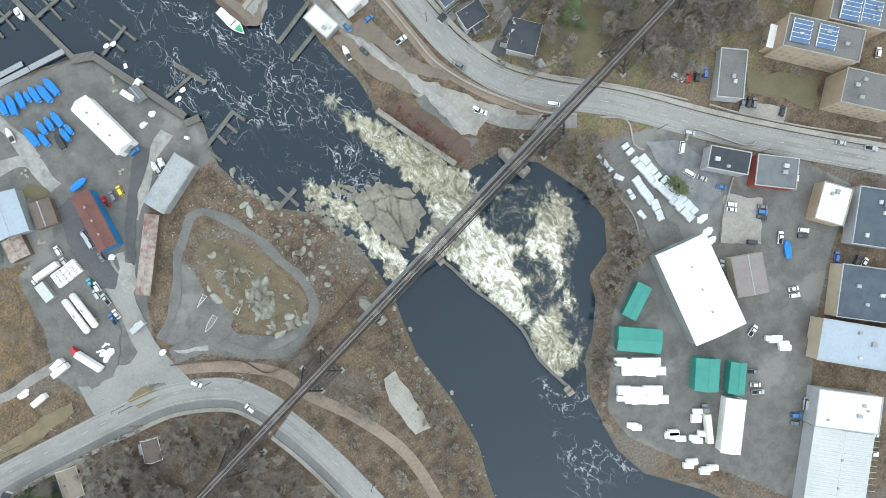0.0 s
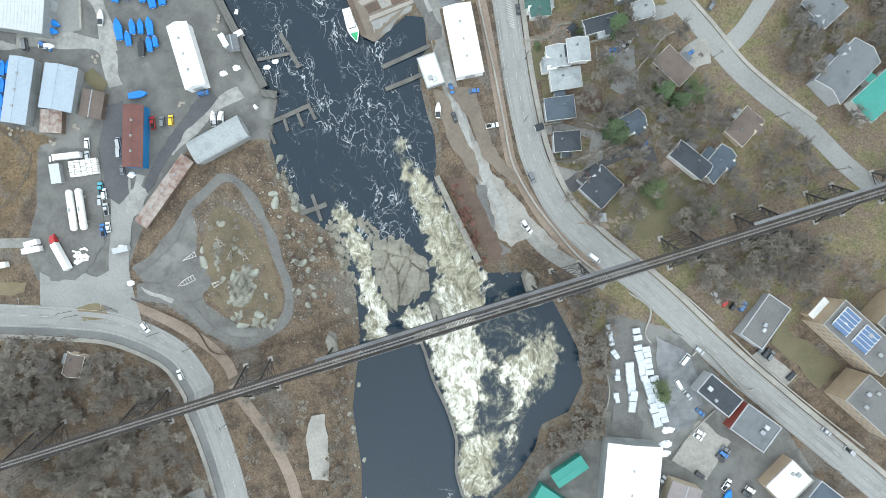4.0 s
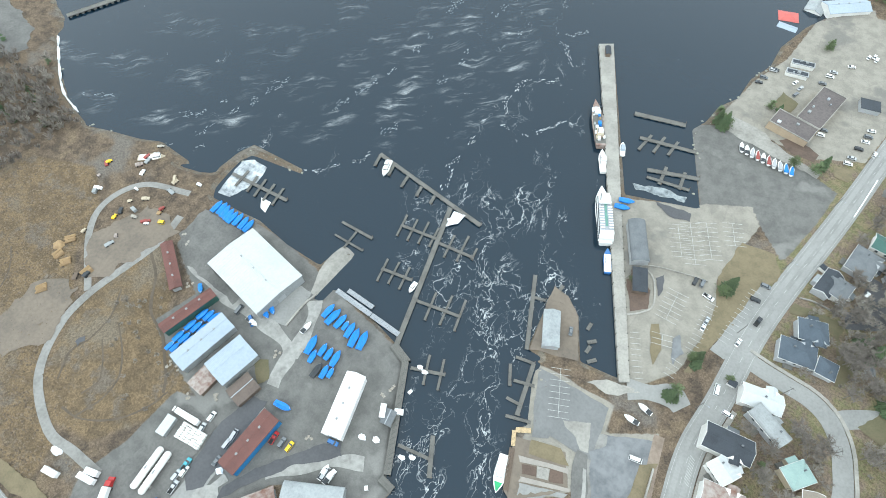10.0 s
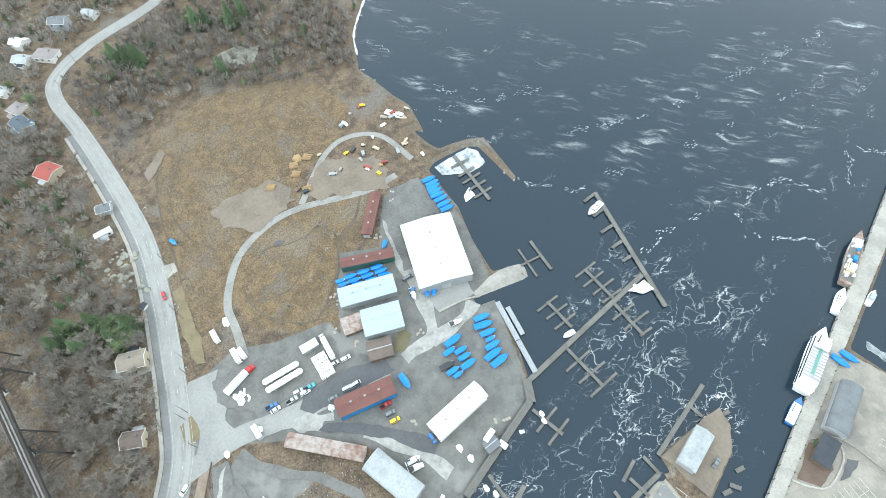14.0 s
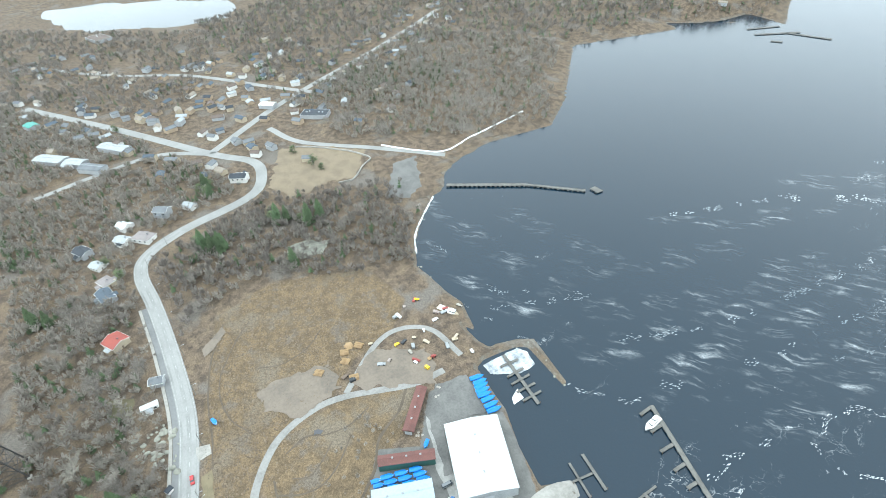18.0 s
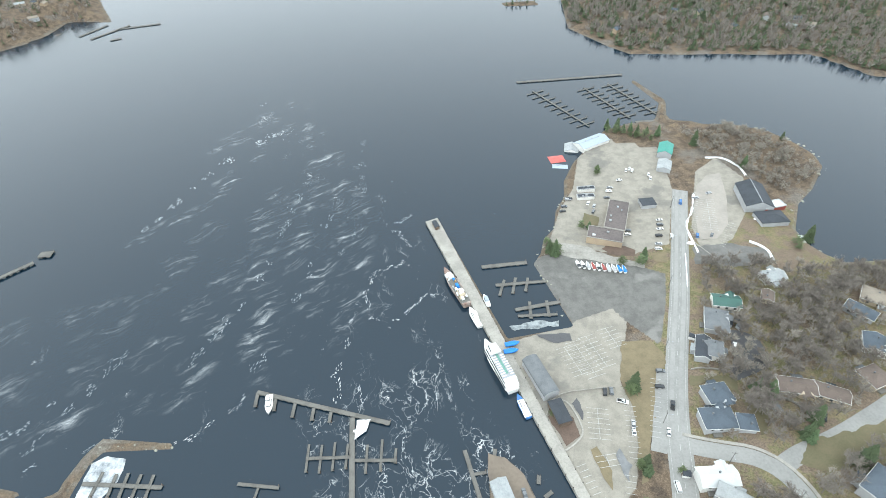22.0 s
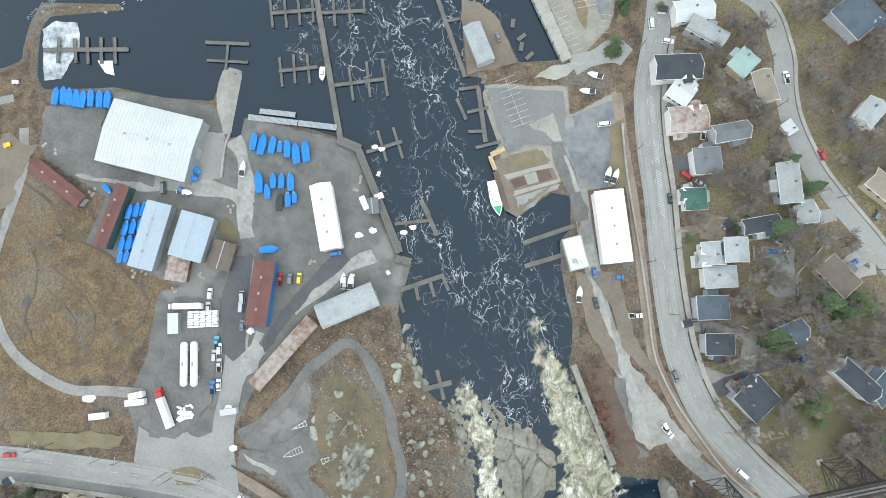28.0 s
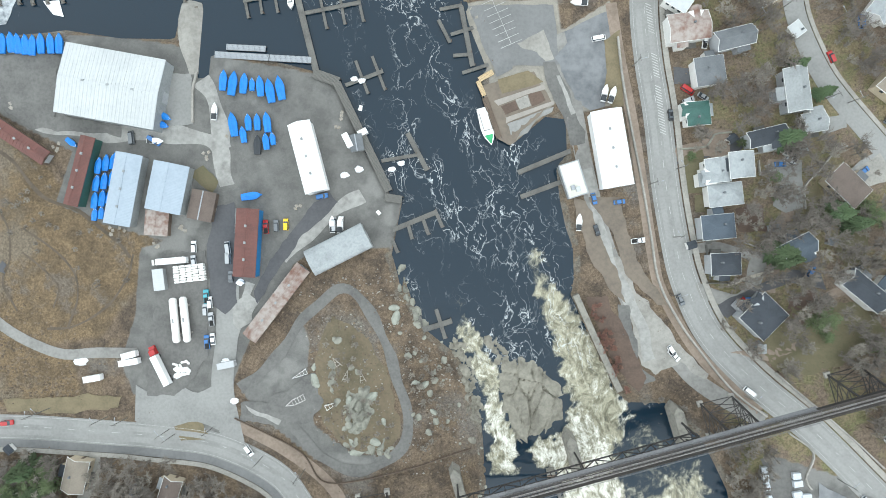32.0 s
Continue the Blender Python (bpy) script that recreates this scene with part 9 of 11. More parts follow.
def semi_trailer(s, paint, label, cab):
    ax, ay, bx, by = s
    L = math.hypot(bx - ax, by - ay)
    t = thing("semi_trailer", pose((ax + bx) / 2, (ay + by) / 2, ground(ax, ay) + 0.1, 0, 0, math.degrees(math.atan2(ay - by, ax - bx))), label, "truck")
    bm = bmesh.new()
    box(bm, -L / 2, L / 2 - 2.5, -1.3, 1.3, 1.1, 3.9)
    bmesh.ops.bevel(bm, geom=bm.edges[:], offset=0.06, segments=1, affect="EDGES")
    part("trailer_box", bm, paint, t)
    if cab:
        bm = bmesh.new()
        prism(bm, [(L / 2 - 2.2, 0.6), (L / 2 + 1.5, 0.6), (L / 2 + 1.5, 1.6), (L / 2 + 0.3, 1.8), (L / 2 - 0.1, 2.9), (L / 2 - 2.2, 3.1)], -1.2, 1.2)
        part("cab", bm, cab, t)
    for u in (-0.42, -0.32, 0.3):
        for sy in (-1, 1):
            w = part("wheel", wheel_mesh(0.5, 0.5), "rubber", t)
            w.location = (u * L, sy * 1.05, 0.5)
    return t


semi_trailer(TRUCK[0], "paint_white", "white tanker truck with a red cab", "paint_red")
semi_trailer((49.4, -125.0, 41.5, -137.8), "membrane_cream", "long cream semi trailer with a dark tractor", "paint_grey")
for x, y, a, L, p in ((-143.5, 97.3, -2, 12, "paint_white"), (-126.5, 53.5, 5, 7, "paint_silver"), (-164.8, 61.8, 8, 6, "paint_white"), (-165.2, 59, 3, 8, "paint_white"), (-180.5, 54.2, 3, 7, "paint_white"), (-62, 140, 20, 4, "paint_white"), (-68, 137, -70, 6, "paint_white")):
    t = thing("box_trailer", pose(x, y, ground(x, y), 0, 0, a), "pale box trailer parked in the yard", "trailer", "box trailers")
    bm = bmesh.new()
    box(bm, -L / 2, L / 2, -1.2, 1.2, 0.7, 3.2)
    bmesh.ops.bevel(bm, geom=bm.edges[:], offset=0.08, segments=1, affect="EDGES")
    part("body", bm, p, t)
    bm = bmesh.new()
    box(bm, -L / 2 + 0.1, L / 2 - 0.1, -1.25, 1.25, 3.2, 3.3)
    part("roof_panel", bm, p, t)
    for sy in (-1, 1):
        w = part("wheel", wheel_mesh(0.4, 0.3), "rubber", t)
        w.location = (-L * 0.2, sy * 1.0, 0.4)

# lumber and scrap in the field yard
for k, (x, y) in enumerate(LOGS):
    rng = random.Random(k)
    if k < 5:
        t = thing("log_pile", pose(x, y, ground(x, y), 0, 0, rng.uniform(40, 80)), "loose pile of cut logs", "logs", "log piles")
        for j in range(12):
            bm = bmesh.new()
            cylinder(bm, (-2.6 + rng.uniform(-.4, .4), (j % 6) * 0.75 - 2, 0.3 + (j // 6) * 0.55), (2.6, (j % 6) * 0.75 - 2 + rng.uniform(-.3, .3), 0.3 + (j // 6) * 0.55), 0.3, 8)
            part("log", bm, "log_wood", t)
    else:
        t = thing("scrap_machine", pose(x, y, ground(x, y), 0, 0, rng.uniform(0, 180)), "disused machine with rusty body", "machine", "scrap machines")
        bm = bmesh.new()
        L, W, H = rng.uniform(2, 5), rng.uniform(1.2, 2.2), rng.uniform(0.8, 2)
        prism(bm, [(-L / 2, 0.3), (L / 2, 0.3), (L / 2, H * 0.6), (L * 0.2, H * 0.7), (L * 0.1, H), (-L / 2, H)], -W / 2, W / 2)
        part("body", bm, rng.choice(("metal_rust", "wood_brown", "paint_white", "siding_tan", "metal_grey", "log_wood", "tarp_black", "dock_pale") if k > 16 else ("hull_red", "metal_rust", "paint_white", "paint_yellow", "siding_tan", "metal_grey")), t)
        for sx in (-0.3, 0.3):
            for sy in (-1, 1):
                w = part("wheel", wheel_mesh(0.45, 0.3), "rubber", t)
                w.location = (sx * L, sy * W / 2, 0.45)
rounded_heap("wood_chip_pile", -263, 137, 3.2, 2.6, 1.6, "log_wood", "yellow heap of sawdust and chips", "heap", 5)
work_boat((-219, 172.5, -231, 169), 4.5, "white boat with an orange cabin on blocks ashore", "gelcoat", 0.1, ((0.15, 3, 2.2, 0, "paint_yellow"),), "boat_ashore")
work_boat((-252, 208, -266, 200), 5.0, "work barge with a white wheelhouse on the beach", "siding_tan", 0.3, ((0.2, 4, 3, 0, "gelcoat"),), "work_barge")

# solar panels on the apartment roofs
for x, y in SOLAR:
    t = thing("solar_array", pose(x, y, 0, 0, 0, 40), "blue solar panel array on the flat roof", "solar panels", "solar arrays")
    z = ground(x, y) + 13.5
    for i in range(5):
        for j in range(2):
            bm = bmesh.new()
            prism(bm, [(i * 1.9 - 4.7, z), (i * 1.9 - 3.05, z + 0.5), (i * 1.9 - 3.05, z + 0.58), (i * 1.9 - 4.7, z + 0.08)], j * 3.9 - 3.9, j * 3.9 - 0.1)
            part("panel", bm, "solar_blue", t)
        bm = bmesh.new()
        box(bm, i * 1.9 - 3.05, i * 1.9 - 2.78, -4.0, 3.9, z, z + 0.45)
        part("frame_bar", bm, "trim_white", t, "white mounting bar")
    for y in (-4.0, 3.8):
        bm = bmesh.new()
        box(bm, -4.8, 4.8, y, y + 0.22, z, z + 0.4)
        part("frame_rail", bm, "trim_white", t, "white mounting rail")


def street_pole(x, y, ang, lamp=True):
    z = ground(x, y)
    t = thing("utility_pole", pose(x, y, z, 0, 0, ang), "grey wooden utility pole with a cross arm", "pole", "utility poles")
    bm = bmesh.new()
    bmesh.ops.create_cone(bm, cap_ends=True, segments=8, radius1=0.18, radius2=0.11, depth=10.6, matrix=Matrix.Translation((0, 0, 4.7)))
    part("post", bm, "dock_wood", t)
    bm = bmesh.new()
    beam(bm, (-1.3, 0, 9.3), (1.3, 0, 9.3), 0.14)
    part("cross_arm", bm, "dock_wood", t)
    bm = bmesh.new()
    beam(bm, (0, 0, 8.0), (0, 2.4, 8.5), 0.08)
    box(bm, -0.16, 0.16, 2.1, 2.8, 8.4, 8.55)
    part("street_light", bm, "galv", t)


for x, y in POLES:
    street_pole(x, y, 30)
for line, off, n in ((ROAD_COAST, -6.3, 14), (ROAD_WEST[6:], 6.4, 14), (ROAD_HILL, 5.2, 7)):
    pts = smooth_line(line, 2)
    for k in range(n):
        i = int((k + 0.5) / n * (len(pts) - 2)) + 1
        d = (pts[i + 1] - pts[i - 1]).normalized()
        p = pts[i] + Vector((-d.y, d.x, 0)) * off
        if at_mask(shore, p.x, p.y) > 2:
            street_pole(p.x, p.y, math.degrees(math.atan2(d.y, d.x)))

# canoe frame by the mound track and garden walls
t = thing("boat_skeleton", pose(-101, 35.5, ground(-101, 35.5), 0, 0, 20), "pale wooden boat skeleton on the gravel", "boat")
for s in (-1, 1):
    bm = bmesh.new()
    beam(bm, (-4.5, 0, 0.4), (-1, s * 1.1, 0.7), 0.16)
    beam(bm, (-1, s * 1.1, 0.7), (4, s * 1.2, 0.7), 0.16)
    part("gunwale", bm, "siding_white", t)
for k in range(5):
    bm = bmesh.new()
    beam(bm, (-1.5 + k * 1.3, -1.1, 0.55), (-1.5 + k * 1.3, 1.1, 0.55), 0.12)
    part("rib", bm, "siding_white", t)

# ---- rocks, dam, trees ----
def rock_sheet(name, outline, height, label, cell=4.0, seed=1, base=None, material="rock", lump=1.0):
    """Fractured bedrock over an outline: tilted plates with cracks between them."""
    xs, ys = [p[0] for p in outline], [p[1] for p in outline]
    gx, gy = np.arange(min(xs) - 2, max(xs) + 2, 0.6), np.arange(min(ys) - 2, max(ys) + 2, 0.6)
    mx, my = np.meshgrid(gx, gy)
    rng = np.random.RandomState(seed)
    n = int((max(xs) - min(xs)) * (max(ys) - min(ys)) / cell ** 2) + 4
    sx, sy = rng.uniform(min(xs), max(xs), n), rng.uniform(min(ys), max(ys), n)
    d = (mx[..., None] - sx) ** 2 + ((my[..., None] - sy) * 0.7) ** 2
    near = np.argsort(d, -1)[..., :2]
    first = near[..., 0]
    d1, d2 = np.sqrt(np.take_along_axis(d, near[..., :1], -1))[..., 0], np.sqrt(np.take_along_axis(d, near[..., 1:2], -1))[..., 0]
    tilt, lift = rng.uniform(-0.12, 0.12, (2, n)), rng.uniform(0, 1.0, n)
    edge = inside_distance(mx, my, outline) + 1.2 * wavy(mx, my, 6, seed)
    z = lift[first] * 1.3 + tilt[0][first] * (mx - sx[first]) + tilt[1][first] * (my - sy[first]) - (0.7 + 0.5 * wavy(mx, my, 9, seed + 5)) * np.exp(-((d2 - d1) / 0.4) ** 2)
    z = height + z + np.minimum(edge * 0.45 - 1.2, 0.5) + lump * (0.2 * wavy(mx, my, 2.5, seed + 1) + 0.3 * wavy(mx, my, 5, seed + 2))
    if base is None:
        z = z + water_level(mx, my)
    else:
        z = z + np.vectorize(ground)(mx, my)
    z = np.where(edge < -2, -6, z)
    me = mesh_from_grid(gx, gy, z)
    me.polygons.foreach_set("use_smooth", np.zeros(len(me.polygons), bool))
    me.materials.append(MATS[material])
    t = thing(name, pose(0, 0, 0), label, "rock")
    ob = new("bedrock", me)
    ob.parent = t
    return t


rock_sheet("rock_island", ROCK_FALLS, 0.9, "broad grey cracked bedrock island between the rapids", 9.0, 3, material="rock_wet", lump=0.35)
rock_sheet("rock_ledge", [(-36, 58), (-31, 50), (-29, 35), (-27, 22), (-29, 10), (-33, 5), (-36, 20), (-35, 40)], 0.8, "grey cracked rock ledge beside the rapids", 3.0, 5, material="rock_wet")
rock_sheet("rock_ledge", [(-52, 84), (-50, 70), (-46, 60), (-50, 60), (-55, 72)], 0.8, "grey rock ledge at the channel edge", 3.0, 7)


def boulder_mesh(seed):
    rng = random.Random(seed)
    bm = bmesh.new()
    bmesh.ops.create_icosphere(bm, subdivisions=1, radius=1.0)
    for v in bm.verts:
        n = noise.noise(v.co * 2.3 + Vector((seed, seed * 2, 0)))
        v.co *= 1 + 0.45 * n
        v.co.z = max(v.co.z, -0.3) * 0.55
        v.co.x *= 1.3
    me = bpy.data.meshes.new("boulder")
    bm.to_mesh(me)
    bm.free()
    me.materials.append(MATS["rock"])
    return me


BOULDERS = [boulder_mesh(s) for s in range(8)]


def boulder(x, y, size, seed, label="grey boulder covered in lichen", z=None):
    ob = new("boulder", BOULDERS[seed % 8])
    ob.matrix_basis = pose(x, y, (ground(x, y) if z is None else z) + 0.05 * size, 0, 0, seed * 47) @ Matrix.Diagonal((size, size, size, 1))
    return tagged(ob, label, "rock", "boulders")


for k, line in enumerate((OUT1, OUT2, OUT3)):
    rock_sheet("rock_outcrop", line, 0.7, "pale cracked bedrock outcrop on the mound", 3.0, 30 + k, "ground")
rng = random.Random(12)
for k in range(60):
    a, b = rng.uniform(-90, -62), rng.uniform(10, 66)
    if at_mask(mound, a, b) > 2 and wavy(np.array(a), np.array(b), 16, 9) > -0.25:
        boulder(a, b, rng.choice((0.5, 0.8, 1.2, 1.6)), k, "pale grey outcrop boulder on the mound")
for k in range(36):
    boulder(rng.uniform(-57, -32), rng.uniform(8, 84), rng.choice((0.6, 0.9, 1.4)), k) if at_mask(shore, -45, 40) else None
for line, step, r in ((SHORE_W2[8:12], 1.6, 0.8), (SHORE_W3[:8], 4, 0.9), (SHORE_E3[11:22], 3.2, 1.3), (SHORE_W1[:8], 2.2, 1.0), (SHORE_E2[-8:-1], 2.6, 0.8)):
    for k, p in enumerate(smooth_line(line, step)):
        if rng.random() < 0.6:
            bx, by = p.x + rng.uniform(-2.6, 2.6), p.y + rng.uniform(-2.6, 2.6)
            boulder(bx, by, r * rng.choice((0.35, 0.5, 0.7, 1.1)), k, "grey boulder on the shore", max(ground(bx, by), water_level(np.array(bx), np.array(by)) - 0.3))
for k in range(46):
    boulder(rng.uniform(-262, -222), rng.uniform(18, 36), rng.choice((0.8, 1.2, 1.8)), k, "pale rubble boulder beside the road") if k % 2 else boulder(rng.uniform(-262, -240), rng.uniform(14, 30), rng.choice((0.8, 1.5)), k, "pale rubble boulder beside the road")

# concrete dam
bm = ribbon(DAM, 0, 1.4, 0, thick=0.1)
for v in bm.verts:
    v.co.z = 5.3 if v.co.z > ground(v.co.x, v.co.y) + 0.05 else -1.0
dam = tagged(part("dam_wall", bm, "dock_wood"), "low weathered concrete dam sill across the river", "dam", kind="structure")
bm = ribbon([(14, 65), (20, 46), (27, 25)], 1.2, 2.5, 0, thick=0.1)
for v in bm.verts:
    v.co.z = 4.0 if v.co.z > ground(v.co.x, v.co.y) + 0.05 else -2.0
tagged(part("channel_wall", bm, "concrete_old"), "old grey concrete wall beside the rapids", "wall", kind="structure")
for x, y in ((7, -84), (-3, -4)):
    t = thing("sluice_block", pose(x, y, 0), "brown timber and concrete sluice block", "dam")
    bm = bmesh.new()
    box(bm, -1.6, 1.6, -2.2, 2.2, -1, 6.0)
    part("block", bm, "concrete_old", t)
    bm = bmesh.new()
    box(bm, -1.8, 1.8, -0.4, 0.4, 6.0, 6.4)
    part("beam", bm, "wood_brown", t)


# ---- trees ----
def tapered(verts, faces, a, b, r0, r1, sides=4):
    d = (b - a).normalized()
    s = d.orthogonal().normalized()
    u = d.cross(s)
    base = len(verts)
    for p, r in ((a, r0), (b, r1)):
        for k in range(sides):
            w = 6.2832 * k / sides
            verts.append(p + (s * math.cos(w) + u * math.sin(w)) * r)
    for k in range(sides):
        faces.append((base + k, base + (k + 1) % sides, base + sides + (k + 1) % sides, base + sides + k))


def strip(verts, faces, a, b, r0, r1):
    """A fine twig as a narrow blade."""
    s = (b - a).cross(Vector((0.3, 0.2, 1))).normalized()
    n = len(verts)
    verts += [a - s * r0, a + s * r0, b + s * r1, b - s * r1]
    faces.append((n, n + 1, n + 2, n + 3))


def mesh_of(name, verts, faces, material):
    me = bpy.data.meshes.new(name)
    me.from_pydata([tuple(v) for v in verts], [], faces)
    me.materials.append(MATS[material])
    return me


def bare_tree(seed, height, limbs=9, subs=5, twigs=6, thick=0.1):
    """Meshes of a leafless tree: trunk with limbs, and a crown of twigs."""
    rng = random.Random(seed)
    tv, tf, cv, cf = [], [], [], []
    top = Vector((rng.uniform(-.6, .6), rng.uniform(-.6, .6), height * 0.62))
    tapered(tv, tf, Vector((0, 0, -0.3)), top, height * 0.02, height * 0.009, 6)
    for i in range(limbs):
        a = Vector((0, 0, 0)).lerp(top, rng.uniform(0.4, 1.0))
        w, up = 2.4 * i + rng.uniform(-.5, .5), rng.uniform(0.35, 1.3)
        L = height * rng.uniform(0.24, 0.4)
        d = Vector((math.cos(w), math.sin(w), up)).normalized()
        b = a + d * L
        tapered(tv, tf, a, b, height * 0.008, height * 0.004, 4)
        for j in range(subs):
            c = a.lerp(b, rng.uniform(0.35, 1.0))
            e = c + (d + Vector((rng.uniform(-1, 1), rng.uniform(-1, 1), rng.uniform(-.2, .9)))).normalized() * L * rng.uniform(0.35, 0.6)
            tapered(cv, cf, c, e, thick * 1.2, thick * 0.7, 3)
            for k in range(twigs):
                p = c.lerp(e, rng.uniform(0.25, 1.0))
                q = p + Vector((rng.uniform(-1, 1), rng.uniform(-1, 1), rng.uniform(-.3, 1))).normalized() * height * rng.uniform(0.08, 0.16)
                strip(cv, cf, p, q, thick * 0.75, thick * 0.3)
    return tv, tf, cv, cf


def tree_kind(seed, height, label, crown="twigs", name="bare_tree", **kw):
    tv, tf, cv, cf = bare_tree(seed, height, **kw)
    t = thing(name, pose(0, 0, 0), label, "tree")
    for n, me in (("trunk", mesh_of("trunk", tv, tf, "bark")), ("crown", mesh_of("crown", cv, cf, crown))):
        ob = new(n, me)
        ob.parent = t
    return t


def conifer(seed, height, width, label):
    rng = random.Random(seed)
    tv, tf, cv, cf = [], [], [], []
    tapered(tv, tf, Vector((0, 0, -0.3)), Vector((0, 0, height)), height * 0.018, 0.03, 6)
    rows = int(height * 2.4)
    for r in range(rows):
        u = r / rows
        z = height * (0.1 + 0.9 * u)
        reach = width * (1 - u) ** 0.8 * rng.uniform(0.75, 1.1) + 0.15
        for k in range(9):
            w = rng.uniform(0, 6.28)
            tip = Vector((math.cos(w) * reach, math.sin(w) * reach, z - reach * 0.15 + rng.uniform(-.3, .3)))
            side = Vector((-math.sin(w), math.cos(w), 0)) * (0.2 * reach + 0.12)
            root = Vector((math.cos(w) * 0.1, math.sin(w) * 0.1, z + 0.15))
            mid = root.lerp(tip, 0.6)
            b = len(cv)
            cv += [root, mid + side + Vector((0, 0, -.15)), tip, mid - side + Vector((0, 0, -.15)), mid + Vector((0, 0, .25))]
            cf += [(b, b + 1, b + 4), (b + 1, b + 2, b + 4), (b + 2, b + 3, b + 4), (b + 3, b, b + 4)]
    t = thing("conifer", pose(0, 0, 0), label, "tree", "evergreen trees")
    for n, me in (("trunk", mesh_of("trunk", tv, tf, "bark")), ("crown", mesh_of("crown", cv, cf, "needles"))):
        ob = new(n, me)
        ob.parent = t
    return t


TREES = [tree_kind(s, h, "leafless grey-brown tree in early spring") for s, h in ((1, 9), (2, 11), (3, 12), (4, 8), (5, 10), (6, 7))]
SHRUBS = [tree_kind(s, 3.6, "leafless grey thicket shrub", name="bare_shrub", limbs=9, subs=4, twigs=4, thick=0.07) for s in (11, 12, 13)]
RED = [tree_kind(s, 2.8, "leafless red-stemmed thicket shrub", "twigs_red", "red_shrub", limbs=9, subs=5, twigs=5, thick=0.12) for s in (15, 16)]
PINES = [conifer(s, h, w, "dark green conifer with dense needles") for s, h, w in ((1, 10, 3.2), (2, 12, 3.6), (3, 7, 2.6))]


def clear(x, y, gap):
    """True where a tree may stand: on land, off roads, yards and buildings."""
    if at_mask(shore, x, y) < 1.5 or at_mask(road_gap, x, y) < 6.5 + gap or at_mask(trail_gap, x, y) < 3 + gap:
        return False
    if max(at_mask(yard, x, y), at_mask(paved, x, y), at_mask(hard, x, y)) > -1:
        return False
    for bx, by, L, W, a in FOOTPRINTS:
        if abs(x - bx) < 22 and abs(y - by) < 22:
            c, s = math.cos(radians(a)), math.sin(radians(a))
            u, v = (x - bx) * c + (y - by) * s, -(x - bx) * s + (y - by) * c
            if abs(u) < L / 2 + 1.5 + gap and abs(v) < W / 2 + 1.5 + gap:
                return False
    w = BRIDGE_POSE.inverted() @ Vector((x, y, 0))
    return abs(w.y) > 5


MADE, REST = {}, {}


def scatter(outline, spacing, kinds, seed, most=400):
    """Trees over an outline: single things for a share of them, the rest joined later."""
    rng = random.Random(seed)
    xs, ys = [p[0] for p in outline], [p[1] for p in outline]
    n = int((max(xs) - min(xs)) * (max(ys) - min(ys)) / spacing ** 2)
    made = 0
    for k in range(n):
        x, y = rng.uniform(min(xs), max(xs)), rng.uniform(min(ys), max(ys))
        if made < most and inside_distance(np.array(x), np.array(y), outline) > 0 and clear(x, y, 1):
            kind, turn, size = rng.choice(kinds), rng.uniform(0, 360), rng.uniform(0.75, 1.15)
            base = kind.name.split(".")[0]
            made += 1
            if MADE.get(base, 0) < 290 and (made % 2 or spacing > 9):
                MADE[base] = MADE.get(base, 0) + 1
                put(kind, x, y, turn, ground(x, y)).scale = (size,) * 3
            else:
                REST.setdefault(kind, []).append(pose(x, y, ground(x, y), 0, 0, turn) @ Matrix.Diagonal((size, size, size, 1)))


for k, (zone, sp, kinds) in enumerate(((WOOD_SW, 5, TREES), (WOOD_BANK, 2.3, SHRUBS + TREES[5:]), (WOOD_TRESTLE, 4.4, TREES), (WOOD_W, 7.5, TREES + SHRUBS), (WOOD_E, 7, TREES), (WOOD_HEAD, 3.6, SHRUBS + TREES[3:4]), (WOOD_RIVER, 2.8, SHRUBS), (WOOD_RIVER2, 3.0, SHRUBS + TREES[5:]), (WOOD_SW2, 5, SHRUBS + TREES[3:4]), (WOOD_BOTTOM, 4.2, SHRUBS), (MOUND, 6.5, SHRUBS), (SHRUBRED, 2.0, RED), ([(62, -5), (70, 205), (105, 205), (112, 150), (150, 95), (95, 30)], 4.6, TREES + SHRUBS), ([(118, 150), (112, 215), (200, 240), (200, 180), (160, 120)], 4.4, TREES + SHRUBS), ([(155, 105), (205, 160), (230, 90), (200, 50)], 5.5, TREES), ([(150, 92), (115, 60), (110, 25), (180, 40), (175, 60)], 5.5, TREES), ([(78, 230), (118, 350), (230, 345), (230, 262), (110, 226)], 4.2, TREES + SHRUBS), ([(-215, 120), (-190, 150), (-175, 115), (-150, 100), (-165, 80)], 8, SHRUBS), ([(-60, -60), (-75, -5), (-110, 10), (-90, -100)], 8, SHRUBS), ([(130, -15), (150, 25), (215, 0), (195, -40)], 9, TREES))):
    scatter(zone, sp, kinds, k + 1, 620)
for k, (x, y) in enumerate(CONIFERS + CONIFERS2 + CONIFERS3):
    for j in range(2 if y < 300 else 1):
        put(PINES[(k + j) % 3], x + jitter(x + j, y, 2.5), y + jitter(y, x + j, 2.5), k * 40, ground(x, y)).scale = ((1.5 if k in (0, 1, 3, 5, 6) or k > 31 else 1) + jitter(x, y + j, 0.2),) * 3


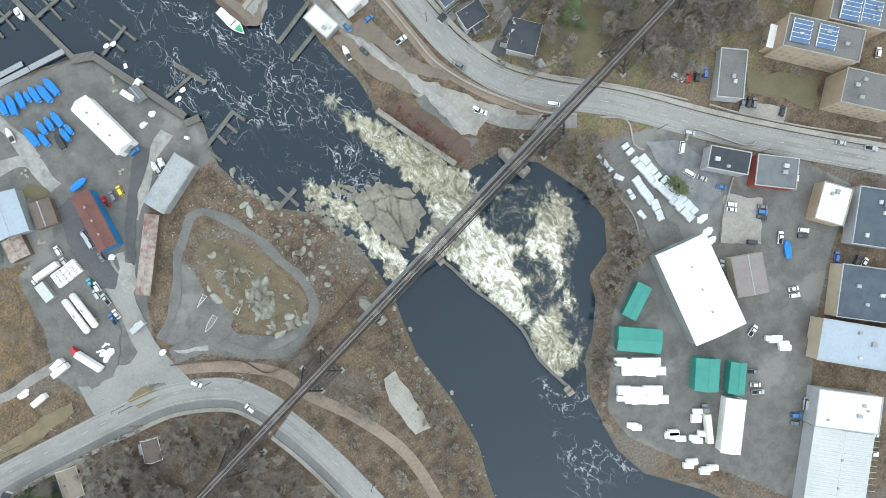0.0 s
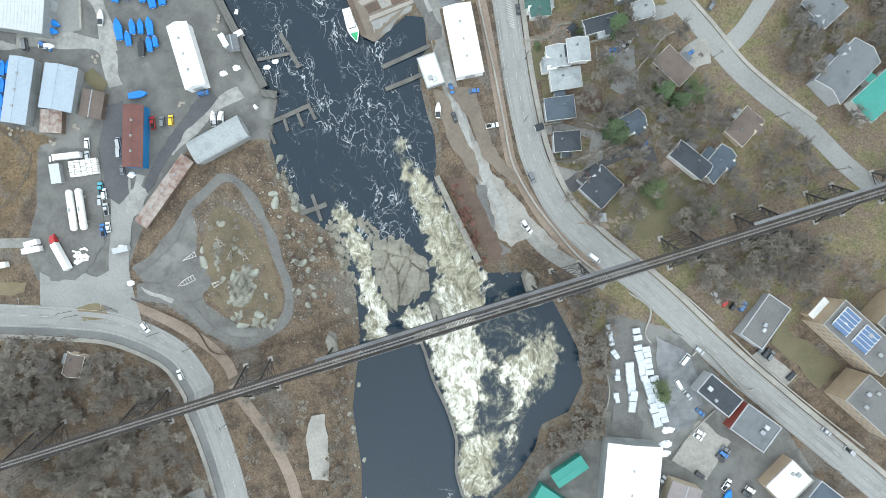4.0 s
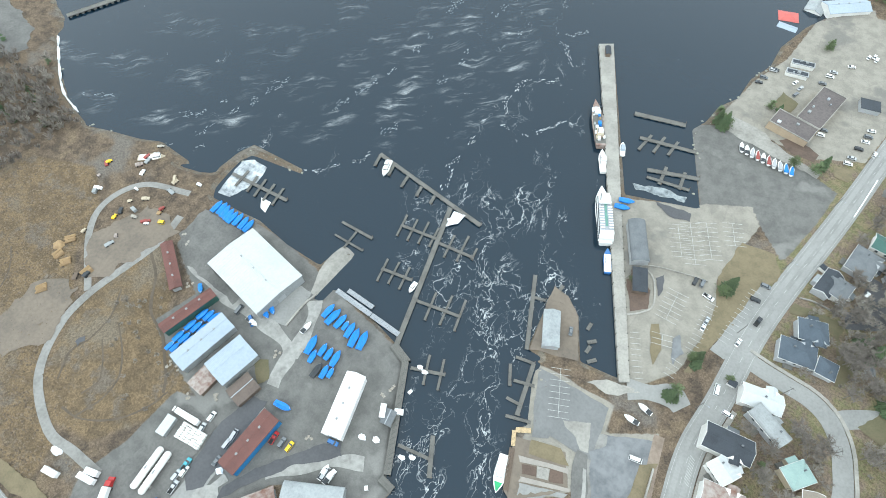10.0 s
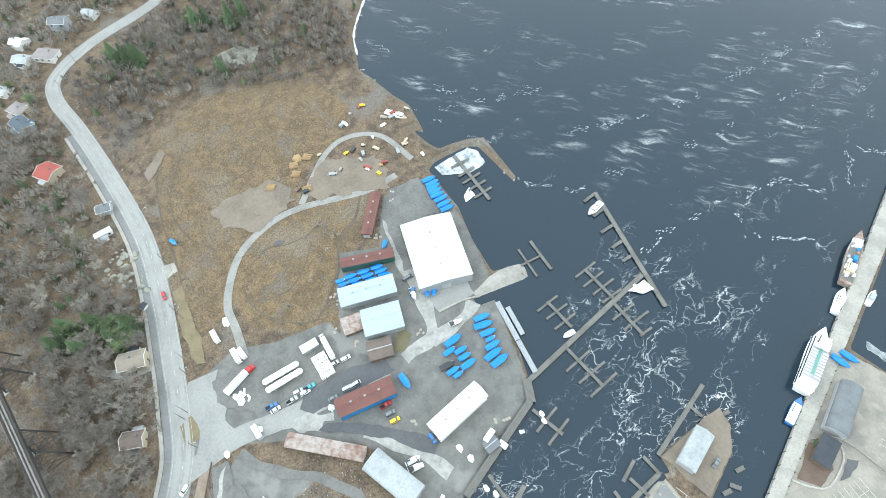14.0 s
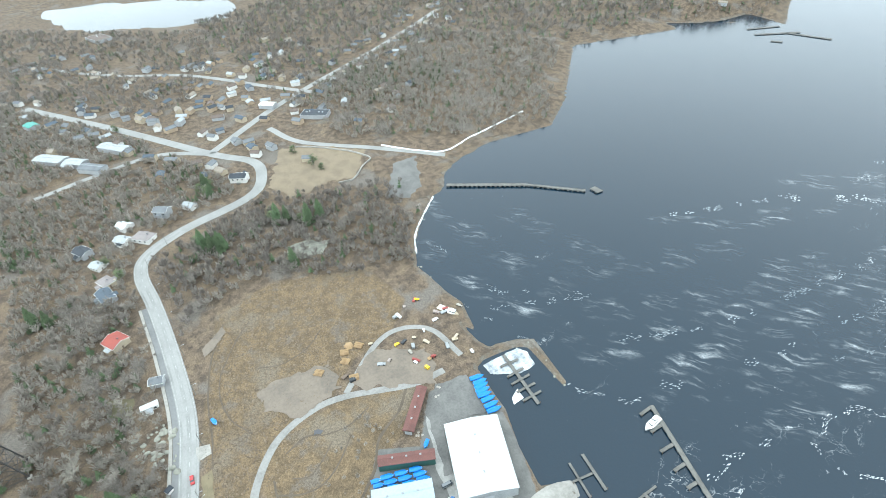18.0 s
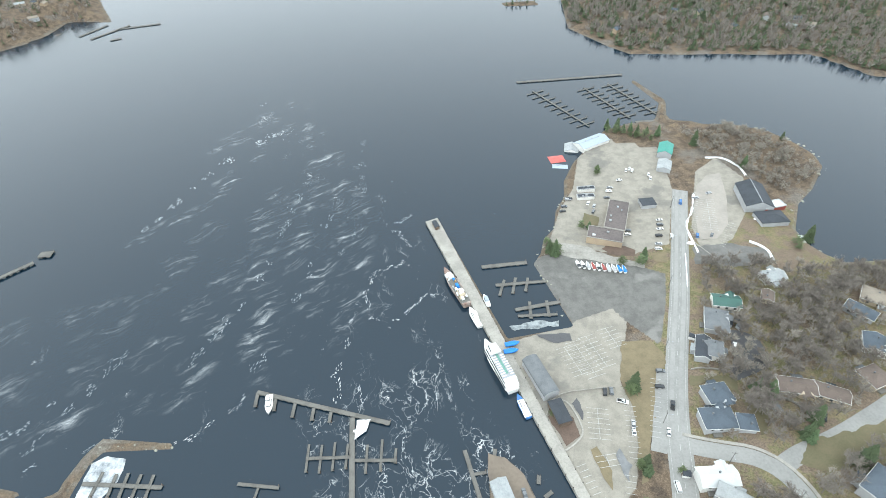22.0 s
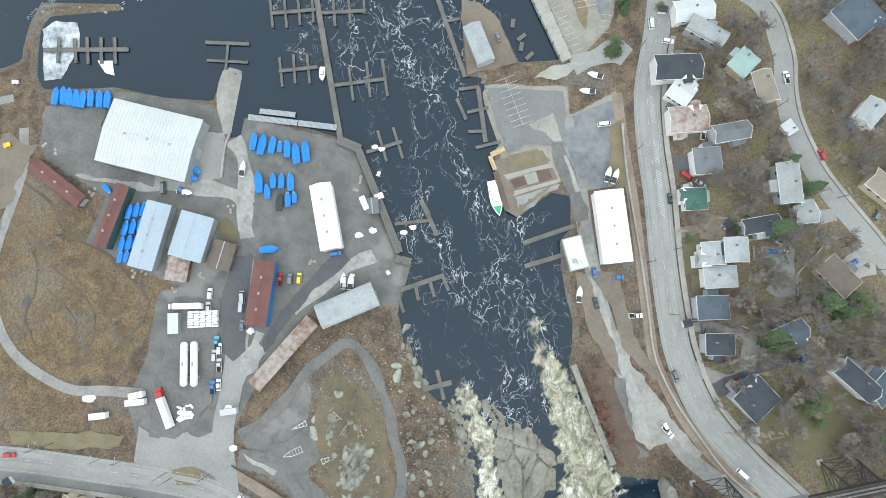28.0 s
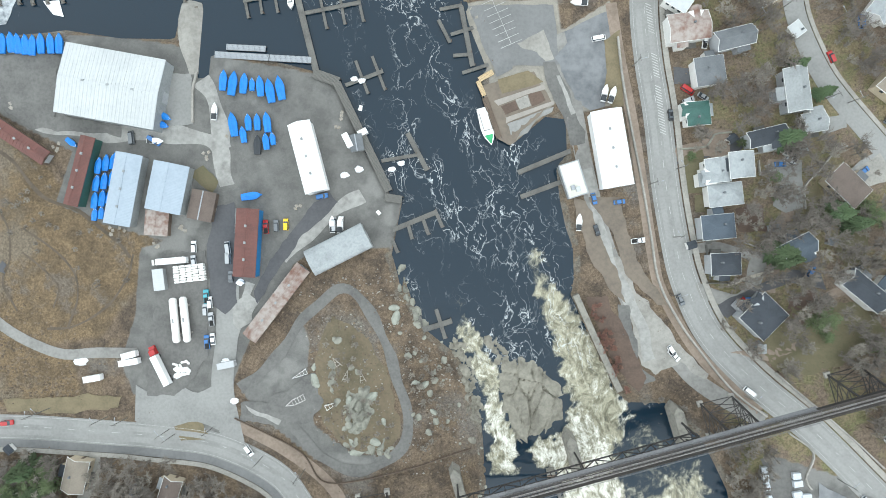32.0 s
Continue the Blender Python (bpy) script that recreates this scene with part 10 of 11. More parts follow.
def join_rest():
    """The trees past the single ones, one mesh for each part of each kind."""
    for kind, places in REST.items():
        for child in kind.children:
            me = child.data
            co = np.empty(len(me.vertices) * 3)
            me.vertices.foreach_get("co", co)
            co = co.reshape(-1, 3)
            faces = [p.vertices[:] for p in me.polygons]
            vs = np.concatenate([co @ np.array(m.to_3x3()).T + np.array(m.translation) for m in places])
            fs = [tuple(v + i * len(co) for v in f) for i in range(len(places)) for f in faces]
            big = bpy.data.meshes.new("thicket")
            big.from_pydata(vs.tolist(), [], fs)
            big.materials.append(me.materials[0])
            tagged(new("bare_thicket", big), "leafless grey-brown trees and shrubs standing close", "woods", kind="stuff")


join_rest()


def far_wood(outline, spacing, seed, evergreen, label, low=5, high=9):
    """Far woods as one mesh of many small trees."""
    rng = random.Random(seed)
    twv, twf, nev, nef = [], [], [], []
    xs, ys = [p[0] for p in outline], [p[1] for p in outline]
    for k in range(int((max(xs) - min(xs)) * (max(ys) - min(ys)) / spacing ** 2)):
        x, y = rng.uniform(min(xs), max(xs)), rng.uniform(min(ys), max(ys))
        if inside_distance(np.array(x), np.array(y), outline) < 0 or not clear(x, y, 3):
            continue
        o, h = Vector((x, y, ground(x, y))), rng.uniform(low, high)
        if rng.random() < evergreen:
            for r in range(7):
                u = r / 7
                for j in range(4):
                    w, reach = rng.uniform(0, 6.28), h * 0.28 * (1 - u) + 0.2
                    b, z = len(nev), h * (0.12 + 0.85 * u)
                    nev += [o + Vector((0, 0, z + 0.8)), o + Vector((math.cos(w - .6) * reach, math.sin(w - .6) * reach, z)), o + Vector((math.cos(w + .6) * reach, math.sin(w + .6) * reach, z))]
                    nef.append((b, b + 1, b + 2))
        else:
            for j in range(22):
                w, up = rng.uniform(0, 6.28), rng.uniform(0.4, 1.0)
                reach = h * 0.34 * math.sin(up * 2.4)
                tip = o + Vector((math.cos(w) * reach, math.sin(w) * reach, h * up))
                root = o + Vector((0, 0, h * up * 0.5))
                b = len(twv)
                s = Vector((-math.sin(w), math.cos(w), 0.5)) * 0.16
                twv += [root, tip - s * 1.6, tip + s * 1.6, root.lerp(tip, 0.5) + Vector((0, 0, 0.7))]
                twf += [(b, b + 1, b + 3), (b, b + 3, b + 2)]
    # bare crowns here take the lightened far twig colour, not the near one
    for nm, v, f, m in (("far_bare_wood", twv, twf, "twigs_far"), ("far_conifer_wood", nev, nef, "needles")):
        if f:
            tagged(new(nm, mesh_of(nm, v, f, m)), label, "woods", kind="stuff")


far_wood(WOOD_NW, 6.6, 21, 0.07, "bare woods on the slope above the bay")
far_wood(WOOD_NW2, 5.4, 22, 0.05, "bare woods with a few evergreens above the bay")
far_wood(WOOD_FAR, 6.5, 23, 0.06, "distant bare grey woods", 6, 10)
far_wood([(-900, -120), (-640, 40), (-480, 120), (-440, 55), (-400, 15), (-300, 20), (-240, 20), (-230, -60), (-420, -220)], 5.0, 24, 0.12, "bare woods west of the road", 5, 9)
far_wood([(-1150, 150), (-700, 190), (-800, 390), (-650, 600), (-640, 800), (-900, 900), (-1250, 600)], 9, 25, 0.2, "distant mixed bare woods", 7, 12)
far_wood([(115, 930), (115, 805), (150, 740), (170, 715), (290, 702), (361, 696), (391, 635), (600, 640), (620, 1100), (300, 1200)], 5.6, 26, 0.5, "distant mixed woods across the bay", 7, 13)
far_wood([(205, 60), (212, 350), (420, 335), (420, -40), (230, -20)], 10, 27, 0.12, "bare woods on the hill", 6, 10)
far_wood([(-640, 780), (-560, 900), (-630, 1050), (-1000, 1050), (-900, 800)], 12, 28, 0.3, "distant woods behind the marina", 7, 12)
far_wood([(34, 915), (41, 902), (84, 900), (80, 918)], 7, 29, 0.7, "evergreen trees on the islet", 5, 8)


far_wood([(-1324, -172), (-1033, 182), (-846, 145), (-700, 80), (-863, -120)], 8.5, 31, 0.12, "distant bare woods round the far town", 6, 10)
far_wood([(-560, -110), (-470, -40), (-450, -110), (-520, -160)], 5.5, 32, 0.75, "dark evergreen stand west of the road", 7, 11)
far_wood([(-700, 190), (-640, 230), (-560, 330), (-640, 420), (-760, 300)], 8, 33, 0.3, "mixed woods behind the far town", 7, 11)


# far town houses
def far_house(x, y, ang, rng):
    L, W, h = rng.uniform(8, 13), rng.uniform(6, 8), rng.uniform(3, 5)
    b = thing("house", pose(x, y, ground(x, y), 0, 0, ang), "small distant house among bare trees", "house", "houses of the far town")
    part("wall", wall_mesh(L, W, h, "gable", 2), rng.choice(("siding_white", "siding_tan", "siding_grey", "brick")), b)
    part("roof", roof_mesh(L, W, h, "gable", 2, 0.4), rng.choice(("roof_grey", "roof_grey", "roof_brown", "roof_dark", "roof_slate", "roof_tan", "metal_pale")), b)


rng = random.Random(77)
for x, y in ((-543, 140), (-479, 70), (-639, 143), (-613, 215), (-553, 252), (-670, -45), (-648, 18), (-626, -29), (-575, 65), (-608, 108), (-762, 164), (-865, 142), (-846, 68), (-678, 204), (-715, 287), (-700, 160), (-690, 130), (-730, 120), (-720, 60), (-800, 110), (-780, 60)):
    FOOTPRINTS.append((x, y, 14, 9, 0))
    far_house(x, y, rng.uniform(20, 60), rng)
for line, n, spread in ((ROAD_FAR, 110, 50), (ROAD_WEST[:5], 70, 50), (ROAD_FAR2, 60, 45), ([(-640, 60), (-760, 130), (-900, 200)], 80, 90), ([(-560, 150), (-640, 330), (-700, 480)], 16, 50), ([(-620, 850), (-640, 940), (-700, 1000)], 14, 40), ([(150, 780), (260, 800), (380, 760)], 12, 40), ([(215, 100), (260, 180), (330, 260)], 14, 50)):
    pts = smooth_line(line, 3)
    for k in range(n):
        p = rng.choice(pts)
        x, y = p.x + rng.uniform(-spread, spread), p.y + rng.uniform(-spread, spread)
        if at_mask(shore, x, y) > 12 and at_mask(road_gap, x, y) > 12 and clear(x, y, 4):
            FOOTPRINTS.append((x, y, 11, 7, 0))
            far_house(x, y, rng.uniform(0, 180), rng)

snow_bank([(-390, 258), (-366, 236), (-345, 220), (-325, 212)], "thin line of old shore ice along the bay")
for k, (x, y) in enumerate(((-86, 240), (-83, 243), (-63, 162), (-60, 161), (-52, 124), (-48, 126))):
    rounded_heap("ice_lump", x, y, 1.5, 1.0, 0.6, "snow", "white lump of ice on the dock", "ice", k + 40, "ice lumps").location.z = 0.7

# ---- broad evergreens, more cars, small yard pieces ----
def broad_pine(seed, height, width):
    """A broad pine: trunk with limbs and a crown of many needle tufts with gaps."""
    rng = random.Random(seed)
    tv, tf, cv, cf = [], [], [], []
    tapered(tv, tf, Vector((0, 0, -0.3)), Vector((0, 0, height * 0.95)), height * 0.02, 0.05, 6)
    for i in range(34):
        u = rng.uniform(0.15, 1.0)
        w = rng.uniform(0, 6.28)
        reach = width * math.sqrt(max(0.05, 1 - u * u * 0.95)) * rng.uniform(0.5, 1.1)
        root = Vector((0, 0, height * u * 0.85))
        tip = Vector((math.cos(w) * reach, math.sin(w) * reach, height * u * 0.9 + rng.uniform(-.2, .6)))
        tapered(tv, tf, root, tip, 0.08, 0.03, 3)
        for j in range(24):
            c = root.lerp(tip, rng.uniform(0.35, 1.08)) + Vector((rng.gauss(0, .45), rng.gauss(0, .45), rng.gauss(0.1, .3)))
            a, r = rng.uniform(0, 6.28), rng.uniform(0.22, 0.48)
            e1 = Vector((math.cos(a), math.sin(a), rng.uniform(-.5, .5))) * r
            e2 = Vector((-math.sin(a), math.cos(a), rng.uniform(-.5, .5))) * r * 0.45
            b = len(cv)
            cv += [c - e1, c + e2, c + e1, c - e2]
            cf += [(b, b + 1, b + 2, b + 3)]
    t = thing("pine_tree", pose(0, 0, 0), "broad green pine with feathery needles", "tree", "evergreen trees")
    for n, me in (("trunk", mesh_of("trunk", tv, tf, "bark")), ("crown", mesh_of("crown", cv, cf, "needles_light"))):
        ob = new(n, me)
        ob.parent = t
    return t


ROUND_PINES = [broad_pine(s, h, w) for s, h, w in ((41, 8, 3.6), (42, 9, 4.0), (43, 7, 3.4))]


def boat_trailer(x, y, ang, label="bare pale boat trailer frame on the gravel"):
    t = thing("boat_trailer", pose(x, y, ground(x, y), 0, 0, ang), label, "trailer", "bare trailers")
    for s in (-1, 1):
        bm = bmesh.new()
        beam(bm, (-3, s * 1.1, 0.6), (3.6, 0, 0.6), 0.16)
        part("side_rail", bm, "paint_white", t)
        w = part("wheel", wheel_mesh(0.34, 0.22), "rubber", t)
        w.location = (-1.4, s * 1.2, 0.34)
    for k in range(4):
        bm = bmesh.new()
        u = 1.1 * (1 - k / 4.6)
        beam(bm, (-2.8 + k * 1.4, -u, 0.62), (-2.8 + k * 1.4, u, 0.62), 0.12)
        part("cross_bar", bm, "paint_white", t)


for _x, _y, _a in ((-86, 33, 20), (-98, 46, 200)):
    boat_trailer(_x, _y, _a)


def timber_frame(x, y, ang):
    t = thing("timber_frame", pose(x, y, ground(x, y), 0, 0, ang), "pale weathered timber A-frame lying on the mound", "timber", "timber frames")
    for a, b in (((-2.4, -1.2, .6), (2.4, 0, .6)), ((-2.4, 1.2, .6), (2.4, 0, .6)), ((-1.4, -.95, .7), (-1.4, .95, .7)), ((0.2, -.5, .7), (0.2, .5, .7))):
        bm = bmesh.new()
        beam(bm, a, b, 0.22)
        part("timber", bm, "dock_pale", t)


for _x, _y, _a in ((-79, 44, 70), (-73, 43, 100), (-82, 50, 120)):
    timber_frame(_x, _y, _a)


# dead grass tussocks and small stones: too many to count, one sheet for each stretch
def island_material(name, low, high):
    m = mat(name, high, low, 0.95, grain=3, bump=0)
    nt = m.node_tree
    geo = nt.nodes.new("ShaderNodeNewGeometry")
    nt.links.new(mixed(nt, geo.outputs["Random Per Island"], low, high), nt.nodes["Principled BSDF"].inputs["Base Color"])


island_material("tussock", (0.095, 0.072, 0.05), (0.2, 0.152, 0.104))
island_material("small_stone", (0.12, 0.11, 0.1), (0.36, 0.34, 0.3))


def litter(name, outline, count, size, material, label, seed, test=None):
    rng = random.Random(seed)
    vs, fs = [], []
    xs, ys = [p[0] for p in outline], [p[1] for p in outline]
    px, py = np.array([rng.uniform(min(xs), max(xs)) for _ in range(count)]), np.array([rng.uniform(min(ys), max(ys)) for _ in range(count)])
    ok = inside_distance(px, py, outline) > 0
    for x, y in zip(px[ok], py[ok]):
        if at_mask(shore, x, y) < 0.5 or at_mask(road_gap, x, y) < 6.5 or at_mask(trail_gap, x, y) < 3 or max(at_mask(yard, x, y), at_mask(paved, x, y), at_mask(hard, x, y)) > -0.5:
            continue
        r, z, a, b = size * rng.uniform(0.4, 1.2), ground(x, y), rng.uniform(0, 6.28), len(vs)
        for k in range(5):
            w = a + k * 1.257
            q = r * rng.uniform(0.6, 1.2)
            vs.append((x + math.cos(w) * q * 1.3, y + math.sin(w) * q, z - 0.05))
        vs.append((x + rng.uniform(-.3, .3) * r, y + rng.uniform(-.3, .3) * r, z + r * rng.uniform(0.4, 0.9)))
        fs += [(b + k, b + (k + 1) % 5, b + 5) for k in range(5)]
    tagged(new(name, mesh_of(name, vs, fs, material)), label, "ground cover", kind="stuff")


litter("grass_tussocks", FIELD_W, 9000, 0.6, "tussock", "tussocks of flattened dead grass in the field", 51)
litter("grass_tussocks", [(-130, -60), (-130, 110), (-32, 95), (-30, -100)], 5000, 0.45, "tussock", "tussocks of dead grass on the river bank", 52)
litter("loose_stones", [(-95, 5), (-95, 80), (-34, 90), (-34, 0)], 1300, 0.4, "small_stone", "loose stones on the mound and bank", 53)
litter("grass_tussocks", [(60, -10), (60, 210), (210, 240), (230, 0)], 9000, 0.45, "tussock", "dead leaves and grass tussocks in the gardens", 54)
litter("grass_tussocks", [(-260, -80), (-240, 110), (-120, 30), (-110, -110)], 7000, 0.5, "tussock", "dead grass tussocks beside the road", 55)
litter("grass_tussocks", [(10, 0), (16, 100), (52, 130), (60, 10), (50, -40)], 3000, 0.4, "tussock", "dead grass tussocks along the lane", 56)


# drifting foam gathered in strings on the bay: broken flecks, too many to count
def foam_string(line, width, label, seed, gap=0.5, material="foam"):
    rng = random.Random(seed)
    pts = smooth_line(line, 1.2)
    vs, fs = [], []
    for i in range(len(pts) - 2):
        wig = 1.2 * math.sin(i * 0.35 + seed) + 0.8 * math.sin(i * 0.9 + seed * 2)
        if noise.noise((i * 0.13, seed * 3.7, 0)) < gap - 0.5:
            continue
        d = (pts[i + 1] - pts[i]).normalized()
        s = Vector((-d.y, d.x, 0))
        for _ in range(2):
            c = pts[i] + s * (wig + rng.gauss(0, width * 0.7)) + d * rng.uniform(-.8, .8)
            L, W, b = rng.uniform(0.3, 1.1), rng.uniform(0.07, 0.16) * width, len(vs)
            for u, v in ((-1, 0), (-.5, -1), (.4, -.8), (1, .1), (.5, .9), (-.4, 1)):
                e = c + d * (u * L) + s * (v * W * rng.uniform(0.6, 1.2))
                vs.append((e.x, e.y, 0.05 + 0.01 * (i % 3)))
            fs.append(tuple(range(b, b + 6)))
    tagged(new("foam_string", mesh_of("foam_string", vs, fs, material)), label, "foam", kind="stuff")


for _k, (_line, _w) in enumerate((([(-174, 235), (-158, 247), (-143, 264)], 1.2), ([(-267, 391), (-240, 487), (-234, 500), (-188, 558)], 2.2), ([(-233, 498), (-214, 528), (-188, 558)], 3.5), ([(-67, 416), (-80, 400), (-62, 372), (-90, 350), (-89, 312)], 1.2), ([(-56, 334), (-66, 318), (-92, 308), (-100, 280), (-98, 255)], 1.3), ([(-251, 217), (-243, 240), (-224, 293)], 1.6), ([(-337, 225), (-300, 236), (-265, 243), (-223, 294)], 1.5), ([(-263, 215), (-225, 230), (-185, 240)], 1.2), ([(-191, 266), (-183, 289), (-167, 337), (-160, 400), (-155, 465)], 2.0), ([(-150, 270), (-140, 310), (-132, 360), (-128, 420)], 2.0), ([(-119, 528), (-110, 470), (-105, 420), (-118, 360)], 1.6), ([(-256, 605), (-240, 615), (-225, 606)], 4.0), ([(-264, 238), (-232, 271)], 2.0))):
    foam_string(_line, _w, "string of drifting white foam on the bay", _k + 3, 0.45 if _k in (0, 2, 3, 4) else 0.62, "foam" if _k < 5 else "foam_thin")


LICHEN = []
for _m in BOULDERS[:3]:
    _c = _m.copy()
    _c.materials.clear()
    _c.materials.append(MATS["lichen_rock"])
    LICHEN.append(_c)


def lichen_boulder(x, y, size, seed):
    ob = new("lichen_boulder", LICHEN[seed % 3])
    ob.matrix_basis = pose(x, y, ground(x, y) + 0.1, 0, 0, seed * 71) @ Matrix.Diagonal((size * 1.2, size * 0.8, size * 0.7, 1))
    tagged(ob, "pale green lichen-covered boulder on the bank", "rock", "boulders")


PALLET = thing("pallet", pose(0, 0, -5), "weathered wooden pallet lying in the boatyard", "pallet", "pallets in the yard")
bm = bmesh.new()
for _i in range(5):
    box(bm, -0.62 + _i * 0.27, -0.44 + _i * 0.27, -0.6, 0.6, 0.13, 0.17)
part("slats", bm, "dock_pale", PALLET)
bm = bmesh.new()
for _i in (-0.5, 0, 0.5):
    box(bm, -0.62, 0.62, _i - 0.05, _i + 0.05, 0, 0.13)
part("bearers", bm, "log_wood", PALLET)
PALLETS = []


def pallet_stack(x, y, ang, n):
    for k in range(n):
        px, py = x + jitter(x + k, y, 1.6), y + jitter(y + k, x, 1.6)
        ob = PALLET if not PALLETS else copy_thing(PALLET, pose(0, 0, 0))
        ob.matrix_basis = pose(px, py, ground(px, py) + 0.15, 0, 0, ang + k * 30)
        PALLETS.append(ob)


def garden_shed(x, y, ang, roof, wall):
    t = thing("garden_shed", pose(x, y, ground(x, y), 0, 0, ang), "small garden shed beside the houses", "shed", "garden sheds")
    part("wall", wall_mesh(3.2, 2.6, 2.2, "gable", 0.8), wall, t)
    part("roof", roof_mesh(3.2, 2.6, 2.2, "gable", 0.8, 0.25), roof, t)
    bm = bmesh.new()
    box(bm, 1.58, 1.66, -0.5, 0.5, 0, 1.9)
    part("door", bm, "wood_brown", t)


for _x, _y, _a, _kind, _paint in ((79.9, 55.1, 16, "suv", "red"), (98.6, 107.2, -8, "sedan", "blue"), (105.3, 64.8, 58, "suv", "blue"), (129.6, 100.9, 27, "sedan", "blue"), (50.8, 38.5, -62, "sedan", "white"), (123.3, 63.7, 16, "sedan", "grey"), (104.4, 109.3, 56, "pickup", "silver"), (46.9, 253.8, -16, "pickup", "white"), (48.3, 237.5, 81, "sedan", "white"), (49, 241.1, 79, "sedan", "silver"), (39.3, 259.5, 80, "suv", "black"), (42.7, 259.9, 82, "suv", "grey"), (67, 261.1, -3, "suv", "black"), (70, 270.3, -3, "suv", "grey"), (82.4, 215.4, 62, "suv", "white"), (66.3, 201, -11, "suv", "white"), (36.3, 166.2, 4, "van", "white"), (110.9, 280.8, 69, "sedan", "white"), (-6.9, 208.2, 101, "sedan", "grey"), (49.6, 427.9, 4, "suv", "black"), (44.3, 418.2, 4, "suv", "grey"), (42.3, 412.7, 10, "sedan", "black"), (48.6, 427.1, 4, "suv", "silver"), (62.5, 421.7, 63, "sedan", "white"), (66.1, 418.2, 63, "sedan", "silver"), (64.2, 411.3, 63, "suv", "grey"), (82.5, 441, 2, "sedan", "silver"), (80.8, 436.3, 4, "suv", "white"), (77.5, 428.1, 4, "sedan", "grey"), (107.6, 399.2, 11, "sedan", "white"), (106.2, 393.5, 9, "suv", "grey"), (104.9, 388.5, 5, "sedan", "white"), (101.8, 380.9, 5, "suv", "black"), (98.8, 371.8, 2, "sedan", "silver"), (97, 366.1, 5, "suv", "white"), (82.7, 388.2, 2, "sedan", "grey"), (81.5, 383.5, 5, "suv", "white"), (153.3, 430.6, 18, "sedan", "silver"), (136.7, 380.1, 61, "sedan", "grey"), (141.7, 424.7, 10, "suv", "silver"), (104, 466.6, 73, "sedan", "white"), (100.7, 464.4, 72, "sedan", "white"), (105.3, 463.8, 73, "suv", "white"), (116.6, 457.6, 71, "sedan", "white"), (116.5, 452.5, 72, "sedan", "white"), (92, 450.9, 13, "sedan", "white"), (111.9, 283.1, 66, "suv", "white"), (82.1, 38, 40, "sedan", "grey"), (78.7, 55.5, 35, "sedan", "red"), (126.5, -3.9, -65, "van", "white"), (130.2, -6.7, 40, "suv", "red"), (133.5, -8.5, 47, "suv", "black"), (137.4, -9.5, 45, "suv", "blue"), (50.7, 38.8, -65, "suv", "white"), (144, -29.8, 45, "sedan", "grey"), (146.1, -31.4, 40, "suv", "black"), (147.8, -33.1, 45, "suv", "grey"), (156, -43.5, 38, "suv", "black"), (117, -26.2, -47, "suv", "silver"), (110.5, -29.2, 43, "van", "white"), (106.7, -40.3, -68, "van", "white"), (110.1, -45.6, -57, "sedan", "silver"), (114.7, -53.9, -47, "sedan", "blue"), (113.7, -62.8, -43, "suv", "white"), (112.3, -64.6, -43, "sedan", "white"), (123.9, -71.9, -45, "sedan", "grey"), (122.5, -73.7, -45, "suv", "blue"), (120.9, -75.3, -50, "sedan", "black"), (143.7, -70.2, 47, "suv", "white"), (121.9, -87.4, 47, "pickup", "white"), (132.1, -91.1, -43, "suv", "white"), (130.3, -92.9, -40, "sedan", "black"), (168.6, -70.5, -45, "sedan", "silver"), (177.7, -80.6, -45, "pickup", "silver"), (110.8, -81.4, -43, "suv", "black"), (205.1, -48.7, 43, "suv", "white"), (87.3, -112.5, 17, "pickup", "white"), (112.9, -108.8, -25, "sedan", "white"), (111.5, -111.4, -28, "suv", "white"), (73.1, -131, -38, "sedan", "white"), (72.1, -134.1, -35, "pickup", "silver"), (75.9, -125.8, -38, "pickup", "grey"), (79.2, -152.4, -38, "suv", "blue"), (77.2, -155.2, -38, "sedan", "grey"), (85.6, -151, 45, "van", "silver"), (103.9, -175.3, -45, "suv", "silver"), (101, -180, -43, "sedan", "white"), (95.3, -186, -43, "pickup", "white"), (103.3, -178.1, -45, "sedan", "black"), (136.7, -109.2, 43, "suv", "blue"), (143, -116.1, 22, "suv", "black"), (145, -118.9, 21, "sedan", "white"), (93.5, -81.4, 38, "pickup", "silver")):
    park(_x, _y, _a, _kind, _paint)
for _k, (_x, _y) in enumerate([(93.3, 82.9), (101.8, 111.5), (106.5, 112.4), (113.9, 75.3), (81.8, 119.3), (83.4, 37), (102.3, 76.4), (62.5, 79.9), (100.7, 271.9), (119, 294.7), (65, 215.2), (92.4, 243.7), (116.2, 244.2), (92, 289.8), (-167, 9.3), (-169.6, 6.4), (-217.6, 29.4)]):
    garden_shed(_x, _y, _k * 53, ("roof_grey", "roof_dark", "metal_pale")[_k % 3], ("siding_grey", "siding_white", "wood_brown")[_k % 3])
for _k, (_x, _y) in enumerate([(-76.6, 32.1), (-78.7, 33.9), (-71.1, 16.9), (-69.1, 13.6), (-79.6, 17.7), (-78.5, 13), (-92.1, 48.4), (-92, 41.4), (-70.1, 34.6), (-66.5, 24.2), (-57.5, 68.2), (-57.1, 64.3), (-46.3, 25.3), (-49, 36.4), (-92.6, 43), (-52, 37.5)]):
    lichen_boulder(_x, _y, 1.3 + _k % 3 * 0.5, _k)
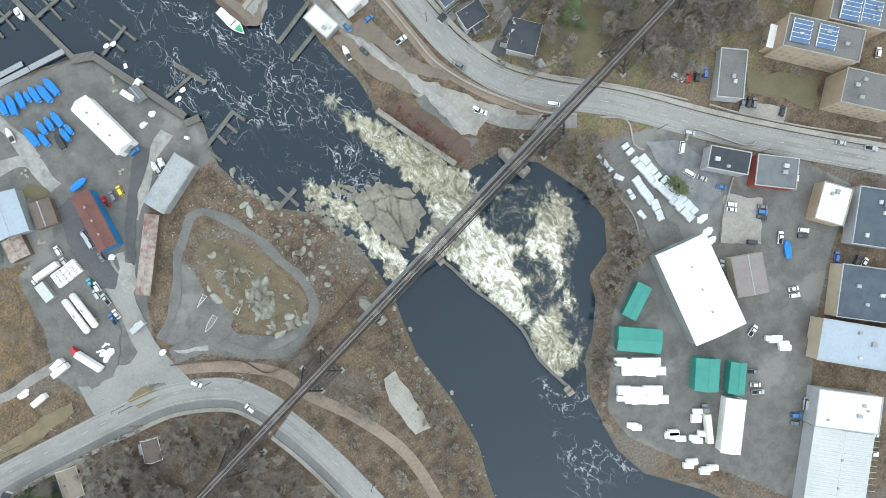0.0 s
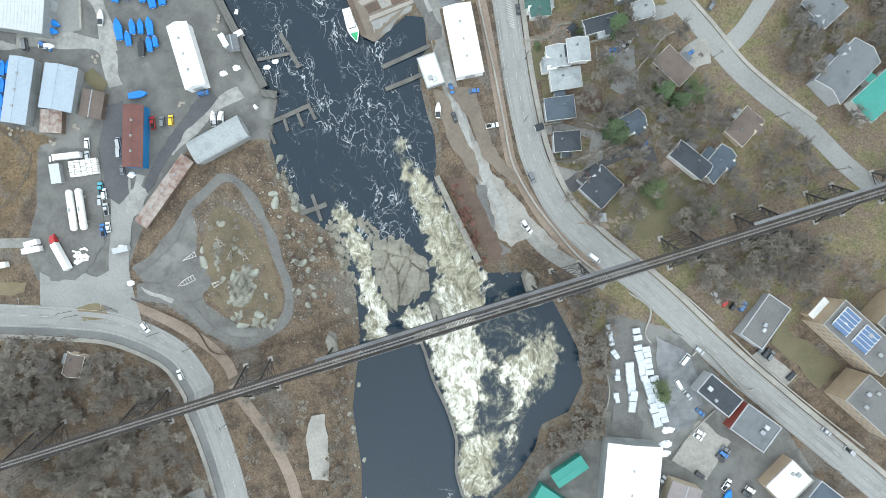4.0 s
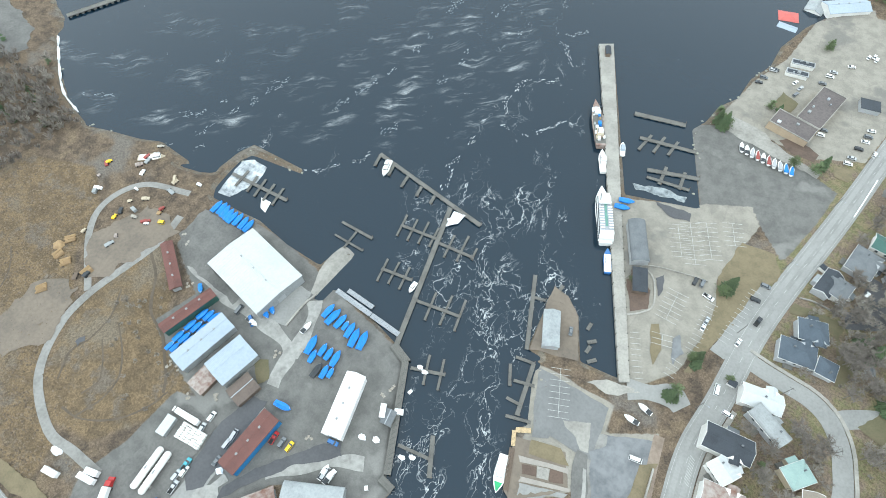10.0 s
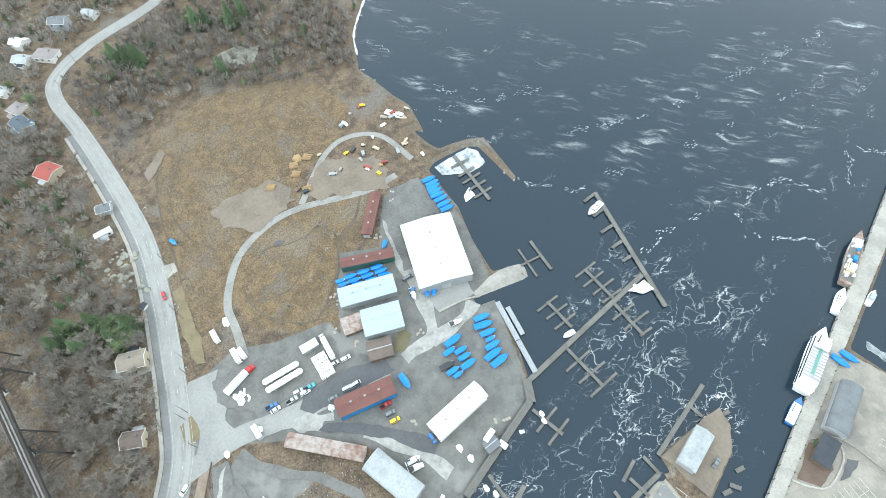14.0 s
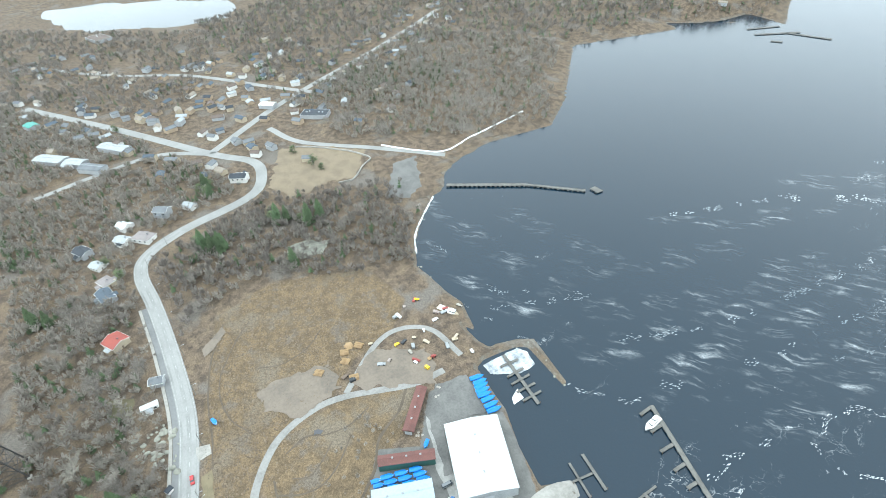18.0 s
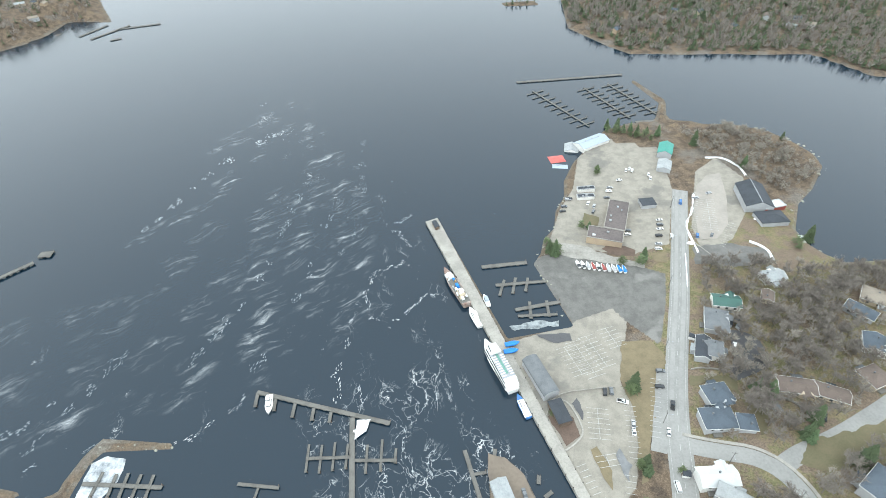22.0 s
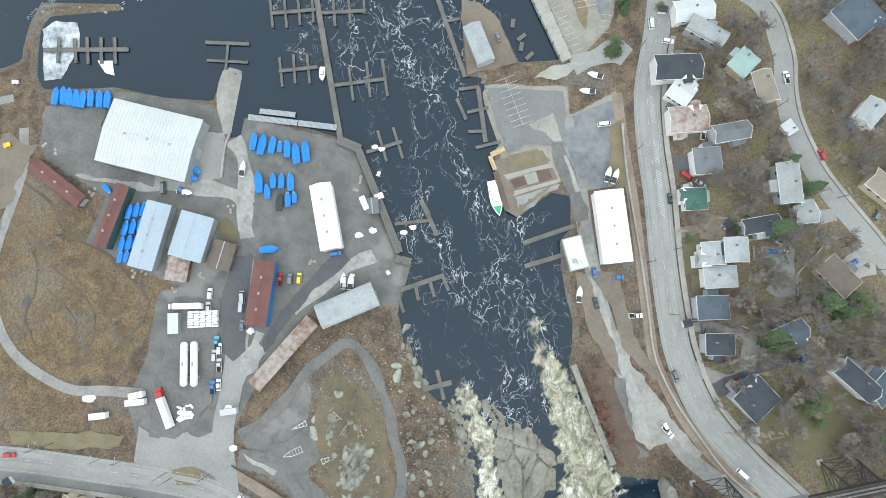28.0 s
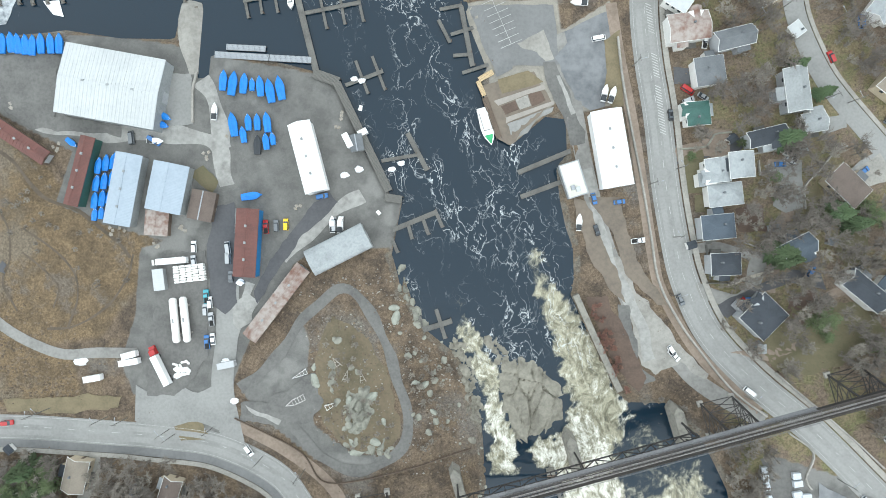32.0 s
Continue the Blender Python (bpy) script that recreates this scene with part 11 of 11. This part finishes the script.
for _k, (_x, _y) in enumerate([(-206.6, 171.9), (-203.9, 167.4), (-186.2, 148.4), (-116.4, 145.5), (-70.5, 147.8), (-168.5, 112.3), (-163.1, 111.8), (-150.5, 104.3), (-138.3, 109.6), (-70.9, 144), (-106.6, 106.4), (-125.3, 137.9), (-109.1, 144), (-91.9, 112.7)]):
    pallet_stack(_x, _y, _k * 37, 2 + _k % 3)
for _k, (_x, _y, _s) in enumerate(((95.4, 94.4, 0.45), (69.5, 67.8, 0.45), (66.2, 114.9, 0.6), (95.4, 102.7, 0.6), (85.2, 117.4, 0.6), (111.1, 86.1, 1.0), (116.4, 86.4, 1.0), (129.5, 82.9, 1.0), (107, 39.2, 1.0), (126.9, 87.7, 1.0), (126.6, 33.7, 1.0), (52.6, 259.6, 0.9), (47.2, 219.8, 0.9), (43.9, 201.4, 0.9), (81.8, 185.4, 0.5), (63.7, 216.7, 0.5), (10.6, 247.2, 0.5), (52.2, 394.4, 0.9), (70.6, 353.9, 0.9), (81.3, 351.6, 0.9), (26.1, 378.1, 0.9), (28.5, 370.5, 0.9), (31.8, 367, 0.9), (76.7, 462, 0.9), (187.6, 366.2, 0.9), (188.9, 371.6, 0.9), (100.4, 528.4, 0.9), (106, 525.5, 0.9), (111.9, 523.5, 0.9), (117.2, 519.7, 0.9), (122.8, 517.3, 0.9), (128.4, 514.9, 0.9), (133.5, 511.2, 0.9), (103.1, 45, 1.1), (106.9, 46.1, 1.1), (97.9, -42.8, 1.1), (97.9, -38.6, 1.1), (-506.2, 90.2, 1.2), (-502, 81.3, 1.2), (-490.4, 85.4, 1.2), (-422.2, 68.7, 1.2), (-410.7, 76.2, 1.2), (-410.4, 84.7, 1.2), (-493, 183.3, 1.2), (-480.5, 187.9, 1.2), (-408.4, 148.3, 1.2), (-422.2, 127.8, 1.2), (-691.5, 15.1, 1.2), (-431.7, 3.4, 1.2), (-408.6, 12.6, 1.2), (-528.4, 173.2, 1.2), (-213.5, 15.1, 1.3), (-214, 7.8, 1.3), (-218.1, -11.5, 1.3), (-205.7, 16.5, 1.3), (-222.1, -4.7, 1.3), (-202.7, 20.9, 1.3), (-209.7, 14.6, 1.3), (-214.2, 16.6, 1.3), (-200.2, 15.2, 1.3))):
    put(ROUND_PINES[_k % 3], _x, _y, _k * 67, ground(_x, _y)).scale = (_s * (0.85 + _k % 4 * 0.1),) * 3
